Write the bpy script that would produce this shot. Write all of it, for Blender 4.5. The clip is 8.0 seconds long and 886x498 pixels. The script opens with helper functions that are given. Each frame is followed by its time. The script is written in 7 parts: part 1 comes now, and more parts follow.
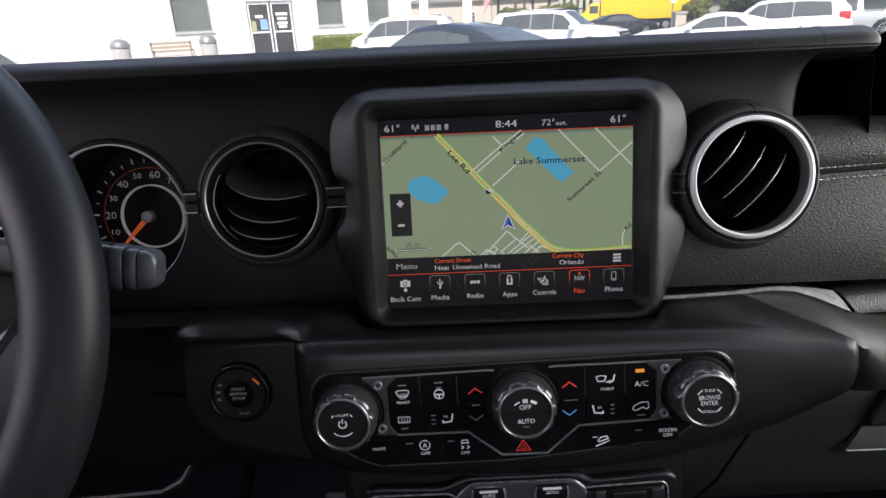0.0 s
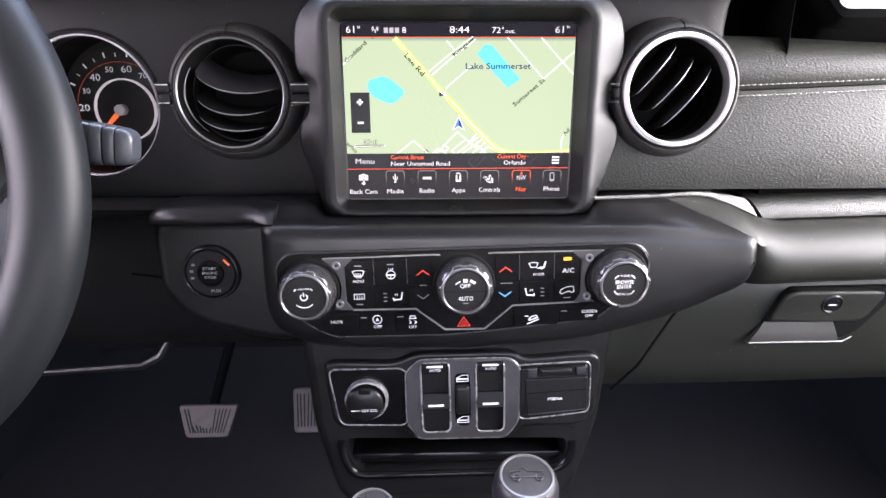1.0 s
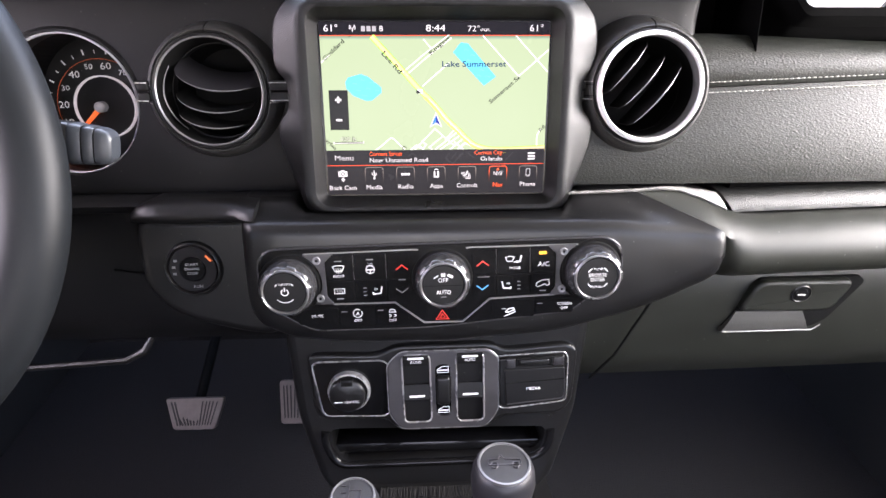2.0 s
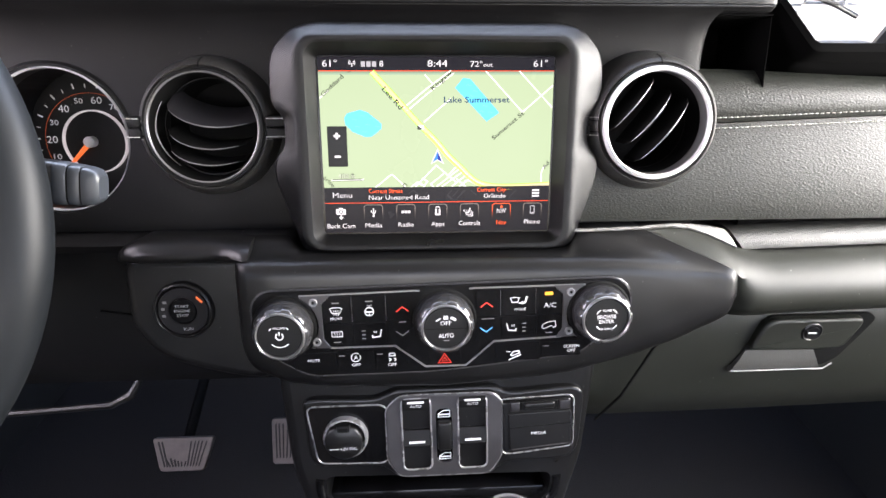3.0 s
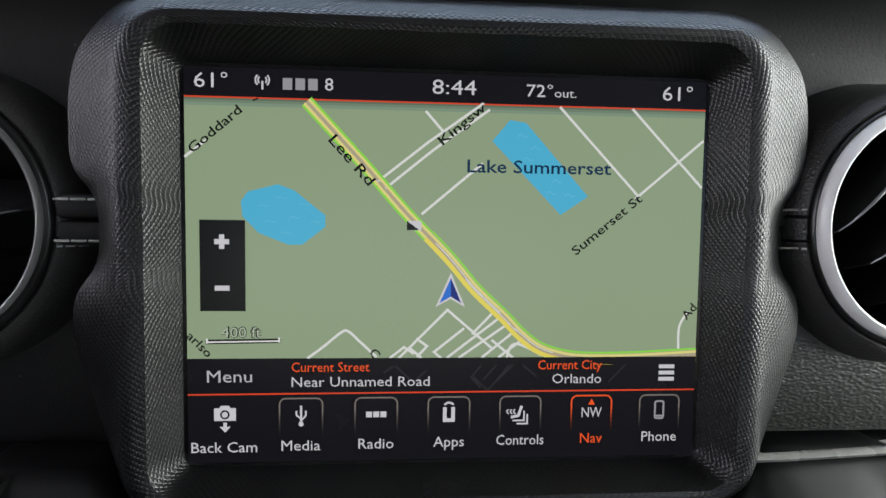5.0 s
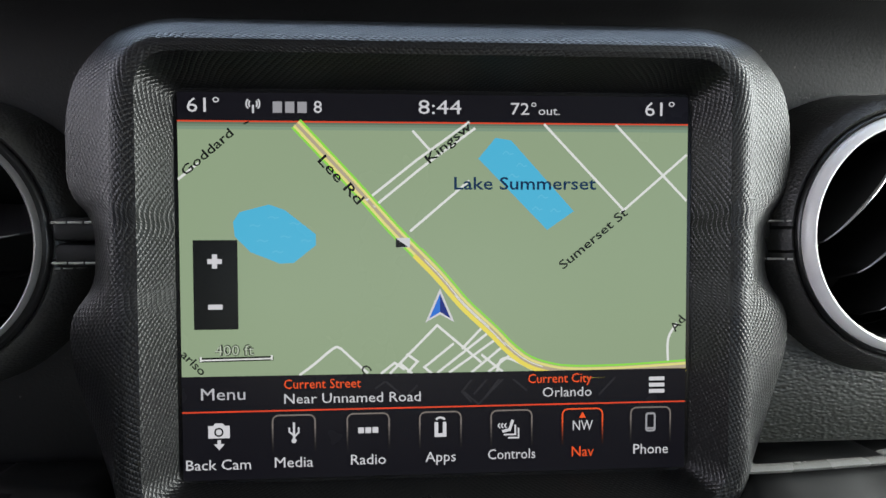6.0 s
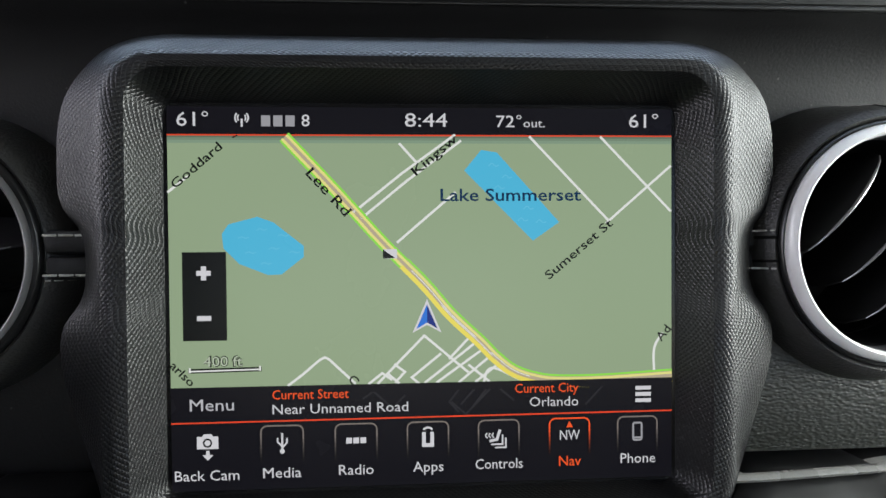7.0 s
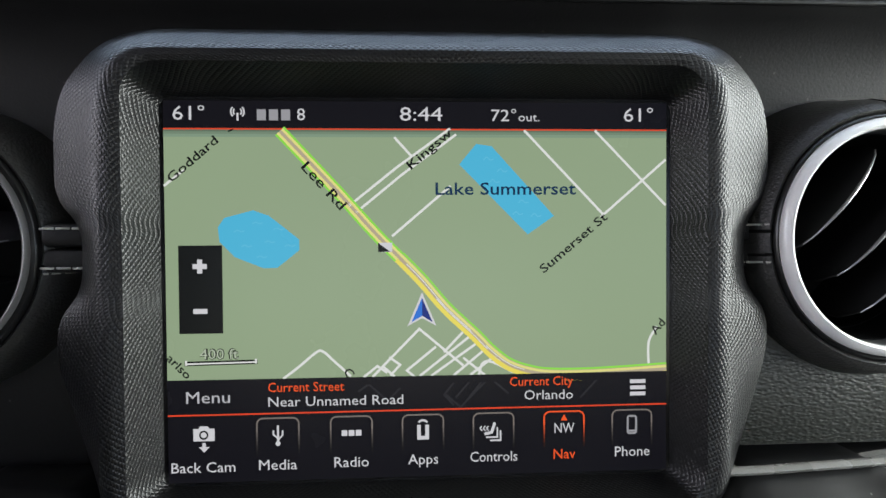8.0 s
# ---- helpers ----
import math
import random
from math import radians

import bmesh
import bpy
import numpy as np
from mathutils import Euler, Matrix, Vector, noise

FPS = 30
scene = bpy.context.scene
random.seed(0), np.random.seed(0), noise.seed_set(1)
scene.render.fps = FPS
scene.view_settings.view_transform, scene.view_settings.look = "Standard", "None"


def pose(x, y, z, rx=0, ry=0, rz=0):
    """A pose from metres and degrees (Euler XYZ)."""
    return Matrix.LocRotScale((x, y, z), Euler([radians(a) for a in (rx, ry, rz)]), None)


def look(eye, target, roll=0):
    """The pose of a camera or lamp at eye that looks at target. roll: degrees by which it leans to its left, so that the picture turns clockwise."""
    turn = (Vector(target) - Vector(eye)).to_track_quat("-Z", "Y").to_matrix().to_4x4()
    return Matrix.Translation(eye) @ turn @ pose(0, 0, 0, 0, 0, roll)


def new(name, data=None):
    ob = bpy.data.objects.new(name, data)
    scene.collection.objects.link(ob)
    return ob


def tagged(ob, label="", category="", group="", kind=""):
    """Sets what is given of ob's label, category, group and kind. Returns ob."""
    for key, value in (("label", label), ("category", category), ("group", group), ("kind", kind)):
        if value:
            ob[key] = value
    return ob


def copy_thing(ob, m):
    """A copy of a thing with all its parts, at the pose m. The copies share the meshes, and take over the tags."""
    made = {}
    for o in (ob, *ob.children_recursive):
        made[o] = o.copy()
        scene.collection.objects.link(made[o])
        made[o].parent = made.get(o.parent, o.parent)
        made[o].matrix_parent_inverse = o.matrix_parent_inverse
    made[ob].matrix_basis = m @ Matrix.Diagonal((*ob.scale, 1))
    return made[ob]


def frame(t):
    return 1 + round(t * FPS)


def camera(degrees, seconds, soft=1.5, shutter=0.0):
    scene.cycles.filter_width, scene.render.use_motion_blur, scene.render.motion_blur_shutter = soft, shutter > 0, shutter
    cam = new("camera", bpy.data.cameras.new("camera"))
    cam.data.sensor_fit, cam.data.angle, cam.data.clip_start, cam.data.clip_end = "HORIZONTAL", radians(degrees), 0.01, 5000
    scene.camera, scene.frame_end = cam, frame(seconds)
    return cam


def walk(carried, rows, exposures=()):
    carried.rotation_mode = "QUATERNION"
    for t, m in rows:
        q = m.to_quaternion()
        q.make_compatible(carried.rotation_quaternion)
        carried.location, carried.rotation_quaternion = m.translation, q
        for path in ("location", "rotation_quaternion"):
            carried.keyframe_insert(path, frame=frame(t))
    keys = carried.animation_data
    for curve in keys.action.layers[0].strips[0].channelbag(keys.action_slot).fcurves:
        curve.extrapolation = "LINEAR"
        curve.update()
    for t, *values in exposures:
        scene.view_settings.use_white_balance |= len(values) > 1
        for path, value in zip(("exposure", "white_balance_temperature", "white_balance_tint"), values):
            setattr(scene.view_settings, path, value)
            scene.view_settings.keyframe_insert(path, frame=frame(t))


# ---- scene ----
# The cockpit of a four-wheel-drive car on a car park. The dashboard has a frame of its own (DASH):
# x to the right, y away from the seats, z up along the touch screen, which leans back by 12 degrees.
cam = camera(75.0, 8.0)
DASH = pose(0, 0, 1.412, -12)
PATH = [
    (0, (-0.0387, -0.3975, -0.0110), (-0.0743, 1.5749, -0.3404), -2.48),
    (0.3, (-0.0364, -0.4168, -0.0203), (-0.0744, 1.5385, -0.4392), -1.95),
    (0.5, (-0.0325, -0.4238, -0.0308), (-0.0506, 1.5199, -0.5017), -1.28),
    (0.7, (-0.0249, -0.4286, -0.0368), (-0.0247, 1.5016, -0.5608), -0.73),
    (1, (-0.0222, -0.4462, -0.0310), (0.0214, 1.4754, -0.5834), -0.10),
    (1.5, (-0.0176, -0.4545, -0.0267), (0.0498, 1.4615, -0.5961), 0.04),
    (2.8, (-0.0126, -0.4476, -0.0200), (0.0909, 1.4568, -0.6220), -0.27),
    (3, (-0.0199, -0.4349, -0.0189), (0.0860, 1.4983, -0.5200), -0.12),
    (3.2, (-0.0326, -0.4014, -0.0065), (0.0801, 1.5527, -0.4173), -0.11),
    (3.5, (-0.0426, -0.3469, 0.0163), (0.0599, 1.6290, -0.2759), -0.17),
    (3.7, (-0.0405, -0.3103, 0.0144), (0.0662, 1.6776, -0.1777), -0.04),
    (4, (-0.0335, -0.2514, 0.0113), (0.0847, 1.7328, -0.2096), -0.01),
    (4.5, (-0.0296, -0.2275, -0.0095), (0.0835, 1.7585, -0.2169), 0.26),
    (4.8, (-0.0243, -0.2033, -0.0273), (0.0885, 1.7861, -0.1998), 0.33),
    (5, (-0.0171, -0.1899, -0.0347), (0.1330, 1.8007, -0.1571), 0.80),
    (5.2, (-0.0112, -0.1925, -0.0297), (0.1309, 1.7982, -0.1594), 0.62),
    (6.5, (-0.0105, -0.1933, -0.0369), (0.1113, 1.8027, -0.0701), -0.37),
    (7, (-0.0061, -0.1958, -0.0339), (0.1130, 1.8003, -0.0683), -0.42),
    (7.5, (-0.0047, -0.2005, -0.0321), (0.1095, 1.7960, -0.0626), -0.41),
    (8, (-0.0036, -0.1967, -0.0355), (0.1068, 1.7999, -0.0758), -0.39),
]
walk(cam, [(t, DASH @ look(eye, target, roll)) for t, eye, target, roll in PATH],
     exposures=[(0.0, 0.6, 6600, 20), (0.5, 1.2, 6650, 27), (1.0, 2.52, 6600, 27), (1.5, 2.58, 6680, 26), (3.0, 2.55, 6830, 21), (3.5, 1.65, 6750, 13), (4.0, 0.6, 6750, 13),
                (4.5, 0.42, 6500, 11), (5.0, 1.06, 6500, 12), (6.5, 1.22, 6450, 11), (8.0, 1.22, 6450, 11)])

# ---- light ----
SUN_ELEVATION, SUN_AZIMUTH = radians(50), radians(180)   # azimuth clockwise from the car's nose
world = bpy.data.worlds.new("sky")
scene.world = world
world.use_nodes = True
sky = world.node_tree.nodes.new("ShaderNodeTexSky")
sky.sky_type, sky.sun_disc = "NISHITA", False
sky.sun_elevation, sky.sun_rotation = SUN_ELEVATION, SUN_AZIMUTH
world.node_tree.nodes["Background"].inputs[1].default_value = 0.13
world.node_tree.links.new(sky.outputs[0], world.node_tree.nodes["Background"].inputs[0])
sun = new("sun", bpy.data.lights.new("sun", "SUN"))
sun.data.energy, sun.data.angle, sun.data.color = 4.8, radians(0.5), (1, 0.95, 0.87)
toward = Vector((math.sin(SUN_AZIMUTH) * math.cos(SUN_ELEVATION), math.cos(SUN_AZIMUTH) * math.cos(SUN_ELEVATION), math.sin(SUN_ELEVATION)))
sun.matrix_world = look(toward * 30, (0, 0, 0))


def window_light(name, at, target, wide, tall, watts, colour):
    """Daylight coming in by a side or rear window, as an area lamp in the opening."""
    lamp = new(name, bpy.data.lights.new(name, "AREA"))
    lamp.data.shape, lamp.data.size, lamp.data.size_y = "RECTANGLE", wide, tall
    lamp.data.energy, lamp.data.color = watts, colour
    lamp.matrix_world = look(at, target)
    return lamp


window_light("passenger_window_daylight", (0.75, -0.10, 1.53), (0.0, -0.18, 1.46), 0.84, 0.48, 9.8, (0.95, 1.0, 0.935))
window_light("driver_window_daylight", (-0.745, -0.22, 1.54), (0.0, -0.20, 1.46), 0.60, 0.46, 2.2, (1.0, 0.94, 0.99))
window_light("rear_window_daylight", (0.0, -2.07, 1.58), (0.0, 0.0, 1.45), 1.2, 0.45, 0.8, (1.0, 0.98, 0.98))
window_light("windscreen_daylight", (0.0, 0.20, 1.80), (0.0, -0.05, 1.42), 1.15, 0.20, 2.2, (0.63, 0.77, 1.0))

# ---- materials ----
MATS = {}


def material(name, colour, rough=0.5, metal=0.0, coat=0.0, spec=0.5, grain=0.0, grain_size=0.001, relief=0.0, spot=0.12, spot_size=0.05, emit=None, strength=1.0, dust=0.0):
    """A surface with two scales of variation: broad tone and roughness, and a fine grain that also gives relief (metres)."""
    if name in MATS:
        return MATS[name]
    m = bpy.data.materials.new(name)
    m.use_nodes = True
    n, l = m.node_tree.nodes, m.node_tree.links
    b = n["Principled BSDF"]
    b.inputs["Roughness"].default_value, b.inputs["Metallic"].default_value = rough, metal
    b.inputs["Coat Weight"].default_value, b.inputs["Coat Roughness"].default_value = coat, 0.06
    b.inputs["Specular IOR Level"].default_value = spec
    pos = n.new("ShaderNodeTexCoord")
    broad = n.new("ShaderNodeTexNoise")
    broad.inputs["Scale"].default_value, broad.inputs["Detail"].default_value = 1 / spot_size, 4
    l.new(pos.outputs["Object"], broad.inputs["Vector"])
    mix = n.new("ShaderNodeMix")
    mix.data_type = "RGBA"
    mix.inputs[6].default_value = (*[c * (1 - spot) for c in colour], 1)
    mix.inputs[7].default_value = (*[min(1, c * (1 + spot)) for c in colour], 1)
    l.new(broad.outputs["Fac"], mix.inputs[0])
    shade = mix.outputs[2]
    if dust:
        # stray specks of pale dust, about a millimetre across
        cells, near = n.new("ShaderNodeTexVoronoi"), n.new("ShaderNodeMath")
        cells.inputs["Scale"].default_value = 1 / 0.0095
        l.new(pos.outputs["Object"], cells.inputs["Vector"])
        near.operation = "LESS_THAN"
        near.inputs[1].default_value = 0.05
        l.new(cells.outputs["Distance"], near.inputs[0])
        speck = n.new("ShaderNodeMix")
        speck.data_type = "RGBA"
        speck.inputs[7].default_value = (dust, dust, dust * 0.95, 1)
        l.new(near.outputs[0], speck.inputs[0])
        l.new(shade, speck.inputs[6])
        shade = speck.outputs[2]
    l.new(shade, b.inputs["Base Color"])
    span = n.new("ShaderNodeMapRange")
    span.inputs[3].default_value, span.inputs[4].default_value = max(0.02, rough - 0.09), min(1, rough + 0.09)
    l.new(broad.outputs["Fac"], span.inputs[0])
    l.new(span.outputs[0], b.inputs["Roughness"])
    if relief:
        fine = n.new("ShaderNodeTexVoronoi" if grain > 1 else "ShaderNodeTexNoise")
        fine.inputs["Scale"].default_value = 1 / grain_size
        if grain > 2:
            drawn = n.new("ShaderNodeMapping")
            drawn.inputs["Scale"].default_value = (0.5, 1, 1)
            drawn.inputs["Rotation"].default_value = (0, 0.12, 0)
            l.new(pos.outputs["Object"], drawn.inputs["Vector"])
            l.new(drawn.outputs[0], fine.inputs["Vector"])
            fine.feature = "SMOOTH_F1"
        else:
            l.new(pos.outputs["Object"], fine.inputs["Vector"])
        bump = n.new("ShaderNodeBump")
        bump.inputs["Distance"].default_value, bump.inputs["Strength"].default_value = relief, 0.8
        l.new(fine.outputs[0], bump.inputs["Height"])
        l.new(bump.outputs[0], b.inputs["Normal"])
    if emit:
        b.inputs["Emission Color"].default_value, b.inputs["Emission Strength"].default_value = (*emit, 1), strength
    MATS[name] = m
    return m


def srgb(r, g, b):
    return tuple(((c / 255 + 0.055) / 1.055) ** 2.4 if c > 10 else c / 255 / 12.92 for c in (r, g, b))


KNURL_ALONG, KNURL_ACROSS = 0.0022, 0.0018


def knurled():
    """Black plastic with a moulded diamond knurl, laid out along and across the frame in metres."""
    m = material("knurled black plastic", (0.0045, 0.0045, 0.0050), rough=0.31, spec=0.36)
    n, l = m.node_tree.nodes, m.node_tree.links
    pos = n.new("ShaderNodeUVMap")
    pos.uv_map = "knurl"
    split = n.new("ShaderNodeSeparateXYZ")
    l.new(pos.outputs[0], split.inputs[0])

    def calc(op, a, b=None):
        q = n.new("ShaderNodeMath")
        q.operation = op
        for i, v in enumerate((a, b)):
            if v is None:
                continue
            if isinstance(v, (int, float)):
                q.inputs[i].default_value = v
            else:
                l.new(v, q.inputs[i])
        return q.outputs[0]
    u = calc("MULTIPLY", split.outputs[0], math.pi / KNURL_ALONG)
    v = calc("MULTIPLY", split.outputs[1], math.pi / KNURL_ACROSS)
    a, c = calc("SINE", calc("ADD", u, v)), calc("SINE", calc("SUBTRACT", u, v))
    height = calc("MINIMUM", calc("ABSOLUTE", a), calc("ABSOLUTE", c))
    bump = n.new("ShaderNodeBump")
    bump.inputs["Distance"].default_value, bump.inputs["Strength"].default_value = 0.00010, 1.0
    l.new(height, bump.inputs["Height"])
    l.new(bump.outputs[0], n["Principled BSDF"].inputs["Normal"])
    return m


PLASTIC = material("soft black plastic", (0.0058, 0.0057, 0.0062), rough=0.5, spec=0.24, dust=0.05, relief=0.00012, grain_size=0.0009, spot_size=0.06, spot=0.2)
PAD = material("dusty matte black plastic", (0.0165, 0.0178, 0.0142), rough=0.48, spec=0.4, dust=0.2, relief=0.0001, grain_size=0.0008, spot_size=0.05, spot=0.3)
GRAINED = material("grained black leatherette", (0.0145, 0.0156, 0.0130), rough=0.43, spec=0.38, grain=3, relief=0.00044, grain_size=0.00085, spot_size=0.06, spot=0.15)
STRIP = material("shiny coarse grained plastic", (0.02, 0.0205, 0.019), rough=0.38, grain=2, relief=0.00045, grain_size=0.0011, spot_size=0.02, spot=0.3)
COWL_HIDE = material("worn black leather wrap", (0.024, 0.0235, 0.0225), rough=0.42, grain=2, relief=0.00025, grain_size=0.001, spot=0.25)
SATIN = material("satin black plastic", (0.0065, 0.0065, 0.0069), rough=0.32, dust=0.09, spot=0.25, spot_size=0.03, relief=0.00004, grain_size=0.0006)
GLOSS = material("glossy black plastic", (0.004, 0.004, 0.0046), rough=0.2, spec=0.3, spot=0.3, spot_size=0.03)
KNURL = knurled()
# near-black that holds the shade under the lip in its colour
SHADE_BLACK = material("near-black with recess shade in its colour", (0.0014, 0.0014, 0.0015), rough=0.95, spec=0.05, spot=0.3, relief=0.0003, grain_size=0.001)
DARK = material("dark joint and cavity-shade plastic", (0.0035, 0.0035, 0.0036), rough=0.75, spec=0.15, spot=0.3)
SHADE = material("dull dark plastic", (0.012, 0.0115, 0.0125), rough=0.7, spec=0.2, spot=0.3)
DOOR = material("grey-black door lining", (0.03, 0.03, 0.03), rough=0.6, spot=0.2, relief=0.0002, grain_size=0.001)
GUNMETAL = material("gunmetal painted trim", (0.24, 0.24, 0.245), rough=0.36, metal=0.6, spot=0.15, spot_size=0.02)
DARK_METAL = material("dark gunmetal paint", (0.085, 0.082, 0.089), rough=0.3, metal=0.7, spot=0.2, spot_size=0.015)
RING_WHITE = material("pale satin ring", (0.56, 0.55, 0.57), rough=0.4, spot=0.08)
SILVER = material("satin silver trim", (0.74, 0.73, 0.725), rough=0.38, metal=0.1, spot=0.08, spot_size=0.02)
DULL_SILVER = material("smoked silver trim", (0.26, 0.255, 0.26), rough=0.32, metal=0.6, spot=0.1, spot_size=0.02)
STITCH = material("pale grey thread", (0.42, 0.41, 0.38), rough=0.8, relief=0.0002, grain_size=0.0005)
CARPET = material("charcoal carpet", (0.012, 0.0117, 0.0135), rough=0.95, relief=0.002, grain_size=0.003, spot=0.3)
RUBBER = material("black rubber", (0.02, 0.02, 0.02), rough=0.75, relief=0.0003, grain_size=0.001)
PEDAL = material("worn pedal metal", (0.16, 0.140, 0.134), rough=0.5, metal=0.45, relief=0.0003, grain_size=0.002, spot=0.25, spot_size=0.01)
# pale dial ring, brightened by a faint glow of its own
LIT_RING = material("lit pale ring", (0.7, 0.7, 0.7), rough=0.5, emit=(0.9, 0.86, 0.9), strength=0.07)
ARC_INK = material("dim orange scale line", (0.5, 0.12, 0.04), rough=0.6, emit=(1, 0.17, 0.04), strength=0.04)
BADGE = material("brushed grey badge", (0.045, 0.045, 0.047), rough=0.45, metal=0.35, spot=0.2, spot_size=0.006)
LEVER_BLACK = material("soft black lever skin", (0.020, 0.019, 0.022), rough=0.42, spot=0.2, spot_size=0.02, relief=0.00005, grain_size=0.0007)
LIP_GREY = material("grained grey-black lip", (0.058, 0.057, 0.053), rough=0.4, grain=2, relief=0.0002, grain_size=0.001)
# pale grey that stands for window highlights along black edges
GLINT_GREY = material("smooth grey plastic with a highlight in its colour", (0.24, 0.236, 0.226), rough=0.28, grain=2, relief=0.00016, grain_size=0.0011, spot=0.25, spot_size=0.02)
WHITE_INK = material("white printed legend", (0.75, 0.75, 0.75), rough=0.6, emit=(0.8, 0.82, 0.85), strength=0.045)
RED_INK = material("red lit legend", (0.5, 0.03, 0.02), rough=0.5, emit=(1, 0.05, 0.03), strength=0.14)
BLUE_INK = material("blue lit legend", (0.08, 0.3, 0.6), rough=0.5, emit=(0.06, 0.35, 0.7), strength=0.12)
AMBER_LED = material("amber indicator lamp", (0.8, 0.35, 0.03), rough=0.4, emit=(1, 0.3, 0.02), strength=0.16)
ORANGE_INK = material("orange needle paint", (0.75, 0.16, 0.04), rough=0.5, emit=(1, 0.17, 0.04), strength=0.16)
GREY_INK = material("dim grey legend", (0.2, 0.2, 0.2), rough=0.6)


def lit(name, r, g, b, level=1.0):
    """A field of colour on the display: it gives off its own light behind a smooth dark pane."""
    return material("display " + name, (0.004, 0.004, 0.004), rough=0.25, spec=0.12, spot=0.02, emit=srgb(r, g, b), strength=level * 0.42)


# ---- mesh helpers ----
def part(name, bm, mat, parent, label="", smooth=None):
    me = bpy.data.meshes.new(name)
    if smooth is not None:
        for fc in bm.faces:
            fc.smooth = True
    bm.normal_update()
    bm.to_mesh(me)
    bm.free()
    if smooth is not None:
        me.set_sharp_from_angle(angle=radians(smooth))
        for pg in me.polygons:
            if len(pg.vertices) > 8:
                pg.use_smooth = False
    me.materials.append(mat)
    ob = new(name, me)
    if parent is not None:
        ob.parent = parent
    return tagged(ob, label)


def thing(name, label, category, at=(0, 0, 0), turn=None, group="", kind="", base=None):
    """An empty at the base of a thing, in the dashboard's axes, or at base."""
    ob = new(name)
    ob.empty_display_size = 0.05
    ob.matrix_world = base if base is not None else DASH @ Matrix.Translation(at) @ (turn or Matrix())
    return tagged(ob, label, category, group, kind)


def slab(points, y0, y1, bevel=0.0, segments=2, bm=None):
    """A plate with an outline in x and z, from y0 (front) to y1 (back); the front edge is rounded by bevel."""
    own = bmesh.new()
    pts = [Vector(p) for i, p in enumerate(points) if (Vector(p) - Vector(points[i - 1])).length > 1e-6]
    count = len(pts)
    sense = 1 if sum(a.x * b.y - b.x * a.y for a, b in zip(pts, pts[1:] + pts[:1])) > 0 else -1
    inward = []
    for i, p in enumerate(pts):
        d0, d1 = (p - pts[i - 1]).normalized(), (pts[(i + 1) % count] - p).normalized()
        m = (d0 + d1).normalized()
        inward.append(Vector((-m.y, m.x)) * sense / max(0.6, m.dot(d1)))
    steps = [(0.0, y1)] + ([(bevel * (1 - math.cos(math.pi / 2 * k / segments)), y0 + bevel * (1 - math.sin(math.pi / 2 * k / segments))) for k in range(segments + 1)] if bevel else [(0.0, y0)])
    loops = [[own.verts.new((p.x + w.x * d, y, p.y + w.y * d)) for p, w in zip(pts, inward)] for d, y in steps]
    for p, q in zip(loops, loops[1:]):
        for i in range(count):
            own.faces.new((p[i], p[(i + 1) % count], q[(i + 1) % count], q[i]))
    own.faces.new(loops[0]), own.faces.new(loops[-1])
    bmesh.ops.recalc_face_normals(own, faces=own.faces)
    return joined(bm, own)


def rounded(x0, z0, x1, z1, r, n=5):
    """A rectangle with rounded corners."""
    pts = []
    for cx, cz, a in ((x1 - r, z1 - r, 0), (x0 + r, z1 - r, 90), (x0 + r, z0 + r, 180), (x1 - r, z0 + r, 270)):
        pts += [(cx + r * math.cos(radians(a + 90 * i / n)), cz + r * math.sin(radians(a + 90 * i / n))) for i in range(n + 1)]
    return pts


def smooth_outline(points, r=0.01, n=5):
    """An outline with each corner rounded by r."""
    out, count = [], len(points)
    for i in range(count):
        p, a, b = (Vector(points[j % count]) for j in (i, i - 1, i + 1))
        d0, d1 = min(r, (a - p).length * 0.45), min(r, (b - p).length * 0.45)
        p0, p1 = p + (a - p).normalized() * d0, p + (b - p).normalized() * d1
        out += [tuple(p0.lerp(p, t).lerp(p.lerp(p1, t), t)) for t in (k / n for k in range(n + 1))]
    return out


def block(x0, y0, z0, x1, y1, z1, bevel=0.0, segments=2, bm=None):
    own = bmesh.new()
    bmesh.ops.create_cube(own, size=1)
    for v in own.verts:
        v.co = Vector((x0 + (v.co.x + .5) * (x1 - x0), y0 + (v.co.y + .5) * (y1 - y0), z0 + (v.co.z + .5) * (z1 - z0)))
    if bevel:
        bmesh.ops.bevel(own, geom=own.edges[:], offset=bevel, segments=segments, profile=0.5, affect="EDGES")
    return joined(bm, own)


def joined(bm, own):
    if bm is None:
        return own
    me = bpy.data.meshes.new("joining")
    own.to_mesh(me)
    own.free()
    bm.from_mesh(me)
    bpy.data.meshes.remove(me)
    return bm


def lathe(profile, n=64, centre=(0, 0, 0), axis="Y", bm=None, closed=False, caps=False):
    """Turns a profile of (radius, along) about an axis; along grows with the axis."""
    own = bmesh.new()
    rings = []
    for r, s in profile:
        ring = []
        for i in range(n):
            a = 2 * math.pi * i / n
            c, d = r * math.cos(a), r * math.sin(a)
            ring.append(own.verts.new({"Y": (c, s, d), "Z": (c, d, s), "X": (s, c, d)}[axis]))
        rings.append(ring)
    for p, q in list(zip(rings, rings[1:])) + ([(rings[-1], rings[0])] if closed else []):
        for i in range(n):
            own.faces.new((p[i], p[(i + 1) % n], q[(i + 1) % n], q[i]))
    if caps:
        own.faces.new(rings[0]), own.faces.new(rings[-1])
    bmesh.ops.remove_doubles(own, verts=own.verts, dist=1e-7)
    bmesh.ops.recalc_face_normals(own, faces=own.faces)
    for v in own.verts:
        v.co += Vector(centre)
    return joined(bm, own)


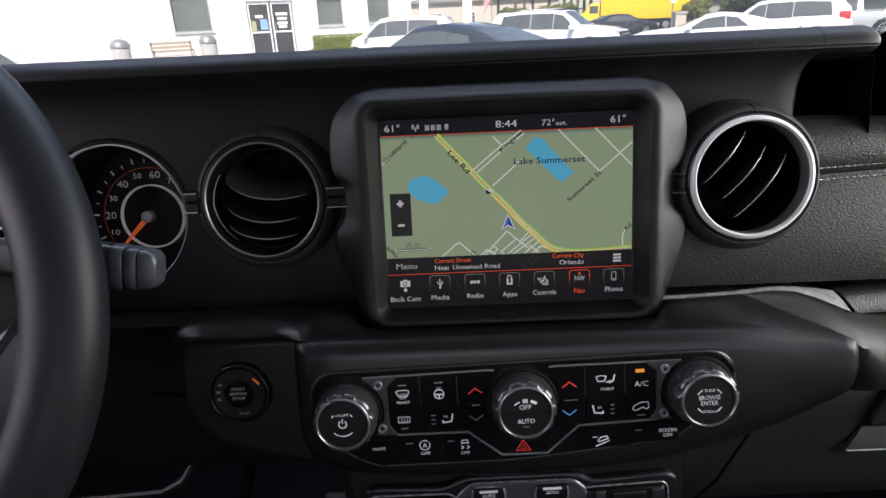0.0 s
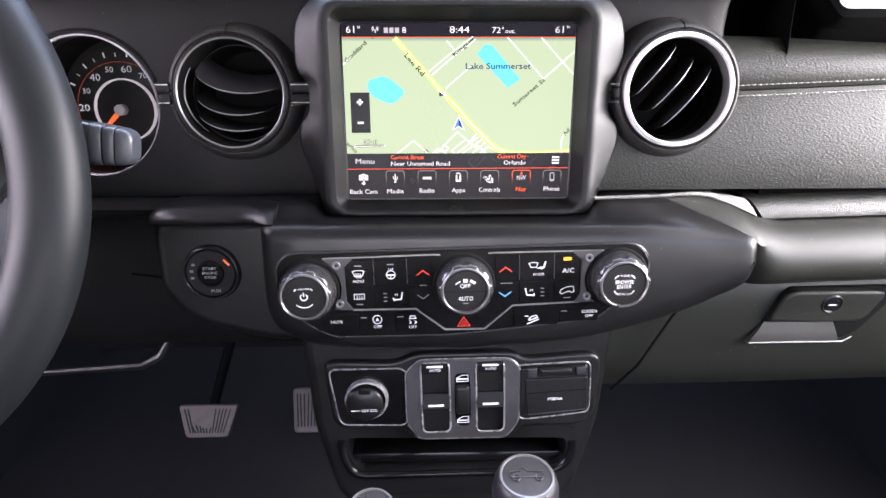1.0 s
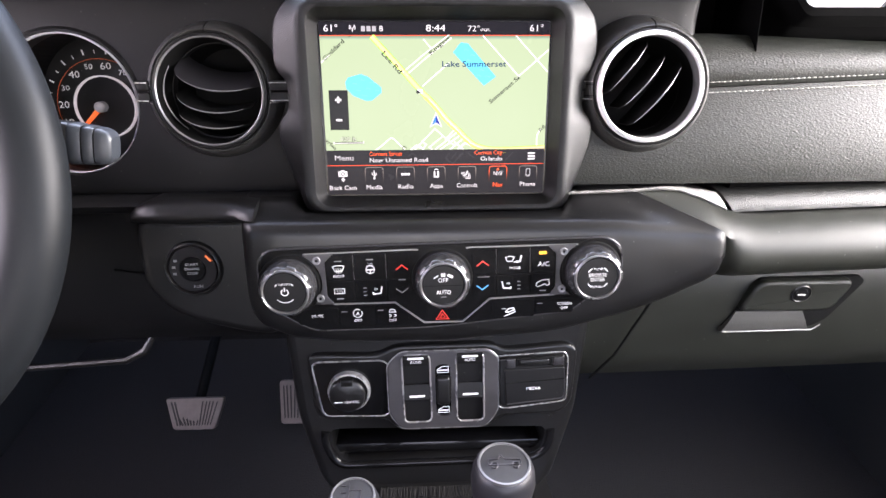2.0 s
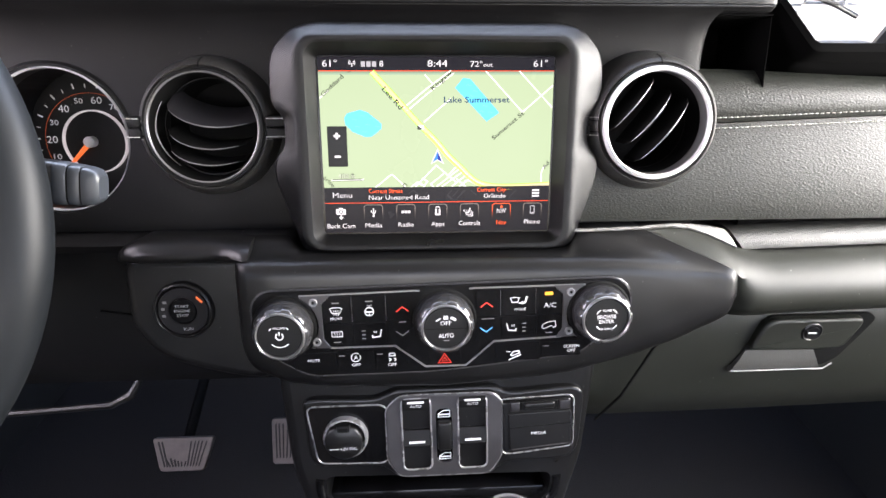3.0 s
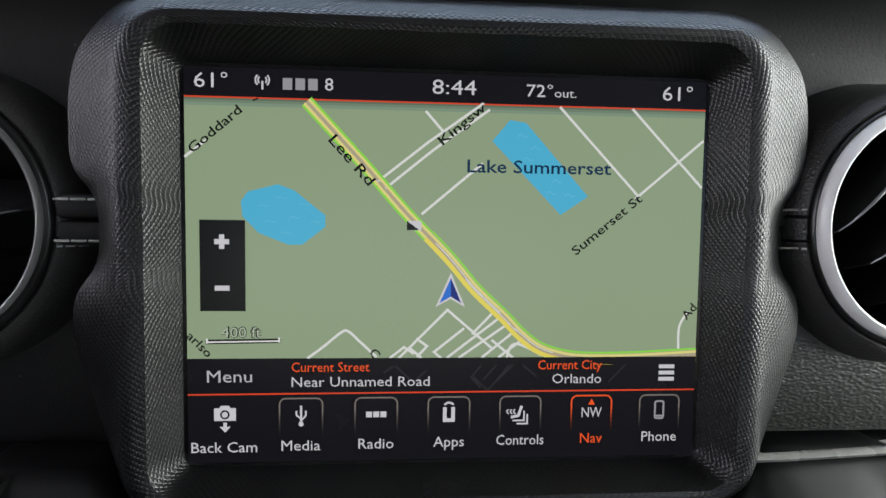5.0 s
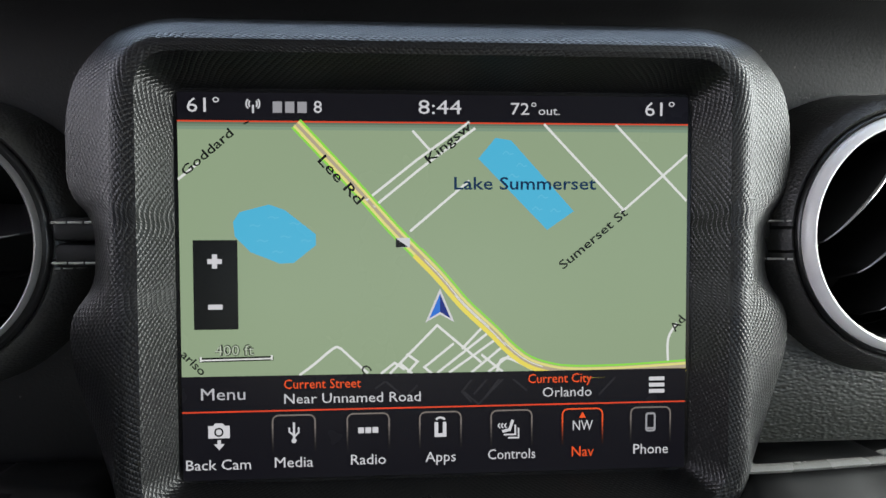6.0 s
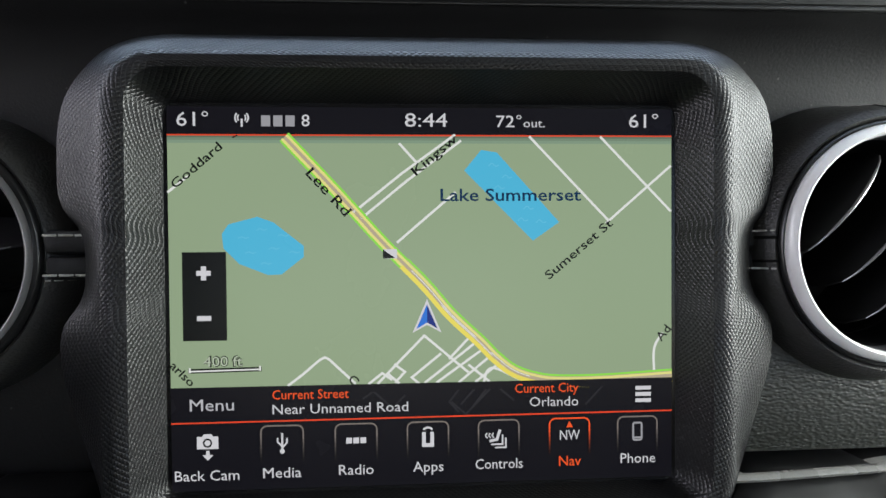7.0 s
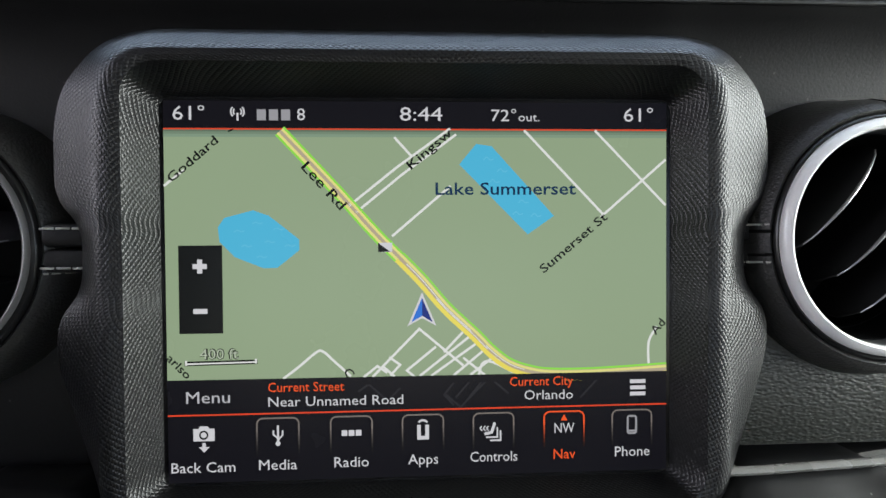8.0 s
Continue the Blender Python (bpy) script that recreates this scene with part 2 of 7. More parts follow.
def tube(points, r, n=10, closed=False, bm=None):
    """A round bar along points."""
    own = bmesh.new()
    pts, rings, count = [Vector(p) for p in points], [], len(points)
    up = Vector((0.13, 0.21, 0.97))
    for i, p in enumerate(pts):
        a = pts[(i - 1) % count] if closed or i else p
        b = pts[(i + 1) % count] if closed or i < count - 1 else p
        ahead = (b - a).normalized()
        side = ahead.cross(up).normalized()
        top = side.cross(ahead)
        rr = r[i] if isinstance(r, (list, tuple)) else r
        rings.append([own.verts.new(p + rr * (math.cos(2 * math.pi * k / n) * side + math.sin(2 * math.pi * k / n) * top)) for k in range(n)])
    for p, q in list(zip(rings, rings[1:])) + ([(rings[-1], rings[0])] if closed else []):
        for i in range(n):
            own.faces.new((p[i], p[(i + 1) % n], q[(i + 1) % n], q[i]))
    if not closed:
        own.faces.new(rings[0]), own.faces.new(rings[-1])
    bmesh.ops.recalc_face_normals(own, faces=own.faces)
    return joined(bm, own)


def ribbon(points, width, y, depth=0.0, closed=False, bm=None):
    """A flat line of that width through points in x and z, at depth y; with a depth it stands out toward the seats."""
    own = bmesh.new()
    pts, count = [Vector(p) for p in points], len(points)
    sides = []
    for i, p in enumerate(pts):
        a = pts[(i - 1) % count] if closed or i else p
        b = pts[(i + 1) % count] if closed or i < count - 1 else p
        d0 = (p - a).normalized() if (p - a).length else (b - p).normalized()
        d1 = (b - p).normalized() if (b - p).length else d0
        m = d0 + d1
        m = m.normalized() if m.length > 0.2 else d1
        side = Vector((-m.y, m.x)) * (width / 2 / max(0.5, m.dot(d1)))
        sides.append((p + side, p - side))
    rows = [[own.verts.new((q.x, y, q.y)) for q in pair] for pair in sides]
    span = list(zip(rows, rows[1:])) + ([(rows[-1], rows[0])] if closed else [])
    faces = [own.faces.new((p[0], p[1], q[1], q[0])) for p, q in span]
    if depth:
        made = bmesh.ops.extrude_face_region(own, geom=faces)
        for v in made["geom"]:
            if isinstance(v, bmesh.types.BMVert):
                v.co.y -= depth
    bmesh.ops.recalc_face_normals(own, faces=own.faces)
    if not depth:
        for fc in own.faces:
            if fc.normal.y > 0:
                fc.normal_flip()
    return joined(bm, own)


def sweep(sections, bm=None):
    """Skins closed sections, each a list of as many points, and caps the ends."""
    own = bmesh.new()
    rings = [[own.verts.new(p) for p in s] for s in sections]
    n = len(rings[0])
    for p, q in zip(rings, rings[1:]):
        for i in range(n):
            own.faces.new((p[i], p[(i + 1) % n], q[(i + 1) % n], q[i]))
    own.faces.new(rings[0]), own.faces.new(rings[-1])
    bmesh.ops.recalc_face_normals(own, faces=own.faces)
    return joined(bm, own)


def sweep_ring(turns, radius, profile):
    """A ring about y with a section of (outward, forward)."""
    own = bmesh.new()
    rings = [[own.verts.new(((radius + o) * math.cos(a), y, (radius + o) * math.sin(a))) for o, y in profile] for a in turns]
    n = len(profile)
    for p, q in zip(rings, rings[1:] + rings[:1]):
        for i in range(n):
            own.faces.new((p[i], p[(i + 1) % n], q[(i + 1) % n], q[i]))
    bmesh.ops.recalc_face_normals(own, faces=own.faces)
    return own


def cut(ob, cutters):
    """Takes the closed bmeshes out of ob's mesh for good."""
    for bm in cutters:
        me = bpy.data.meshes.new("cutter")
        bm.to_mesh(me)
        bm.free()
        tool = new("cutter", me)
        tool.matrix_world = ob.matrix_world.copy()
        tool.parent = ob.parent
        tool.matrix_basis = ob.matrix_basis
        mod = ob.modifiers.new("cut", "BOOLEAN")
        mod.operation, mod.object, mod.solver = "DIFFERENCE", tool, "EXACT"
        bpy.context.view_layer.update()
        done = bpy.data.meshes.new_from_object(ob.evaluated_get(bpy.context.evaluated_depsgraph_get()))
        ob.modifiers.clear()
        ob.data = done
        bpy.data.objects.remove(tool)
    return ob


def flat(points, y, bm=None):
    own = bmesh.new()
    fc = own.faces.new([own.verts.new((x, y, z)) for x, z in points])
    own.normal_update()
    if fc.normal.y > 0:
        fc.normal_flip()
    return joined(bm, own)


WORDS = []


def words(body, x, z, width, height, y, mat, parent, turn=0.0, middle=True, name="lettering", bold=0.0):
    """Writing in the dashboard's x and z, fitted to a width and a capital height; middle: x is its centre, or else its left end; z is the baseline."""
    data = bpy.data.curves.new(name, "FONT")
    data.body, data.size, data.resolution_u, data.offset = body, 1.0, 2, bold
    ob = new("writing", data)
    WORDS.append((ob, name, x, z, width, height, y, mat, parent, turn, middle))


def finish_words():
    bpy.context.view_layer.update()
    graph = bpy.context.evaluated_depsgraph_get()
    for ob, name, x, z, width, height, y, mat, parent, turn, middle in WORDS:
        me = bpy.data.meshes.new_from_object(ob.evaluated_get(graph))
        xs = [v.co.x for v in me.vertices]
        left, wide = min(xs), max(xs) - min(xs)
        c, s = math.cos(radians(turn)), math.sin(radians(turn))
        for v in me.vertices:
            px, pz = (v.co.x - left) / wide * width - (width / 2 if middle else 0), v.co.y * height / 0.7
            v.co = (x + c * px - s * pz, y, z + s * px + c * pz)
        me.materials.clear()
        me.materials.append(mat)
        made = new(name, me)
        made.parent = parent
        bpy.data.objects.remove(ob)


def ring_points(cx, cz, r, a0=0, a1=360, n=24):
    return [(cx + r * math.cos(radians(a0 + (a1 - a0) * i / n)), cz + r * math.sin(radians(a0 + (a1 - a0) * i / n))) for i in range(n + 1)]

# ---- dashboard ----
dash = thing("dashboard", "black leatherette dashboard with stitched pads and a rounded top edge", "dashboard", kind="structure")
VENT_L, VENT_R = (-0.1695, 0.0040, -0.0385), (0.1626, -0.0045, -0.0365)
DIAL = (-0.287, 0.03, -0.0485)


def dash_profile(hollow):
    """The upper dashboard's section in y and z; hollow: how far the face under the lip draws back."""
    return [(0.42, 0.035), (0.10, 0.0608), (0.045, 0.0640), (0.028, 0.0642), (0.016, 0.0622), (0.008, 0.0590), (0.003, 0.0550), (0.0006, 0.0510), (0.0004, 0.0478),
            (0.0030, 0.0453), (0.0075, 0.0432), (0.0125 + hollow * 0.5, 0.0400), (0.0175 + hollow, 0.0340), (0.0215 + hollow, 0.0250), (0.0240 + hollow, 0.0120), (0.0245 + hollow, 0.0055),
            (0.0250, -0.0040), (0.0240, -0.030), (0.020, -0.080), (0.018, -0.112), (0.022, -0.119), (0.42, -0.119)]


upper = part("upper_pad", sweep([[(x, y, z) for y, z in dash_profile(hollow)] for x, hollow in ((-0.80, 0), (-0.4, 0), (-0.2, 0), (0.0, 0), (0.19, 0), (0.2025, 0.0004), (0.2058, 0.0018), (0.2080, 0.0040), (0.2096, 0.0078), (0.2104, 0.0130))]), PLASTIC, dash,
             "soft black upper pad with a rounded lip", smooth=40)
cut(upper, [lathe([(0.0545, -0.05), (0.0545, 0.12)], 64, (DIAL[0], 0.0, DIAL[2]), caps=True),
            lathe([(0.0355, -0.1), (0.0355, 0.09)], 48, (VENT_L[0], 0, VENT_L[2]), caps=True),
            lathe([(0.0355, -0.1), (0.0355, 0.09)], 48, (VENT_R[0], 0, VENT_R[2]), caps=True)])


def lip_section(shrink):
    """The last of the lip over the hand recess, as a hollow shell."""
    outer_side = [(0.42, 0.035), (0.10, 0.0608), (0.045, 0.0640), (0.028, 0.0642), (0.016, 0.0622), (0.008, 0.0590), (0.003, 0.0550), (0.0006, 0.0510), (0.0004, 0.0478), (0.0030, 0.0453), (0.0075, 0.0432), (0.0150, 0.0430), (0.080, 0.0440), (0.42, 0.030)]
    return [(y + shrink * (0.018 if y < 0.05 else 0.0), z - shrink * (0.010 if z > 0.052 else -0.002)) for y, z in outer_side]


part("grab_handle_pad", sweep([[(x, y, z) for y, z in lip_section(k)] for x, k in ((0.2106, 0), (0.235, 0), (0.2440, 0.0), (0.2475, 0.10), (0.2500, 0.30), (0.2518, 0.62), (0.2526, 1.0))]), PLASTIC, dash, "rounded black lip end over a dark hand recess", smooth=40)
# the lip's shade is put into the near-black colour of these walls
part("recess_lining", sweep([[(x, y, z) for y, z in ((0.0115, 0.0412), (0.0115, 0.0424), (0.40, 0.0290), (0.40, -0.010), (0.040, -0.010), (0.040, -0.004), (0.090, 0.0), (0.090, 0.0395))] for x in (0.2107, 0.2520)]), SHADE_BLACK, dash, "hand recess lining with the lip's shade in its colour")
part("recess_end", block(0.2521, 0.014, -0.010, 0.2527, 0.36, 0.0422), SHADE_BLACK, dash)


def shoulder(x):
    """Past the lip the dark shoulder slopes down to a low edge, behind which the top falls away to the windscreen."""
    s = max(0.0, min(1.0, (x - 0.2535) / 0.032))
    top = 0.056 - 0.0345 * s
    return [(0.42, -0.125), (0.10, top - 0.060), (0.030, top - 0.014), (0.016, top - 0.0045), (0.009, top - 0.001), (0.006, top), (0.008, top - 0.006), (0.020, top - 0.012),
            (0.048, top * 0.35), (0.050, 0.001), (0.030, -0.004), (0.026, -0.03), (0.022, -0.10), (0.026, -0.126), (0.42, -0.126)]


# the shoulder takes the recess's near-black, shade included in the colour
part("dark_shoulder", sweep([[(x, y, z) for y, z in shoulder(x)] for x in (0.2529, 0.2545, 0.261, 0.2685, 0.276, 0.2835, 0.288, 0.30, 0.45, 0.80)]), SHADE_BLACK, dash, "dull dark shoulder past the lip", smooth=40)
part("lip_edge", tube([(-0.10, 0.0016, 0.0462), (0.02, 0.0014, 0.0462), (0.09, 0.0010, 0.0462), (0.17, 0.0009, 0.0462), (0.2450, 0.0010, 0.0462)], [0.0001, 0.0005, 0.0009, 0.0011, 0.0011], 8), SATIN, dash, "raised lower edge of the lip", smooth=60)
# leatherette face on the passenger side, with its seam
def seam_rise(x):
    return min(0.17, max(0.0, x - 0.21)) * 0.040


for top in (True, False):
    sections = []
    for x in (0.112, 0.2, 0.225, 0.27, 0.32, 0.38, 0.45, 0.62, 0.80):
        low, high = (-0.0371 + seam_rise(x), 0.0040 - min(0.15, max(0.0, x - 0.225)) * 0.045) if top else (-0.1135, -0.0379 + seam_rise(x))
        n = 10
        ring = []
        for i in range(n + 1):
            t = i / n
            y = (0.0155 + 0.012 * t ** 2.5) if top else (0.0100 + 0.0055 * t)
            ring.append((y - 0.006 * math.sin(math.pi * t) ** 0.8, low + (high - low) * t))
        ring += [(0.05, ring[-1][1]), (0.05, ring[0][1])]
        sections.append([(x, y + max(0, x - 0.4) * 0.05, z) for y, z in ring])
    part("leatherette_panel", sweep(sections), GRAINED, dash, "coarse grained black leatherette panel", smooth=50)
for panel in [o for o in dash.children if o.name.startswith("leatherette")]:
    cut(panel, [lathe([(0.0435, -0.1), (0.0435, 0.09)], 48, (VENT_R[0], 0, VENT_R[2]), caps=True)])
BAND = material("dark leather band", (0.006, 0.006, 0.0062), rough=0.6, spec=0.25, relief=0.0001, grain_size=0.0008)
# dashed double seam
seam = bmesh.new()
x = 0.214
while x < 0.75:
    for z in (-0.0335, -0.0415):
        y = 0.0135 + max(0, x - 0.4) * 0.05
        z += seam_rise(x)
        tube([(x, y, z), (x + 0.0017, y - 0.0009, z), (x + 0.0034, y, z + 0.0001)], 0.0004, 5, bm=seam)
    x += 0.0046
part("seam_stitches", seam, STITCH, dash, "pale double row of stitches")
for vx, side, long in ((VENT_R[0], -1, 0.020), (VENT_L[0], 1, 0.021), (VENT_L[0], -1, 0.0095)):
    x0 = vx + side * 0.0445
    band = bmesh.new()
    block(min(x0, x0 + side * long), 0.000, -0.0465, max(x0, x0 + side * long), 0.025, -0.0385, 0.002, bm=band)
    block(min(x0, x0 + side * long), -0.001, -0.0378, max(x0, x0 + side * long), 0.025, -0.0300, 0.002, bm=band)
    part("stitched_band", band, BAND, dash, smooth=40)
    thread = bmesh.new()
    for k in range(3 if long > 0.01 else 2):
        for z in (-0.0318, -0.0448):
            xa = x0 + side * (0.0004 + k * 0.0052)
            tube([(xa, -0.0012, z), (xa + side * 0.0022, -0.0024, z), (xa + side * 0.0044, -0.0012, z)], 0.0004, 5, bm=thread)
    part("seam_stitches", thread, STITCH, dash, "pale stitches across a leather band")

# lower right: the padded ledge, the swelling knee pad and the glove box
def along(table, x):
    """Straight lines between rows of (x, values...)."""
    for a, b in zip(table, table[1:]):
        if x <= b[0]:
            t = max(0.0, (x - a[0]) / (b[0] - a[0]))
            return [p + (q - p) * t for p, q in zip(a[1:], b[1:])]
    return list(table[-1][1:])


LEDGE_TOP = [(0.098, 0.010, -0.1166), (0.120, 0.010, -0.1166), (0.166, 0.012, -0.1160), (0.190, 0.013, -0.1152), (0.206, 0.014, -0.1160), (0.222, 0.015, -0.1190), (0.2365, 0.016, -0.1226)]
LEDGE_LOW = [(0.098, -0.005, -0.1182), (0.116, -0.005, -0.1180), (0.161, -0.003, -0.1170), (0.184, 0.000, -0.1162), (0.200, 0.002, -0.1182), (0.217, 0.003, -0.1240), (0.2415, 0.003, -0.1350)]
LEDGE_BACK = [(0.098, 0.70), (0.166, 0.66), (0.190, 0.50), (0.206, 0.28), (0.222, 0.10), (0.2365, 0.0)]
# ledge split in two: dark back, and a nose with the highlight in its colour
shelf, nose = [], []
for top, low in zip(LEDGE_TOP, LEDGE_LOW):
    (back,) = along(LEDGE_BACK, top[0])
    top, low = Vector(top), Vector(low)
    start = top.lerp(low, back)
    shelf.append([top + Vector((0, 0.03, 0)), top + Vector((0, 0, -0.0012)), start + Vector((0, 0.0008, -0.0014)), start + Vector((0, 0.0008, -0.004)), top + Vector((0, 0.03, -0.004))])
    nose.append([start + Vector((0, 0.03, -0.001)), start + Vector((0, 0.0006, -0.0008)), start + Vector((0, 0, 0.0004)), start.lerp(low, 0.3) + Vector((0, -0.0004, 0.0014)), start.lerp(low, 0.65) + Vector((0, -0.0008, 0.0015)), low + Vector((0, -0.0006, 0.0006)), low + Vector((0, 0.0004, -0.0007)), low + Vector((0, 0.03, -0.003))])
part("ledge_shelf", sweep(shelf), PLASTIC, dash, "dark shelf behind the ledge", smooth=50)
part("bright_ledge", sweep(nose), GLINT_GREY, dash, "black ledge with a slanting end, highlight put into its pale edge", smooth=60)
strip = [(0.045, -0.1208), (0.024, -0.1212), (0.0160, -0.1240), (0.0115, -0.1295), (0.0090, -0.1350), (0.0095, -0.1385), (0.020, -0.1412), (0.1, -0.1415), (0.1, -0.1208)]
part("grained_strip", sweep([[(x + (0.6 * (-0.1210 - z) if x < 0.25 else 0), y, z + max(0, x - 0.25) * 0.028) for y, z in strip] for x in (0.2400, 0.2625, 0.3, 0.4, 0.6, 0.80)]), STRIP, dash, "shiny coarse grained black strip", smooth=40)
# the padded roll runs up beside the stack as a wedge that ends under the ledge
CREASE = [(0.157, -0.0015, -0.1178), (0.161, -0.003, -0.1180), (0.191, -0.0205, -0.1310), (0.207, -0.0275, -0.1375), (0.221, -0.0320, -0.1435), (0.2265, -0.0312, -0.1495), (0.245, -0.0285, -0.1525), (0.30, -0.0262, -0.1535), (0.80, -0.0240, -0.1535)]
PAD_TOP = [(0.157, -0.0010, -0.1180), (0.161, -0.0015, -0.1180), (0.184, 0.001, -0.1172), (0.200, 0.003, -0.1192), (0.217, 0.004, -0.1250), (0.2415, 0.004, -0.1360), (0.262, 0.009, -0.1402), (0.80, 0.009, -0.1402)]
sections = []
for x in (0.158, 0.163, 0.17, 0.18, 0.19, 0.20, 0.21, 0.2185, 0.2235, 0.228, 0.234, 0.242, 0.252, 0.265, 0.3, 0.4, 0.6, 0.80):
    (yt, zt), (yk, zk) = along(PAD_TOP, x), along(CREASE, x)
    swell = max(0.0, min(1.0, (x - 0.19) / 0.05))
    ring = [(0.07, zt), (yt, zt)]
    for t in (0.2, 0.4, 0.6, 0.8, 1.0):
        bow = 4 * t * (1 - t) * (-0.001 + 0.0045 * swell)
        ring.append((yt + (yk - yt) * t - bow * 0.8, zt + (zk - zt) * t + bow))
    deep = 0.012 * max(0.0, min(1.0, (0.2370 - x) / 0.012))
    ring += [(yk - 0.0022 + deep * 0.5, zk - 0.0085), (yk - 0.0022 + deep, zk - 0.0180), (yk + 0.0020 + deep, zk - 0.0260), (yk + 0.012 + deep, -0.1860), (0.002 + deep, -0.1910), (0.016 + deep, -0.1950), (0.032 + deep, -0.1985), (0.07, -0.2010), (0.2, -0.2010), (0.2, zt)]
    sections.append([(x, y, z + max(0, x - 0.25) * 0.025) for y, z in ring])
part("passenger_pad", sweep(sections), PAD, dash, "smooth swelling black lower pad", smooth=50)
door = [(0.06, -0.1990), (0.042, -0.1990), (0.038, -0.2075), (0.042, -0.236), (0.060, -0.300), (0.085, -0.335), (0.12, -0.352), (0.2, -0.355), (0.2, -0.1990)]
part("lower_panel", sweep([[(x, y + 0.008, z + max(0, x - 0.25) * 0.02) for y, z in door] for x in (0.12, 0.2, 0.3, 0.4, 0.6, 0.80)]), PAD, dash, "dull black panel round the glove box", smooth=40)

# lower left: knee panel under the gauges
left = [(0.03, -0.1195), (0.010, -0.1205), (0.002, -0.126), (0.006, -0.132), (0.022, -0.136), (0.026, -0.20), (0.034, -0.235), (0.050, -0.262), (0.085, -0.275), (0.2, -0.275), (0.2, -0.1195)]
part("knee_panel", sweep([[(x, y, z) for y, z in left] for x in (-0.80, -0.5, -0.3, -0.13)]), PLASTIC, dash, "dull black knee panel below the gauges", smooth=40)
part("panel_joint", tube([(-0.2375, 0.0235, -0.1930), (-0.252, 0.0238, -0.1895), (-0.275, 0.0238, -0.1862)], 0.0011, 6), DARK, dash, "dark joint beside the starter pod")
part("panel_joint", block(-0.2085, 0.0012, -0.1335, -0.2077, 0.010, -0.1215), DARK, dash)
part("knee_trim", tube([(-0.50, 0.045, -0.295), (-0.36, 0.047, -0.288), (-0.292, 0.048, -0.284), (-0.275, 0.050, -0.276), (-0.266, 0.052, -0.262)], [0.003, 0.003, 0.0035, 0.004, 0.003], 8), SATIN, dash, "rounded lower edge of the knee panel", smooth=40)

# the centre stack's surround
stack = thing("centre_stack", "satin black centre stack surround with a pointed wing", "centre console", kind="")
ROLL = Matrix.Rotation(radians(-1.5), 4, "Y")
HULL_LOW = [(-0.1525, -0.2030), (-0.149, -0.2090), (-0.140, -0.2200), (-0.117, -0.2310), (-0.077, -0.2360), (0.005, -0.2375), (0.096, -0.2300), (0.153, -0.2150), (0.187, -0.2025), (0.2185, -0.1865), (0.2245, -0.1790), (0.2268, -0.1700)]
HULL_EDGE = [(-0.16, -0.001, -0.1185), (-0.114, -0.001, -0.1190), (-0.104, -0.006, -0.1302), (0.100, -0.006, -0.1302), (0.109, -0.003, -0.1195), (0.120, -0.001, -0.1172), (0.155, -0.001, -0.1172), (0.161, -0.003, -0.1172), (0.191, -0.0215, -0.1300), (0.207, -0.0290, -0.1365), (0.221, -0.0335, -0.1430), (0.2268, -0.0335, -0.1500)]
HULL_CREST = [(-0.16, -0.0270, -0.1322), (0.08, -0.0270, -0.1322), (0.143, -0.0275, -0.1340), (0.169, -0.0290, -0.1372), (0.200, -0.0325, -0.1432), (0.221, -0.0345, -0.1475), (0.2268, -0.0335, -0.1540)]
sections = []
for x, back in ((-0.1525, 0.030), (-0.1518, 0.021), (-0.1500, 0.012), (-0.1470, 0.0055), (-0.1430, 0.0018), (-0.138, 0.0), (-0.120, 0), (-0.114, 0), (-0.109, 0), (-0.104, 0), (-0.077, 0), (-0.04, 0), (0.005, 0), (0.05, 0), (0.08, 0), (0.10, 0), (0.105, 0), (0.110, 0), (0.120, 0), (0.13, 0), (0.145, 0), (0.155, 0), (0.161, 0), (0.17, 0), (0.18, 0),
                (0.191, 0), (0.20, 0), (0.207, 0), (0.214, 0), (0.2195, 0.0002), (0.2230, 0.0010), (0.2252, 0.0026), (0.2268, 0.0060)):
    (ye, ze), (yk, zk), (low,) = along(HULL_EDGE, x), along(HULL_CREST, x), along(HULL_LOW, x)
    front = min(-0.0338, yk - 0.0012)
    ring = [(0.035, ze + 0.0006), (ye + 0.004, ze + 0.0003), (ye, ze)]
    wide = abs(ye - yk) / 0.026
    for t in (0.2, 0.4, 0.6, 0.8):
        ring.append((ye + (yk - ye) * t, ze + (zk - ze) * t - wide * max(0.0, (ze - zk) / 0.015) * 0.0026 * 4 * t * (1 - t)))
    ring += [(yk, zk), (yk + (front - yk) * 0.62, zk - 0.0030), (front + 0.0006, zk - 0.0072), (front, zk - 0.0125), (front, low + 0.020), (front + 0.0008, low + 0.0130), (front + 0.0040, low + 0.0060), (front + 0.0105, low + 0.0014), (front + 0.020, low), (0.035, low)]
    sections.append([(x, y if y > 0.01 else y + back * min(1.0, (0.012 - y) / 0.03), z) for y, z in ring])
part("surround", sweep(sections), SATIN, stack, "rounded satin black surround with a pointed wing", smooth=50)
body = smooth_outline([(-0.137, -0.225), (0.140, -0.222), (0.131, -0.330), (0.112, -0.405), (0.085, -0.440), (-0.080, -0.440), (-0.112, -0.405), (-0.130, -0.330)][::-1], 0.012, 4)
lower = part("lower_body", slab(body[::-1], 0.016, 0.25, 0.010, 4), SATIN, stack, "satin black lower stack", smooth=40)
TRAY = [(-0.100, -0.343), (0.103, -0.346), (0.101, -0.367), (0.092, -0.376), (-0.089, -0.379), (-0.099, -0.364)]
cut(lower, [slab(smooth_outline(TRAY[::-1], 0.008, 3)[::-1], -0.05, 0.10)])
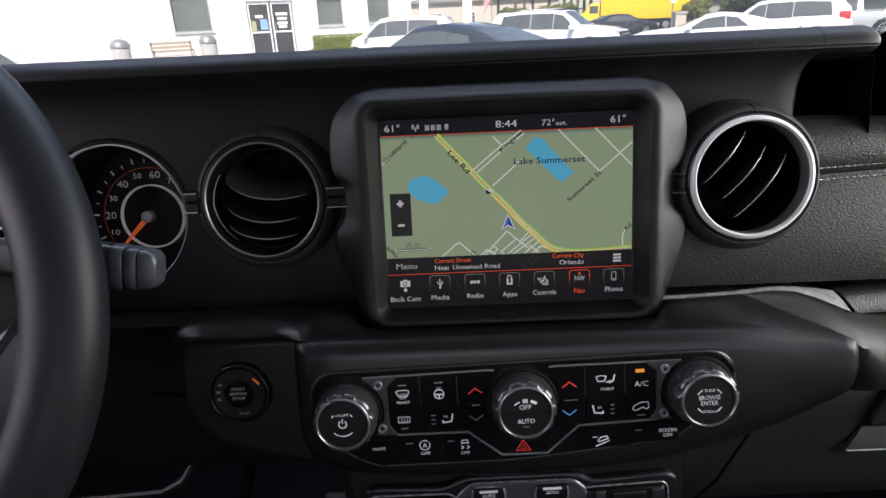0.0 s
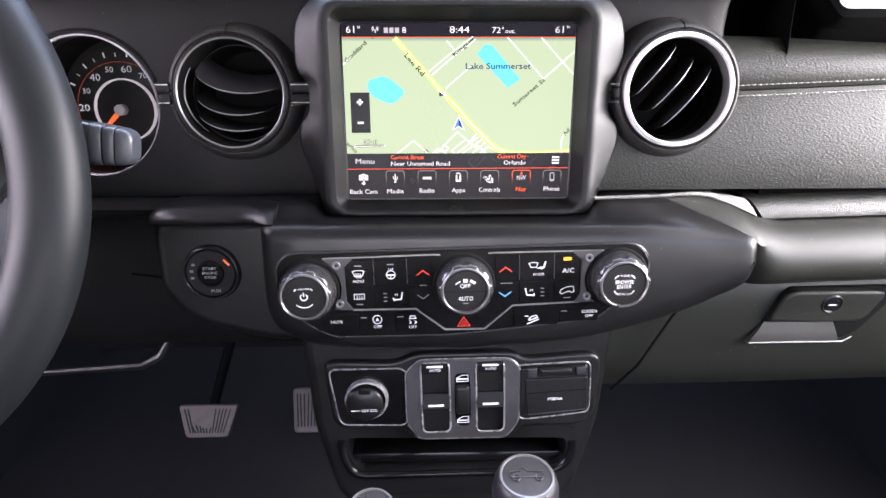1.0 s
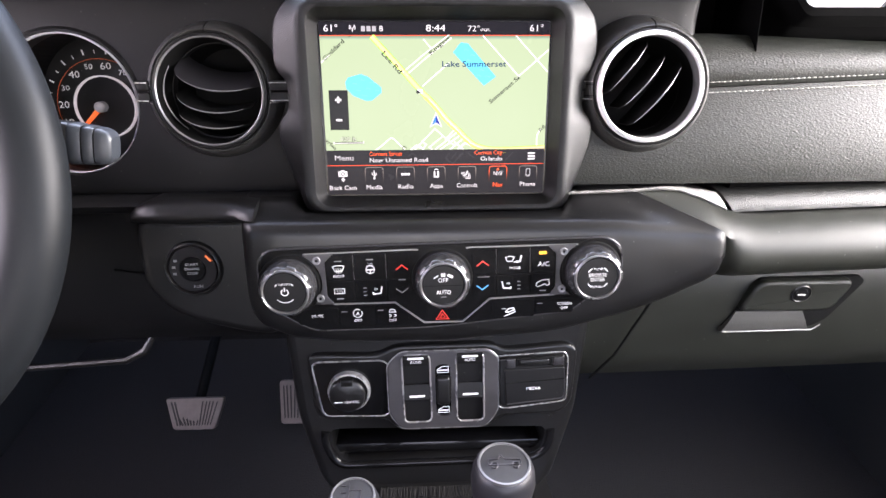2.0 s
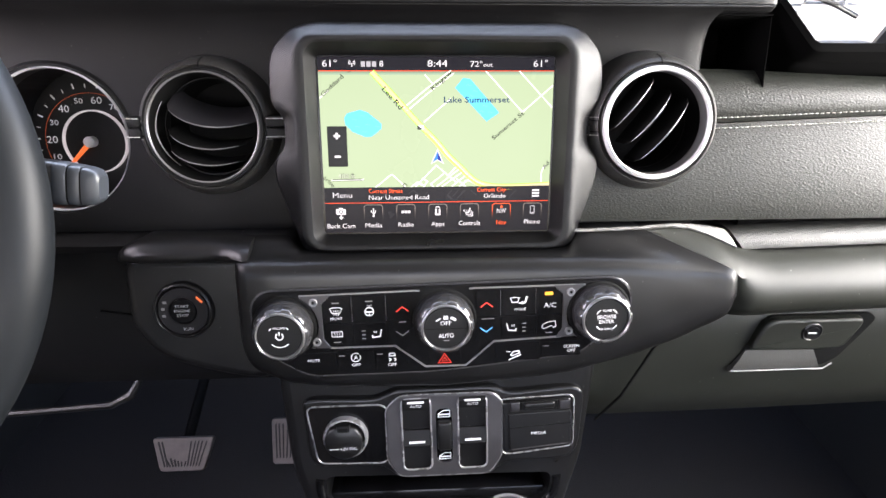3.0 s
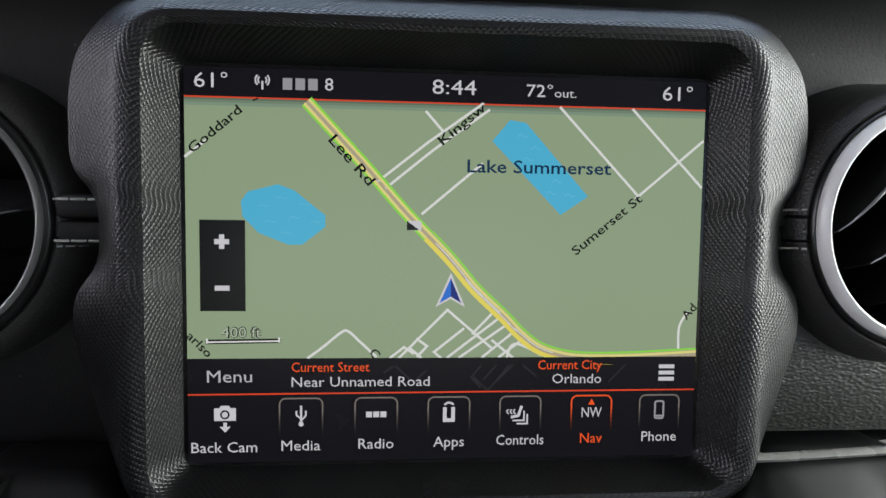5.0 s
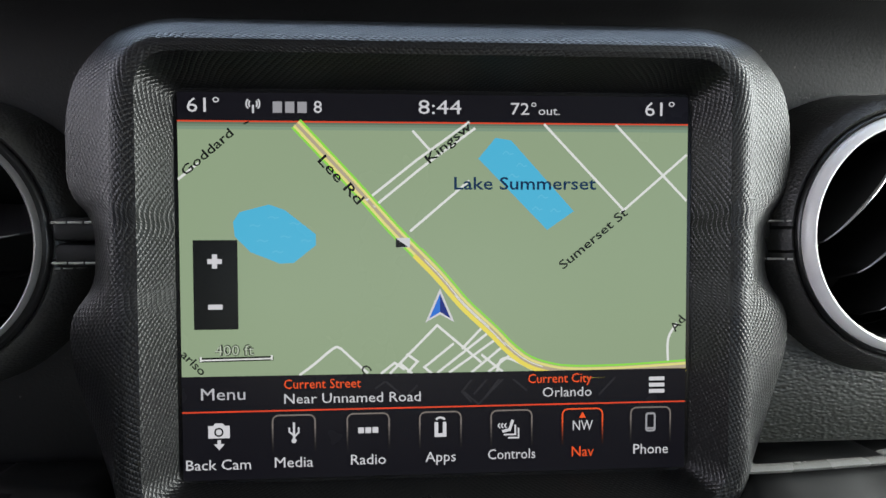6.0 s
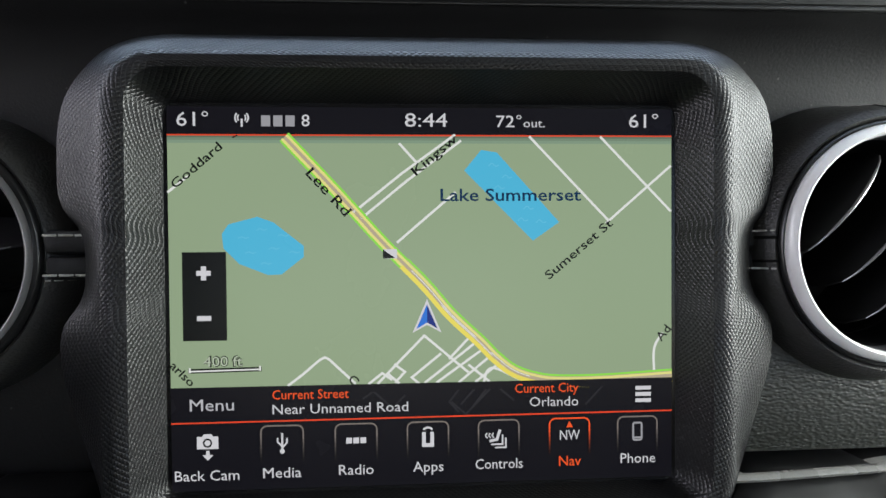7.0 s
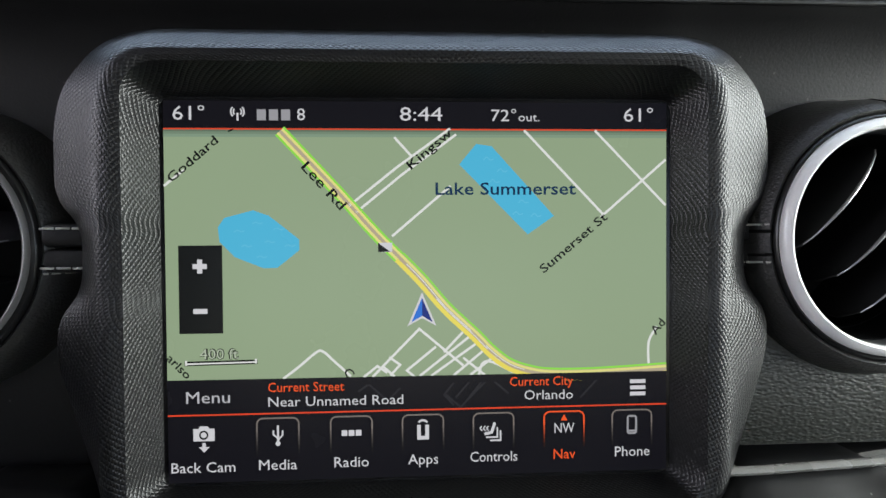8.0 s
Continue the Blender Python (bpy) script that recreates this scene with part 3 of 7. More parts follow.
part("tray_shelf", block(-0.098, 0.022, -0.376, 0.100, 0.098, -0.3645, 0.003), GLOSS, stack, "glossy dark shelf in the tray", smooth=40)
part("tray_rim", tube([(x, 0.0165, z) for x, z in smooth_outline([(-0.1055, -0.340), (-0.105, -0.362), (-0.095, -0.3835), (0.094, -0.381), (0.107, -0.368), (0.1085, -0.343)], 0.012, 4)[3:-3]], 0.0042, 10), GLOSS, stack, "glossy rounded rim of the tray", smooth=60)
start_house = smooth_outline([(-0.241, -0.1345), (-0.140, -0.1345), (-0.132, -0.17), (-0.132, -0.2395), (-0.161, -0.2365), (-0.200, -0.2260), (-0.2235, -0.2150), (-0.2345, -0.2000), (-0.2405, -0.188)][::-1], 0.013, 5)
sections = []
for x, front in ((-0.2420, -0.0010), (-0.2405, -0.0050), (-0.2370, -0.0092), (-0.2320, -0.0122), (-0.2250, -0.0138), (-0.2150, -0.0145), (-0.19, -0.0145), (-0.170, -0.0148), (-0.162, -0.0160), (-0.156, -0.0185), (-0.151, -0.0215), (-0.147, -0.0245), (-0.1435, -0.0268), (-0.139, -0.0272)):
    tall = min(1.0, 0.25 + 0.75 * math.sqrt(max(0.0, (x + 0.242) / 0.02)))
    sections.append([(x, y, -0.1366 + (z + 0.1366) * tall) for y, z in ((0.035, -0.1184), (0.001, -0.1189), (front * 0.40, -0.1204), (front * 0.72, -0.1240), (front * 0.93, -0.1284), (front, -0.1318), (front * 0.90, -0.1346), (front * 0.60, -0.1366), (0.035, -0.1370))])
part("pod_ledge", sweep(sections), SATIN, stack, "rounded black ledge over the starter pod", smooth=50)
part("switch_pod", slab(start_house[::-1], -0.002, 0.06, 0.008, 6), SATIN, stack, "rounded pod for the starter button", smooth=40)

START_INK = material("grey printed legend", (0.36, 0.36, 0.36), rough=0.6)
starter = thing("starter_button", "round black starter button with grey lettering", "button", (-0.197, -0.004, -0.1762))
part("collar", lathe([(0.0232, 0.010), (0.0230, -0.0004), (0.0222, -0.0022), (0.0208, -0.0030), (0.0200, -0.0022), (0.0197, 0.002)], 56), SATIN, starter, "rounded black collar", smooth=50)
part("cap", lathe([(0.0195, 0.006), (0.0195, -0.0012), (0.0186, -0.0024), (0.0112, -0.0028), (0.0106, -0.0020)], 56), SHADE, starter, "dull black outer ring", smooth=40)
part("push_face", lathe([(0.0106, 0.004), (0.0105, -0.0022), (0.0098, -0.0030), (0.0, -0.0032)], 40), GLOSS, starter, "glossy black push face", smooth=40)
for k in range(3):
    a = radians(150 + 22 * k)
    part("position_mark", flat([(0.0148 * math.cos(a) - 0.0014, 0.0148 * math.sin(a) - 0.0010), (0.0148 * math.cos(a) + 0.0014, 0.0148 * math.sin(a) - 0.0010), (0.0148 * math.cos(a) + 0.0014, 0.0148 * math.sin(a) + 0.0010), (0.0148 * math.cos(a) - 0.0014, 0.0148 * math.sin(a) + 0.0010)], -0.0030), GREY_INK, starter)
for body_text, z, w in (("START", 0.0032, 0.0105), ("ENGINE", -0.0004, 0.0120), ("STOP", -0.0040, 0.0092)):
    words(body_text, 0, z, w, 0.0023, -0.0036, START_INK, starter)
words("RUN", 0.003, -0.0155, 0.0072, 0.0024, -0.0031, START_INK, starter)
part("indicator", flat([(0.0108, 0.0112), (0.0118, 0.0122), (0.0160, 0.0076), (0.0148, 0.0066)], -0.0031), ORANGE_INK, starter, "amber lamp mark")

# ---- air vents ----


COWL = [(0.0550, 0.032), (0.0520, 0.020), (0.0500, 0.009), (0.0479, 0.0028), (0.0458, -0.0006), (0.0442, -0.0020), (0.0430, -0.0012), (0.0424, 0.003), (0.0424, 0.020)]


def air_vent(at, ring_mat, tilt, ring_label, wall, slats, grow, sides):
    vent = thing("air_vent", "round air vent with a " + ring_label + " and slanting black slats", "air vent", at, group="dashboard air vents")
    part("cowl", lathe(COWL, 72), COWL_HIDE, vent, "black leather-wrapped cowl", smooth=60)
    part("collar", lathe([(0.0430, 0.004), (0.0426, -0.0022), (0.0419, -0.0028), (0.0400 + grow, -0.0022), (0.0400 + grow, 0.004)], 72), SATIN, vent, "thin black inner collar", smooth=50)
    bore = 0.0370 if wall > 0.005 else 0.0383
    crown = [(0.0393 + grow, -0.0050), (0.0386, -0.0059), (0.0379, -0.0055), (0.0374, -0.0036), (0.0372, wall * 0.4), (0.0370, wall)] if wall > 0.005 else [(0.0399, -0.0042), (0.0394, -0.0049), (0.0388, -0.0046), (0.0385, -0.0038)]
    part("ring", lathe([(0.0402 + grow, 0.004), (0.0401 + grow, -0.0030)] + (crown[:4] if wall > 0.005 else crown), 96), ring_mat, vent, ring_label, smooth=50)
    if wall > 0.005:
        part("inner_wall", lathe(crown[3:], 96), GUNMETAL, vent, "grey satin inner wall", smooth=50)
    else:
        # highlight on the left inner edge, modelled as a tapering silver arc
        arc = [(0.0352 * math.cos(radians(q)), -0.0002 + 0.004 * abs(q - 184) / 48, 0.0352 * math.sin(radians(q))) for q in range(148, 233, 6)]
        part("inner_bead", tube(arc, [0.0003 + 0.0003 * math.sin(math.pi * k / 14) for k in range(15)], 6), DULL_SILVER, vent, "highlight inside the ring, shaped as a silver arc")
    # the barrel's depth of shade is put into its dark colour
    part("barrel", lathe([(bore + 0.0001, wall - 0.0004 if wall > 0.005 else -0.0040), (bore - 0.0004, 0.006), (0.0362, 0.020), (0.0330, 0.060), (0.0, 0.061)], 64), DARK, vent, "inner barrel with cavity shade in its colour", smooth=50)
    for off, x0, x1, bow, rise in slats:
        bm = bmesh.new()
        rows = []
        n = 16
        for i in range(n + 1):
            u = -1 + 2 * i / n
            x = x0 + (x1 - x0) * i / n
            sag = -bow * (1 - u * u) + max(0, bow) * 0.4 * max(0, -u) ** 5
            y = 0.0030 - 0.0076 * (1 - u * u) + 0.006 * abs(u) ** 14
            rows.append([(x, y + 0.0007, off + sag + 0.0005), (x, y, off + sag), (x, y + 0.0007, off + sag - 0.0005), (x, 0.030, off + sag + rise), (x, 0.030, off + sag + rise + 0.0012)])
        # slat colours carry the light: paler for the sheen on top, dark for shade
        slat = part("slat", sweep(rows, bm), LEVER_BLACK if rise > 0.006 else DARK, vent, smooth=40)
        slat.matrix_local = Matrix.Rotation(radians(tilt), 4, "Y")
        edge_line = part("lip", tube([(p[1][0], p[1][1] + 0.0002, p[1][2]) for p in rows[1:-1]], [0.0002 + 0.00042 * math.sin(math.pi * k / (n - 2)) for k in range(n - 1)], 6), DULL_SILVER, slat, "polished front edge")
    part("seam", tube([(0, -0.0012, 0.0420), (0, -0.0022, 0.0435), (0, -0.0008, 0.0456), (0, 0.0025, 0.0476), (0, 0.009, 0.0498)], 0.0006, 5), DARK, vent, "joint at the top of the cowl")
    # the dashboard's double seam runs up over the cowl
    for side in sides:
        thread, groove = bmesh.new(), bmesh.new()
        for z in (0.0047, -0.0083):
            path = [(side * math.sqrt(radius * radius - z * z), y - 0.0003, z) for radius, y in COWL[1:6]]
            tube([(x - side * 0.0001, y, z * 0.62 - 0.0006) for x, y, z in path], 0.0006, 5, bm=groove)
            for a, b in zip(path, path[1:]):
                a, b = Vector(a), Vector(b)
                count = max(1, round((b - a).length / 0.0045))
                for k in range(count):
                    tube([a.lerp(b, (k + 0.1) / count), a.lerp(b, (k + 0.8) / count)], 0.00036, 5, bm=thread)
        part("seam_groove", groove, DARK, vent, "dark joints over the cowl")
        part("seam_stitches", thread, STITCH, vent, "pale stitches over the cowl")
    return vent


air_vent(VENT_L, DULL_SILVER, 8, "smoked silver ring", 0.0005, ((0.0090, -0.0310, 0.0335, 0.0077, 0.0125), (-0.0084, -0.0292, 0.0272, 0.0066, 0.003), (-0.0204, -0.0275, 0.0275, 0.0063, 0.002)), 0.0, (1, -1))
air_vent(VENT_R, SILVER, -52, "satin silver ring", 0.0075, ((0.0215, -0.0228, 0.0252, -0.0005, 0.0), (0.0050, -0.0240, 0.0266, 0.0005, 0.0), (-0.0098, -0.0296, 0.0306, 0.0010, 0.0)), 0.0011, (-1,))

# ---- gauge ----
gauge = thing("speedometer", "round speedometer with white numerals, orange needle and silver rings", "gauge", DIAL)
part("hood", lathe([(0.0600, 0.0), (0.0585, -0.0055), (0.0560, -0.0075), (0.0542, -0.006)], 80), SATIN, gauge, "black hood round the dial", smooth=50)
part("ring", lathe([(0.0540, -0.004), (0.0538, -0.0070), (0.0532, -0.0078), (0.0526, -0.0070), (0.0525, -0.004)], 96), RING_WHITE, gauge, "bright silver ring", smooth=50)
part("well", lathe([(0.0526, -0.0045), (0.0580, 0.054), (0.0, 0.055)], 64), SATIN, gauge, "black dial well", smooth=50)
HUB, FACE = (-0.003, -0.0045), 0.0525
part("inner_ring", lathe([(0.0264, 0.004), (0.0264, 0.0), (0.0259, -0.0005), (0.0252, 0.0), (0.0252, 0.004)], 72, (HUB[0] + 0.003, FACE - 0.006, HUB[1])), LIT_RING, gauge, "thin silver inner ring with a faint added glow", smooth=50)
part("inner_face", lathe([(0.0252, 0.0), (0.0, 0.0)], 48, (HUB[0] + 0.003, FACE - 0.003, HUB[1])), PLASTIC, gauge)
part("scale_line", ribbon(ring_points(*HUB, 0.0402, 60, 225, 40), 0.0004, FACE), ARC_INK, gauge, "thin orange arc")
for mph in range(0, 101, 5):
    a = 225.5 - 2.43 * mph
    if a < 50:
        continue
    big = mph % 10 == 0
    c, s = math.cos(radians(a)), math.sin(radians(a))
    r0, r1 = 0.0445, (0.0490 if big else 0.0475)
    part("tick", ribbon([(HUB[0] + r0 * c, HUB[1] + r0 * s), (HUB[0] + r1 * c, HUB[1] + r1 * s)], 0.0013 if big else 0.0007, FACE), WHITE_INK, gauge)
    if big:
        tall = 0.0058 if mph % 20 == 0 else 0.0044
        words(str(mph), HUB[0] + 0.0348 * c, HUB[1] + 0.0348 * s - tall / 2, tall * (0.75 if mph < 10 else 1.55), tall, FACE, WHITE_INK, gauge, name="numeral")
words("MPH", HUB[0] - 0.012, HUB[1] - 0.0365, 0.008, 0.0022, FACE, GREY_INK, gauge)
a = radians(224)
tip, tail = (HUB[0] + 0.045 * math.cos(a), HUB[1] + 0.045 * math.sin(a)), (HUB[0], HUB[1])
part("needle", tube([(tail[0], 0.0455, tail[1]), (tip[0], 0.0490, tip[1])], [0.0022, 0.0007], 8), ORANGE_INK, gauge, "orange needle")
part("needle_cap", lathe([(0.0046, 0.006), (0.0046, -0.001), (0.0036, -0.002), (0.0, -0.0024)], 28, (HUB[0], 0.0440, HUB[1])), RING_WHITE, gauge, "pale round needle cap", smooth=40)

# ---- touch screen ----
W = 0.1707
screen = thing("touch_screen", "lit touch screen with green street map, knurled black surround", "touch screen")


def S(u, v):
    """A place on the display, given on its grid of 1024 by 768, as x and z."""
    return (u / 1024 - 0.5) * W, 0.0105 - v / 1024 * W


half_outline = [(0.0, 0.0338), (0.091, 0.0338), (0.1060, 0.0290), (0.1185, 0.015), (0.1215, 0.002), (0.1215, -0.022), (0.1125, -0.031), (0.1125, -0.052), (0.1215, -0.062), (0.1215, -0.076), (0.1040, -0.1310), (0.0, -0.1310)]
outer = half_outline + [(-x + 0.0012, z) for x, z in half_outline[-2:0:-1]]
outer = smooth_outline(outer, 0.007, 4)
inner = rounded(-0.0868, -0.1188, 0.0868, 0.0118, 0.004, 6)


def radius_at(poly, a, c=(0, -0.05)):
    """How far a star-shaped outline lies from c in the direction a."""
    d = Vector((math.cos(a), math.sin(a)))
    best = 0
    for p, q in zip(poly, poly[1:] + poly[:1]):
        px, pz, ex, ez = p[0] - c[0], p[1] - c[1], q[0] - p[0], q[1] - p[1]
        det = -d.x * ez + d.y * ex
        if abs(det) < 1e-12:
            continue
        s, t = (-px * ez + pz * ex) / det, (d.x * pz - d.y * px) / det
        if s > 0 and -1e-6 <= t <= 1 + 1e-6:
            best = max(best, s)
    return best


def surround_loops():
    """From the back of the outer wall over the flank and the crest down to the glass."""
    crest = rounded(-0.0932, -0.1246, 0.0938, 0.0200, 0.011, 6)
    brow = rounded(-0.1015, -0.1290, 0.1015, 0.0253, 0.017, 6)
    n = 512
    for first, second, share, y in ((outer, outer, 0, 0.026), (outer, outer, 0, 0.0), (outer, brow, 0.07, -0.0024), (outer, brow, 0.5, -0.0074), (outer, brow, 0.90, -0.0112), (brow, brow, 0, -0.0121), (brow, crest, 0.3, -0.0130), (brow, crest, 0.7, -0.0131),
                                    (crest, crest, 0, -0.0124), (crest, inner, 0.10, -0.0112), (crest, inner, 0.34, -0.0081), (crest, inner, 0.95, -0.0002), (inner, inner, 0, 0.0004), (inner, inner, 0, 0.006)):
        loop = []
        for i in range(n):
            a = 2 * math.pi * i / n
            r = radius_at(first, a) * (1 - share) + radius_at(second, a) * share
            loop.append((r * math.cos(a), y, -0.05 + r * math.sin(a)))
        yield loop


def skin(loops):
    """Skins closed loops; the layer "knurl" holds the way along the frame and across it, in metres."""
    bm = bmesh.new()
    layer = bm.loops.layers.uv.new("knurl")
    n = len(loops[0])
    guide = [Vector(p) for p in loops[len(loops) // 2]]
    run = [0.0]
    for i in range(n):
        run.append(run[-1] + (guide[(i + 1) % n] - guide[i]).length)
    fit_run = round(run[-1] / KNURL_ALONG) * KNURL_ALONG / run[-1]
    over = [[0.0] * n]
    for p, q in zip(loops, loops[1:]):
        over.append([a + (Vector(s) - Vector(t)).length for a, s, t in zip(over[-1], p, q)])
    rings = [[bm.verts.new(p) for p in loop] for loop in loops]
    for k, (p, q) in enumerate(zip(rings, rings[1:])):
        for i in range(n):
            j = (i + 1) % n
            face = bm.faces.new((p[i], q[i], q[j], p[j]))
            for corner, (a, b) in zip(face.loops, ((i, k), (i, k + 1), (i + 1, k + 1), (i + 1, k))):
                corner[layer].uv = (run[a] * fit_run, over[b][a % n])
    bmesh.ops.recalc_face_normals(bm, faces=bm.faces)
    return bm


part("surround", skin(list(surround_loops())), KNURL, screen, "knurled black plastic surround with notched flanks", smooth=24)
part("pane", block(-0.0880, 0.0006, -0.1197, 0.0880, 0.005, 0.0127), GLOSS, screen, "glossy black glass pane")

GREEN = lit("map green", 143, 162, 130)
BAR = lit("status bar black", 14, 13, 20)
PALE = lit("map road", 218, 221, 216)
YELLOW = lit("map highway yellow", 228, 214, 92)
TAUPE = lit("map highway median", 176, 164, 138)
LIME = lit("map highway edge", 138, 216, 76)
LAKE = lit("map lake", 76, 178, 212)
NAVY = lit("map dark blue", 10, 46, 78)
INK = lit("map black", 14, 16, 16)
TEXT = lit("screen white", 204, 204, 207)
ORANGE = lit("screen orange", 236, 88, 38)
LINE_ORANGE = lit("screen orange line", 214, 70, 40)
DIM = lit("screen dim line", 120, 112, 106)
GHOST = lit("screen ghost line", 40, 40, 44)
WAVE = lit("map lake wave", 94, 186, 216)
BLUE = lit("arrow blue", 40, 110, 205)
DEEP = lit("arrow deep blue", 16, 40, 120)


ICON_HUBS = {"camera_icon": (71, 680), "plug_icon": (218, 674), "apps_icon": (512, 675), "seat_icon": (654, 680), "radio_icon": (366, 674)}


def trimmed(name, pts):
    """The menu's icons drawn a little smaller about their middles."""
    if name not in ICON_HUBS:
        return pts
    u0, v0 = ICON_HUBS[name]
    return [(u0 + 0.84 * (u - u0), v0 + 0.84 * (v - v0)) for u, v in pts]


def field(name, pts, y, mat, label=""):
    return part(name, flat([S(*p) for p in trimmed(name, pts)], y), mat, screen, label)


def line(name, pts, width, y, mat, closed=False, label=""):
    return part(name, ribbon([S(*p) for p in trimmed(name, pts)], width * (0.84 if name in ICON_HUBS else 1) * W / 1024, y, closed=closed), mat, screen, label)


def caption(body_text, u, v, width, height, mat, middle=False, turn=0, y=-0.0004):
    x, z = S(u, v)
    words(body_text, x, z, width * W / 1024, height * W / 1024, y, mat, screen, turn, middle, bold=0.012 if mat in (INK, NAVY) else 0.0)


def bend(pts, n=6):
    """A line through points, rounded at them."""
    out = []
    for i in range(len(pts) - 1):
        p0, p1, p2, p3 = (Vector(pts[max(0, min(len(pts) - 1, i + k))]) for k in (-1, 0, 1, 2))
        for k in range(n):
            t = k / n
            out.append(tuple(0.5 * ((2 * p1) + (p2 - p0) * t + (2 * p0 - 5 * p1 + 4 * p2 - p3) * t ** 2 + (3 * p1 - p0 - 3 * p2 + p3) * t ** 3)))
    return out + [tuple(pts[-1])]


field("status_bar", [(0, 0), (1024, 0), (1024, 57), (0, 57)], 0.0003, BAR)
field("map_field", [(0, 57), (1024, 57), (1024, 560), (0, 560)], 0.0003, GREEN, "sage green map ground")
# shading put into the map's colour, darker in steps toward the status bar
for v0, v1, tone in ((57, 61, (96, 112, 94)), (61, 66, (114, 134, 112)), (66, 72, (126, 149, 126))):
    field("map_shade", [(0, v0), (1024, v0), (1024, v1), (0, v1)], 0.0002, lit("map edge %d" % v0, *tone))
field("menu_bar", [(0, 560), (1024, 560), (1024, 768), (0, 768)], 0.0003, BAR)
field("menu_edge", [(0, 560), (1024, 559), (1024, 575), (0, 575)], -0.0002, BAR)
line("divider", [(0, 56), (1024, 56)], 3, 0.0001, LINE_ORANGE)
line("divider", [(0, 631), (1024, 629)], 3, 0.0001, LINE_ORANGE)
# lakes and roads
field("lake", [(104, 253), (117, 234), (174, 219), (205, 230), (265, 278), (265, 300), (221, 335), (194, 336), (137, 313), (107, 282)], 0.0001, LAKE)
field("lake", [(590, 127), (625, 85), (657, 90), (786, 233), (731, 271)], 0.0001, LAKE)
for u, v, s in ((136, 262, 1), (172, 246, 1), (214, 258, 1), (150, 292, 1), (196, 284, 1), (236, 292, 1), (180, 314, 1), (640, 118, 2), (668, 142, 2), (652, 164, 2), (692, 178, 2), (712, 206, 2), (700, 230, 2), (738, 234, 2)):
    line("wave", bend([(u, v), (u + 7, v - 3 * s), (u + 14, v), (u + 21, v - 2)], 3), 2.2, 0.00005, WAVE)
road = bend([(229, 60), (338, 177), (422, 271), (506, 357), (560, 420), (620, 477), (652, 510), (688, 538), (730, 554), (782, 562), (884, 562), (1024, 555)])
shift = lambda d: [(p[0] + d * n[0], p[1] + d * n[1]) for p, n in zip(road, normals)]  # noqa: E731
normals = []
for i, p in enumerate(road):
    a, b = Vector(road[max(0, i - 1)]), Vector(road[min(len(road) - 1, i + 1)])
    t = (b - a).normalized()
    normals.append((t.y, -t.x))
HIGHWAY_LIGHT = lit("map highway light", 222, 216, 132)
line("highway", shift(0)[:16], 20, 0.0, TAUPE)
line("highway", shift(0)[15:], 24, 0.0, TAUPE)
line("highway", shift(10.5)[:16], 4.4, -0.0001, LIME)
line("highway", shift(12)[15:], 4.4, -0.0001, LIME)
line("highway", shift(6.0), 5.0, -0.0001, HIGHWAY_LIGHT)
line("highway", shift(-10.5)[:16], 4.4, -0.0001, LIME)
line("highway", shift(-6.0)[:16], 5.6, -0.0001, HIGHWAY_LIGHT)
line("highway", shift(-8.0)[15:], 9.0, -0.0001, YELLOW)
for k0, k1, off in ((16, 30, 1.0), (22, 36, -1.5), (34, 48, 1.5)):
    line("lane_line", shift(off)[k0:k1], 1.8, -0.00012, PALE)
for pts in ([(364, 212), (464, 132), (572, 54)], [(380, 224), (474, 147), (584, 66)], [(458, 72), (494, 112)], [(452, 273), (572, 171)], [(724, 57), (890, 231)], [(872, 57), (1022, 212)],
            [(884, 236), (1022, 117)], [(0, 170), (40, 138)], bend([(230, 560), (262, 536), (296, 508), (310, 506), (330, 524), (366, 558)], 4), [(410, 560), (506, 463), (596, 540)], [(392, 560), (420, 538), (440, 552)],
            [(430, 538), (455, 560)], [(444, 520), (466, 536), (446, 558)], [(540, 500), (480, 548), (496, 562)], [(556, 512), (600, 466), (612, 478), (506, 560)], [(630, 490), (530, 560)], [(576, 560), (640, 508), (672, 534)],
            [(596, 524), (640, 560)], [(610, 560), (660, 522)], bend([(628, 560), (636, 536), (656, 534), (700, 556)], 4), bend([(986, 546), (986, 497), (1004, 465)], 4)):
    line("road", pts, 5, 0.0, PALE)
for pts in ([(392, 566), (440, 610), (466, 584)], [(580, 570), (556, 600), (576, 622)], [(610, 572), (580, 606)], [(640, 566), (600, 616)], [(560, 600), (590, 626), (650, 566), (690, 600)], [(840, 612), (880, 570)], [(380, 590), (420, 562)]):
    line("ghost_road", pts, 4, 0.0001, GHOST)
field("road_badge", [(424, 286), (452, 286), (452, 305), (424, 305)], -0.0002, TEXT)
field("road_badge", [(424, 287), (448, 304), (424, 305)], -0.00025, INK)
line("road_badge", [(425, 287), (425, 304)], 3, -0.00026, INK)
# captions on the map
caption("Lake Summerset", 541, 189, 290, 25, NAVY)
caption("Goddard", 16, 164, 124, 18, INK, turn=41)
line("cut_letter", [(128, 62), (138, 57)], 3, -0.0004, INK)
caption("Kingsw", 492, 138, 112, 18, INK, turn=40)
caption("Lee Rd", 270, 134, 116, 21, INK, turn=-48)
caption("Sumerset St", 764, 352, 176, 18, INK, turn=40)
caption("Ad", 1000, 484, 34, 18, INK, turn=50)
caption("arlso", -1, 516, 58, 17, INK, turn=-46)
caption("C", 350, 549, 18, 18, INK, turn=-50)
words("400 ft", *S(66, 517), 76 * W / 1024, 20 * W / 1024, -0.0002, INK, screen, 0, False, bold=0.05)
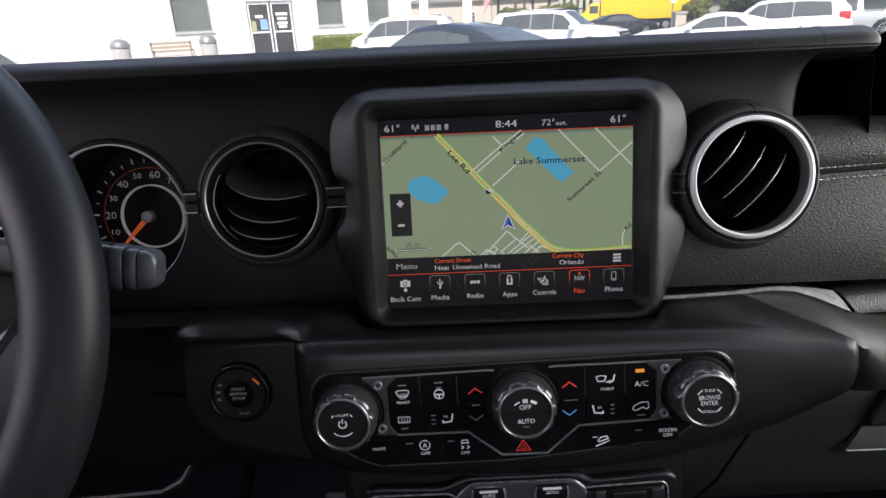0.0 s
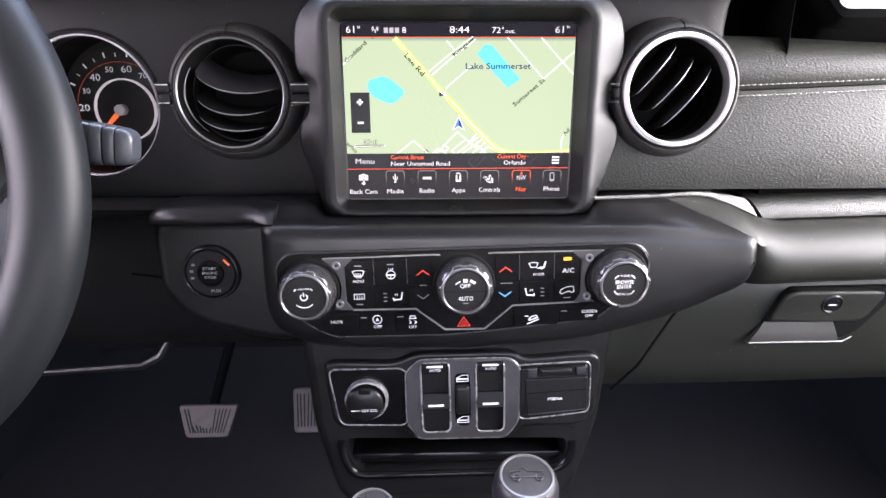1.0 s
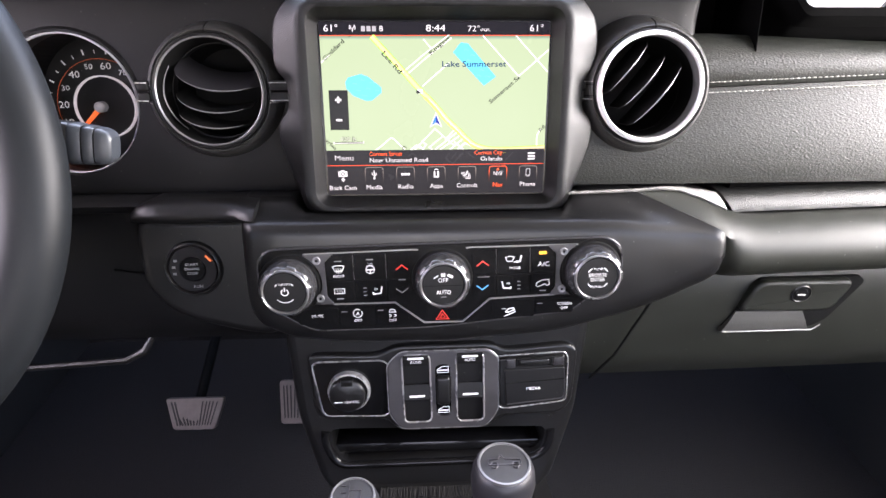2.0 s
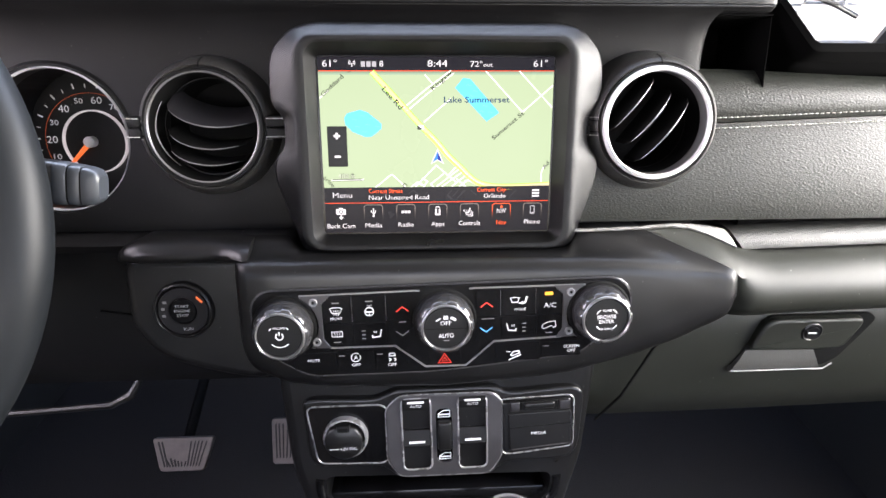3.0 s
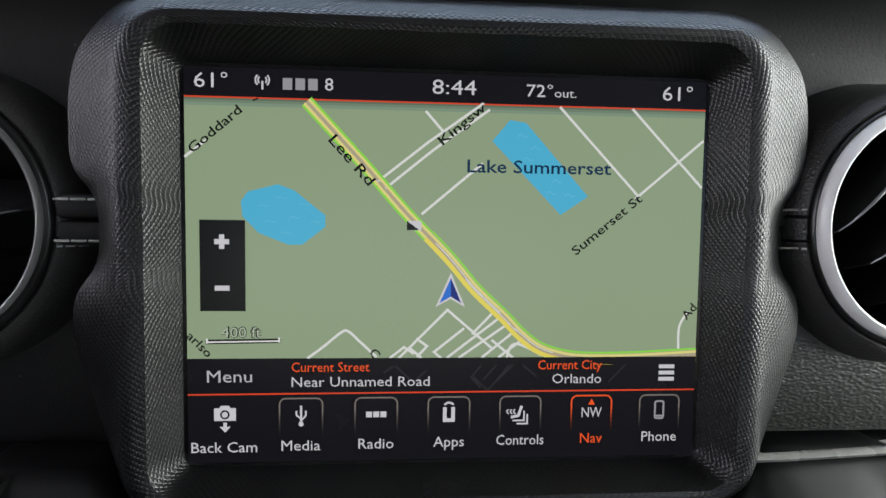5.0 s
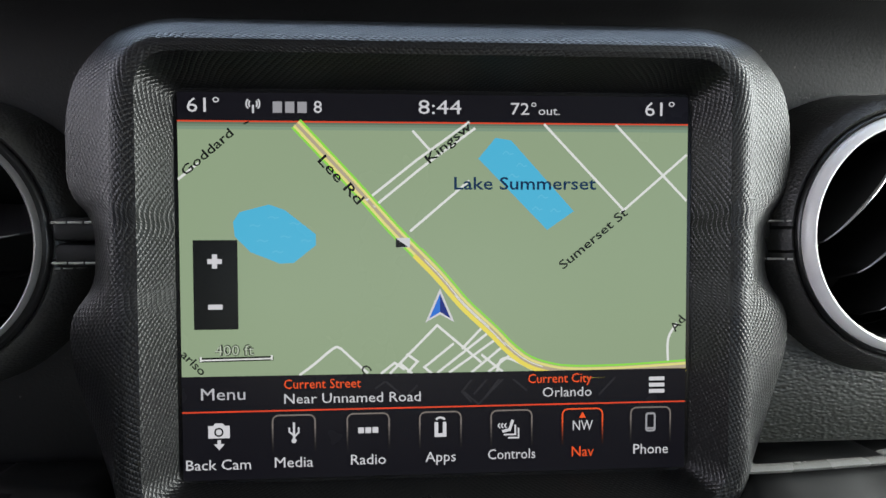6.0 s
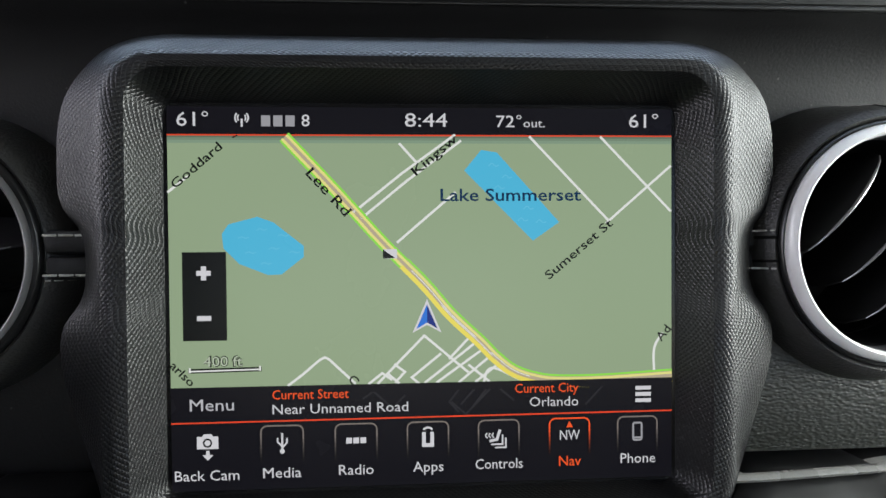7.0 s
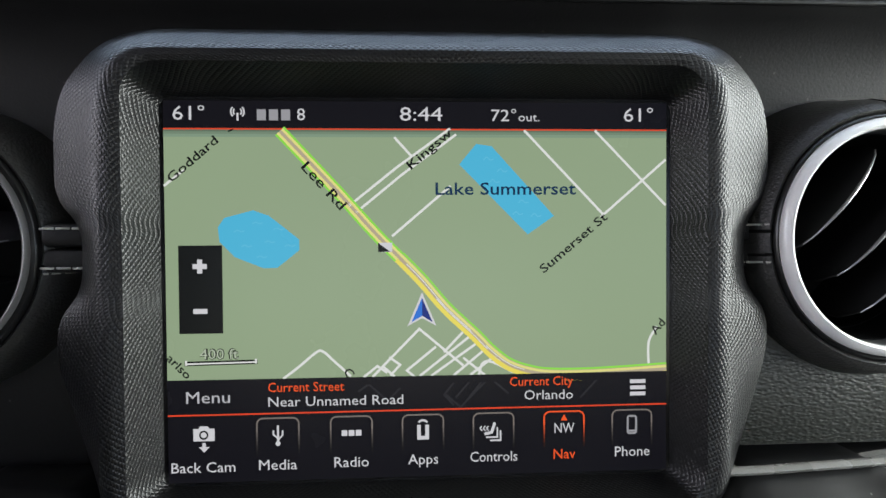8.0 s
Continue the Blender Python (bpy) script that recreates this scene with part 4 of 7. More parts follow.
line("scale_shade", [(35, 526.5), (179, 524.5)], 9, 0.00005, INK)
caption("400 ft", 66, 517, 76, 20, lit("map caption pale", 176, 188, 166), y=-0.0004)
line("scale_bar", [(38, 527), (176, 525)], 3, 0.0, PALE)
line("scale_bar", [(38, 520), (38, 530)], 4, 0.0, PALE)
line("scale_bar", [(176, 518), (176, 528)], 4, 0.0, PALE)
field("zoom_box", [(26, 289), (112, 289), (112, 466), (26, 466)], 0.0, INK)
line("plus_sign", [(54, 331.0), (82, 331.0)], 10, -0.0002, TEXT)
line("plus_sign", [(68, 317.0), (68, 345.0)], 10, -0.0002, TEXT)
line("minus_sign", [(54, 421.0), (82, 421.0)], 10, -0.0002, TEXT)
field("arrow_edge", [(512, 388), (541, 457), (512, 441), (482, 457)], -0.0001, TEXT)
field("arrow_left", [(512, 399), (512, 436), (490, 449)], -0.0002, BLUE)
field("arrow_right", [(512, 399), (533, 449), (512, 436)], -0.0002, DEEP)
# status bar
for body_text, u, w, h in (("61\u00b0", 20, 62, 28), ("8", 264, 16, 24), ("8:44", 470, 86, 28), ("72\u00b0", 656, 52, 24), ("out.", 712, 44, 17), ("61\u00b0", 932, 62, 28)):
    caption(body_text, u, 39, w, h, TEXT)
for k in range(3):
    line("station_bar", [(184 + 24 * k, 28), (202 + 24 * k, 28)], 22, 0.0, lit("screen soft white", 150, 150, 154))
line("aerial", [(146, 24), (146, 40)], 4, 0.0, TEXT)
for r, a0, a1 in ((8, -45, 45), (13, -45, 45), (8, 135, 225), (13, 135, 225)):
    line("aerial", [(p[0], p[1]) for p in ring_points(146, 22, r, a0, a1, 8)], 3, 0.0, TEXT)
caption("Menu", 38, 606, 86, 24, lit("screen grey white", 184, 184, 188))
caption("Current Street", 200, 586, 152, 19, ORANGE)
caption("Near Unnamed Road", 200, 616, 272, 20, TEXT)
caption("Current City", 692, 584, 132, 19, ORANGE)
caption("Orlando", 722, 613, 102, 20, TEXT)
for k in range(3):
    line("menu_stripe", [(946, 580 + 13 * k), (979, 580 + 13 * k)], 8, 0.0, TEXT)
# the row of buttons
CENTRES = (70, 218, 366, 512, 658, 806, 950)
for k, (body_text, w) in enumerate((("Back Cam", 126), ("Media", 76), ("Radio", 70), ("Apps", 62), ("Controls", 98), ("Nav", 46), ("Phone", 74))):
    c = CENTRES[k]
    caption(body_text, c, 746 - k * 1.6, w, 21, ORANGE if body_text == "Nav" else TEXT, middle=True)
    if k:
        pts = [(c - 42, 668)] + [(c - 42 + 12 - 12 * math.cos(radians(q)), 652 - 12 * math.sin(radians(q))) for q in range(0, 91, 18)] + [(c + 42 - 12 + 12 * math.sin(radians(q)), 652 - 12 * math.cos(radians(q))) for q in range(0, 91, 18)] + [(c + 42, 668)]
        on = body_text == "Nav"
        line("button_outline", pts, 3.0, 0.0, ORANGE if on else DIM)
        for step in range(5):
            share = (0.8, 0.62, 0.44, 0.28, 0.14)[step]
            tone = lit("outline %s %d" % ("on" if on else "off", step), *(14 + (c1 - 14) * share for c1 in ((236, 88, 38) if on else (120, 112, 106))))
            for side in (-42, 42):
                line("button_outline", [(c + side, 668 + 9 * step), (c + side, 677 + 9 * step)], 3.0, 0.0, tone)
field("camera_icon", [(46, 654.0), (58, 654.0), (62, 648.0), (80, 648.0), (84, 654.0), (96, 654.0), (96, 684.0), (46, 684.0)], 0.0, TEXT)
line("camera_icon", ring_points(71.0, 669.0, 9, n=20)[:-1], 4, -0.0002, INK, closed=True)
line("camera_icon", [(71, 688.0), (71, 700.0)], 8, 0.0, TEXT)
field("camera_icon", [(58, 698.0), (84, 698.0), (71, 712.0)], 0.0, TEXT)
line("plug_icon", [(218, 651.0), (218, 695.0)], 5, 0.0, TEXT)
line("plug_icon", [(207, 663.0), (207, 673.0), (218, 683.0)], 4, 0.0, TEXT)
line("plug_icon", [(229, 663.0), (229, 675.0), (218, 687.0)], 4, 0.0, TEXT)
field("plug_icon", ring_points(218.0, 695.0, 6, n=12)[:-1], -0.0001, TEXT)
for k in range(3):
    line("radio_icon", [(342 + 17 * k, 674), (356 + 17 * k, 674)], 14, 0.0, TEXT)
line("apps_icon", [(502, 658.0), (502, 690.0), (522, 690.0), (522, 658.0)], 9, 0.0, TEXT)
line("apps_icon", ring_points(512.0, 660.0, 13, 215, 325, 8), 5, 0.0, TEXT)
line("seat_icon", [(662, 656), (654, 680), (636, 684)], 7, 0.0, TEXT)
line("seat_icon", [(640, 692), (668, 692), (668, 668)], 4, 0.0, TEXT)
line("seat_icon", [(650, 700), (676, 700), (676, 676)], 4, 0.0, TEXT)
for k in range(3):
    line("seat_icon", bend([(630 + 8 * k, 664), (626 + 8 * k, 670), (631 + 8 * k, 676)], 3), 3, 0.0, TEXT)
field("compass_icon", [(806, 646.0), (813, 659.0), (799, 659.0)], 0.0, ORANGE)
caption("NW", 806, 684, 42, 21, TEXT, middle=True)
line("phone_icon", rounded(941, 653, 959, 689, 4, 3), 4, 0.0, lit("screen soft white", 150, 150, 154), closed=True)
line("phone_icon", [(943, 684), (957, 684)], 4, 0.0, lit("screen soft white", 150, 150, 154))

# ---- climate panel ----
climate = thing("climate_panel", "glossy black climate panel with three round knobs and lit legends", "control panel", (0.0025, -0.0345, -0.1775), ROLL)
MM = 0.001


def mm(pts):
    return [(x * MM, z * MM) for x, z in pts]


outline = smooth_outline(mm([(-139.5, 20), (-130, 29), (129, 28.5), (139.5, 20), (140.5, 0), (102, -31), (20, -38), (-14, -40), (-100, -39), (-118, -29), (-139, -12)]), 0.008, 5)
part("plate", slab(outline, -0.0015, 0.012, 0.0012, 3), GLOSS, climate, "glossy black plate", smooth=40)
part("rim", tube([(x, -0.0009, z) for x, z in outline], 0.0008, 6, closed=True), DARK_METAL, climate, "thin dark metal rim")
trim = bmesh.new()
for pts, w in (([(-104, 24.6), (-21, 25), (-17, 24.6)], 1.0), ([(19, 24.6), (23, 25), (105, 24)], 1.0), ([(-84, -16.6), (-36.5, -17.4), (-14.8, -35.2), (15.6, -35.8), (37, -17.4), (88, -16.2)], 1.1)):
    ribbon(mm(pts), w * MM, -0.0014, 0.0011, bm=trim)
part("trim_line", trim, DULL_SILVER, climate, "thin bright trim line", smooth=30)
for s in (-1, 1):
    hub = 116.5
    arc = [(s * (hub - 25 * math.cos(radians(q))), 1.5 + 25 * math.sin(radians(q))) for q in range(60, -49, -12)]
    shape = [(s * 81, 24.6)] + [(s * 104, 24.6)] + arc + [(s * 98, -16.4), (s * 83, -16.6), (s * 88.5, -9.5), (s * 88.5, 17.5)]
    bracket = part("trim_bracket", slab(mm(shape if s < 0 else shape[::-1]), -0.0026, -0.0012, 0.0005, 2), DARK_METAL, climate, "dark gunmetal bracket with two screws", smooth=30)
    for x, z in ((-94, 19.5), (-93.5, -11)) if s < 0 else ((94, 19), (93.2, -11.5)):
        screw = bmesh.new()
        lathe([(0.0031, 0.001), (0.0031, -0.0010), (0.0026, -0.0016), (0.0019, -0.0012), (0.0, -0.0012)], 20, (x * MM, -0.0026, z * MM), bm=screw)
        part("screw", screw, GUNMETAL, bracket, "small bright screw", smooth=40)
        star = [(x + (1.55 if k % 2 else 0.85) * math.cos(radians(30 * k + 8)), z + (1.55 if k % 2 else 0.85) * math.sin(radians(30 * k + 8))) for k in range(12)]
        part("screw_socket", slab(mm(star), -0.0041, -0.0035), DARK, bracket, "dark star socket")
for x0, z0, x1, z1 in ((-87.5, 2.5, -67.05, 23), (-66.75, 2.5, -42.6, 23), (-41.8, 2.5, -24, 23), (-87.5, -15.5, -67.05, 2), (-66.75, -15.5, -42.6, 2), (-41.8, -15.5, -24, 2), (24, 2.5, 41.8, 23), (42.6, 2.5, 68, 23), (68.8, 2.5, 87.5, 22.5), (24, -15.5, 41.8, 2), (42.6, -15.5, 68, 2), (68.8, -15.5, 87.5, 2),
                       (-112, -33, -81, -20), (-80.2, -35.5, -52.5, -19), (-51.7, -35.5, -27, -19), (-12, -34, 12, -23), (38, -34, 72, -19), (72.8, -32, 103, -20)):
    part("key", slab(rounded(x0 * MM, z0 * MM, x1 * MM, z1 * MM, 0.0012, 3), -0.0021, 0.0, 0.0003, 2), GLOSS, climate, smooth=40)
for x in (-66.9, -42.2, 42.2, 68.4):
    part("divider", block((x - 0.2) * MM, -0.0023, 3 * MM, (x + 0.2) * MM, -0.001, 22.5 * MM), DARK_METAL, climate)
KEY_Y = -0.0025


def icon(name, pts, width, mat=None, closed=False, owner=None, y=KEY_Y):
    part(name, ribbon(mm(pts), width * 0.72 * MM, y, closed=closed), mat or WHITE_INK, owner or climate)


def at(cx, cz, pts):
    return [(cx + px, cz + pz) for px, pz in pts]


icon("chevron", at(-30.2, 11.3, [(-4.6, -1.8), (0, 1.8), (4.6, -1.8)]), 1.2, RED_INK)
icon("chevron", at(31.8, 11.7, [(-4.6, -1.8), (0, 1.8), (4.6, -1.8)]), 1.2, RED_INK)
icon("chevron", at(-30.7, -7.7, [(-4.6, 1.8), (0, -1.6), (4.6, 1.8)]), 1.0, GREY_INK)
icon("chevron", at(31.3, -8.0, [(-4.6, 1.8), (0, -1.6), (4.6, 1.8)]), 1.2, BLUE_INK)
# front and rear screen heaters, wheel heater, seat heaters
icon("demister_icon", at(-78.3, 12.2, [(-4.4, 1.6), (-2.6, -1.9), (2.6, -1.9), (4.4, 1.6), (2.4, 2.5), (-2.4, 2.5)]), 0.8, closed=True)
for k in (-1.6, 0, 1.6):
    icon("demister_icon", at(-78.3 + k, 11, [(0, -2.6), (0.3, -0.8), (-0.2, 1.8)]), 0.6)
words("FRONT", -78.3 * MM, 5.2 * MM, 8.6 * MM, 2.0 * MM, KEY_Y, WHITE_INK, climate)
icon("demister_icon", at(-78.7, -6.0, [(-3.8, 2), (3.8, 2), (3.8, -1.8), (-3.8, -1.8)]), 0.7, closed=True)
for k in (-1.8, 0, 1.8):
    icon("demister_icon", at(-78.7 + k, -6.8, [(0, -1.8), (0.3, 0), (-0.1, 1.9)]), 0.5)
icon("wheel_icon", ring_points(-54.2, 10.6, 3.2, n=18)[:-1], 0.9, closed=True)
icon("wheel_icon", [(-57, 10.4), (-51.4, 10.4)], 1.3)
icon("wheel_icon", [(-54.2, 10.4), (-54.2, 7.6)], 1.1)
for k in (-1.4, 0, 1.4):
    icon("wheel_icon", at(-54.2 + k, 14.2, [(0, 0), (0.3, 0.8), (0, 1.6)]), 0.4)
for x, s in ((-49.5, 1), (50, -1)):
    icon("seat_icon", at(x, -7.2, [(s * 3.4, 3.6), (s * 2.2, -1.8), (-s * 3.2, -2.4), (-s * 3.6, -0.6)]), 1.4)
    icon("seat_icon", at(x, -7.2, [(-s * 0.4, 0.8), (-s * 0.6, 2.6)]), 0.7)
    icon("seat_icon", at(x, -7.2, [(-s * 2, 0.8), (-s * 2.2, 2.6)]), 0.7)
    for k in range(3):
        icon("level_mark", at(x - s * 9.6, -4.2 - 3.0 * k, [(-1.3, 0), (1.3, 0)]), 1.0, GREY_INK)
icon("mode_icon", at(52.6, 14.3, [(-3.4, 1.6), (-2, -1.6), (2, -1.6), (3.4, 1.6), (0, 2.4)]), 0.8, closed=True)
icon("mode_icon", [(55.6, 11.6), (58.4, 13.2)], 0.9)
icon("mode_icon", [(61.6, 17), (60.4, 12.6), (57.6, 11.4)], 1.6)
words("MODE", 56.6 * MM, 6.2 * MM, 8.4 * MM, 2.0 * MM, KEY_Y, WHITE_INK, climate)
words("A/C", 78.8 * MM, 7.6 * MM, 9.0 * MM, 3.6 * MM, KEY_Y, WHITE_INK, climate)
part("lamp", slab(rounded(75 * MM, 17.2 * MM, 81 * MM, 19.6 * MM, 0.0006, 2), -0.0026, -0.002), AMBER_LED, climate, "lit amber lamp over a key")
for x, z in ((-78.3, 18.2), (-54.2, 18.6), (-30.4, 1.4), (-78.7, -12.2), (78.4, -12.4)):
    icon("lamp_mark", [(x - 2.6, z), (x + 2.6, z)], 1.2, GREY_INK)
icon("lamp_mark", [(28, 0.8), (37, 0.8)], 0.8, DULL_SILVER)
icon("car_icon", at(78.4, -6.4, [(-5.4, -1.6), (-4.6, 0.6), (-0.6, 2.6), (4.6, 3.0), (5.2, -1.2), (3.2, -2.0), (1.6, -0.6), (-2.4, -2.2), (-4, -2.8)]), 0.8, closed=True)
words("MUTE", -97.2 * MM, -27 * MM, 8.6 * MM, 2.2 * MM, KEY_Y, WHITE_INK, climate)
icon("stop_icon", ring_points(-66.2, -25, 3.4, 50, 390, 18), 0.8)
words("A", -66.2 * MM, -26.7 * MM, 3.0 * MM, 3.2 * MM, KEY_Y, WHITE_INK, climate)
words("OFF", -66.2 * MM, -32 * MM, 6.4 * MM, 2.3 * MM, KEY_Y, WHITE_INK, climate)
icon("traction_icon", at(-39.3, -24.2, [(-2.4, -0.9), (2.4, -0.9), (1.6, 1.2), (-1.6, 1.2)]), 0.9, closed=True)
icon("traction_icon", at(-41, -28, [(-1, 1.2), (0.8, 0), (-0.8, -1.4)]), 0.8)
icon("traction_icon", at(-37.2, -28, [(-1, 1.2), (0.8, 0), (-0.8, -1.4)]), 0.8)
words("OFF", -39.3 * MM, -33.2 * MM, 6.2 * MM, 2.3 * MM, KEY_Y, WHITE_INK, climate)
for x in (-76.5, -48.5, 76.5):
    icon("lamp_mark", [(x - 2.2, -23.2), (x + 2.2, -23.2)], 1.0, GREY_INK)
icon("warning_triangle", at(-0.3, -29.8, [(-4.9, -3), (4.9, -3), (0, 4.4)]), 0.75, RED_INK, closed=True)
icon("warning_triangle", at(-0.3, -30.2, [(-2.1, -1.2), (2.1, -1.2), (0, 1.8)]), 0.55, RED_INK, closed=True)
icon("slope_icon", at(52.7, -30, [(-4.6, -3), (4.8, 0.8)]), 1.1)
icon("slope_icon", at(52.7, -28.4, [(-3.4, -1), (-1, 1.8), (2.8, 2.4), (3.6, 0.6), (-2.8, -1.6)]), 1.1)
icon("slope_icon", at(47.6, -26.4, [(-1.4, 0), (1.8, 0)]), 0.9)
words("SCREEN", 95.9 * MM, -25.4 * MM, 11.6 * MM, 2.4 * MM, KEY_Y, WHITE_INK, climate)
words("OFF", 95.9 * MM, -29 * MM, 6 * MM, 2.4 * MM, KEY_Y, WHITE_INK, climate)


def knob(x, z, label):
    """A dark skirt with broad flutes, a thin bright ring round its front edge and a wide black cap."""
    c = (x * MM, -0.0015, z * MM)
    k = part("knob", lathe([(0.0236, 0.0), (0.0234, -0.0010), (0.0224, -0.0016), (0.0216, -0.0012)], 60, c), DARK, climate, label, smooth=40)
    rim = bmesh.new()
    n = 192
    rings = []
    for rr, y, wave in ((0.0216, 0.0, 0), (0.0213, -0.0030, 0.0), (0.0209, -0.0075, 0.15), (0.0205, -0.0100, 0.6), (0.0200, -0.0128, 1), (0.0193, -0.0150, 1), (0.0184, -0.0164, 0.6), (0.0176, -0.0168, 0)):
        ring = []
        for i in range(n):
            a = 2 * math.pi * i / n
            bump = 0.00055 * max(-1.0, min(1.0, 3 * math.cos(10 * a) + 1.2)) * wave
            ring.append(rim.verts.new((c[0] + (rr + bump) * math.cos(a), c[1] + y, c[2] + (rr + bump) * math.sin(a))))
        rings.append(ring)
    for p, q in zip(rings, rings[1:]):
        for i in range(n):
            rim.faces.new((p[i], p[(i + 1) % n], q[(i + 1) % n], q[i]))
    bmesh.ops.recalc_face_normals(rim, faces=rim.faces)
    part("grip_ring", rim, GRIP, k, "fluted gunmetal grip", smooth=35)
    part("front_ring", lathe([(0.0178, -0.0150), (0.0178, -0.0168), (0.0173, -0.0176), (0.0166, -0.0178), (0.0160, -0.0172), (0.0158, -0.0160)], 72, c), RING_METAL, k, "thin bright front ring", smooth=50)
    part("cap", lathe([(0.0158, -0.012), (0.0158, -0.0160), (0.0152, -0.0166), (0.0, -0.0168)], 56, c), CAP_BLACK, k, "black cap", smooth=40)
    return k


GRIP = material("worn gunmetal grip", (0.10, 0.099, 0.104), rough=0.22, metal=0.75, spot=0.3, spot_size=0.008)
RING_METAL = material("satin knob ring", (0.25, 0.25, 0.255), rough=0.3, metal=0.8, spot=0.15, spot_size=0.01)
CAP_BLACK = material("matt black knob cap", (0.006, 0.006, 0.0065), rough=0.38, spec=0.35, spot=0.2, spot_size=0.01)
CAP_Y = -0.0185
KNOBS = ((-116.4, 0.8), (0.6, 1.4), (116.4, 2.2))
volume, fan, tuner = (knob(x, z, label) for (x, z), label in zip(KNOBS, ("volume knob", "fan knob", "tuning knob")))


def cap_icon(owner, which, pts, width, mat=None, closed=False):
    x, z = KNOBS[which]
    part("icon", ribbon(mm(at(x, z, pts)), width * MM, CAP_Y, closed=closed), mat or WHITE_INK, owner)


def cap_words(owner, which, body_text, dz, w, h):
    words(body_text, KNOBS[which][0] * MM, (KNOBS[which][1] + dz) * MM, w * MM, h * MM, CAP_Y, WHITE_INK, owner)


cap_icon(volume, 0, ring_points(0, 0.2, 2.5, 125, 415, 18), 0.8)
cap_icon(volume, 0, [(0, 0.8), (0, 3.8)], 0.8)
cap_icon(volume, 0, ring_points(0, 0.5, 8.4, 225, 315, 12), 0.7)
for a0, a1 in ((130, 146), (34, 50)):
    cap_icon(volume, 0, ring_points(0, 0.5, 8.0, a0, a1, 6), 0.8)
cap_words(volume, 0, "VOLUME", 5.6, 9.0, 1.6)
cap_words(fan, 1, "OFF", 2.4, 7.6, 3.2)
cap_words(fan, 1, "AUTO", -7.2, 10.8, 3.2)
for a in (45, 135, 225, 315):
    cap_icon(fan, 1, at(0, 8.0, [(0.3 * math.cos(radians(a)), 0.3 * math.sin(radians(a))), (2.0 * math.cos(radians(a)), 1.6 * math.sin(radians(a)))]), 1.4)
cap_icon(fan, 1, [(-7, 5.6), (-3.6, 7.6)], 0.9)
cap_icon(fan, 1, [(3.4, 8.0), (7.2, 6.0)], 1.9)
cap_icon(fan, 1, [(-15.4, -0.2), (15.4, -0.6)], 0.35, DARK)
cap_icon(fan, 1, [(-2, -9.4), (2, -9.4)], 0.8, GREY_INK)
cap_words(tuner, 2, "BROWSE", 0.7, 13.4, 2.9)
cap_words(tuner, 2, "ENTER", -2.9, 10.6, 2.9)
cap_words(tuner, 2, "TUNE", 6.0, 6.8, 1.8)
cap_words(tuner, 2, "SCROLL", -8.0, 8.4, 1.7)
for a in (135, 45, 225, 315):
    cap_icon(tuner, 2, ring_points(0, 0, 8.6, a - 14, a + 14, 6), 0.7)

# ---- window switch panel ----
BEZEL = material("grey gunmetal paint", (0.09, 0.087, 0.093), rough=0.36, metal=0.6, spot=0.2, spot_size=0.015)
EDGE_METAL = material("polished gunmetal edge", (0.33, 0.325, 0.33), rough=0.28, metal=0.5, spot=0.2, spot_size=0.008)
switches = thing("switch_panel", "dark metal framed panel with window switches, power socket and media port", "switch panel", (0.006, 0.0145, -0.299), ROLL)
plate = smooth_outline([(-121, 34), (-113, 39), (-58, 36), (-42, 44), (43, 43), (54, 36), (112, 39), (122, 33), (118, -22), (108, -33), (52, -33), (40, -45), (-42, -43.5), (-54, -30), (-110, -28), (-118, -19)][::-1], 9, 4)
part("back_plate", slab(mm(plate)[::-1], -0.0045, 0.012, 0.0032, 4), SATIN, switches, "raised black plate", smooth=40)
well = smooth_outline([(-117, 28), (-113, 31.5), (-54, 30.5), (-48, 25), (-49, -21), (-54, -26), (-107, -23.5), (-111, -19)][::-1], 4, 4)
part("socket_panel", slab(mm(well)[::-1], -0.0050, -0.003, 0.0006, 2), GLOSS, switches, "glossy black socket panel", smooth=40)
for pts, r in ((well, 0.75), (smooth_outline([(48.5, 29.5), (109, 31), (112.5, 27), (112.5, -16), (109, -19.5), (54, -24.5), (48.5, -21)], 4, 4), 0.75)):
    part("thin_frame", tube([(x * MM, -0.0050, z * MM) for x, z in pts], r * MM, 6, closed=True), EDGE_METAL, switches, "thin bright frame")
frame_out = smooth_outline([(-50.5, 27), (-38, 39), (41, 38), (50.5, 29), (49.5, -25), (38, -41), (-41, -39.5), (-51, -23)][::-1], 6, 4)
bezel = part("switch_bezel", slab(mm(frame_out)[::-1], -0.0074, -0.003, 0.0014, 3), BEZEL, switches, "dark gunmetal switch bezel", smooth=40)
part("bezel_line", tube([(x * MM, -0.0064, z * MM) for x, z in frame_out], 0.0006, 6, closed=True), EDGE_METAL, switches, "thin bright bezel edge")
WELLS = ((-37.5, -33.5, -11.5, 36), (10.8, -34.5, 36.6, 35), (-7.6, -28, 6.2, 25))
cut(bezel, [slab(rounded(x0 * MM, z0 * MM, x1 * MM, z1 * MM, 0.005, 4), -0.02, 0.02) for x0, z0, x1, z1 in WELLS])
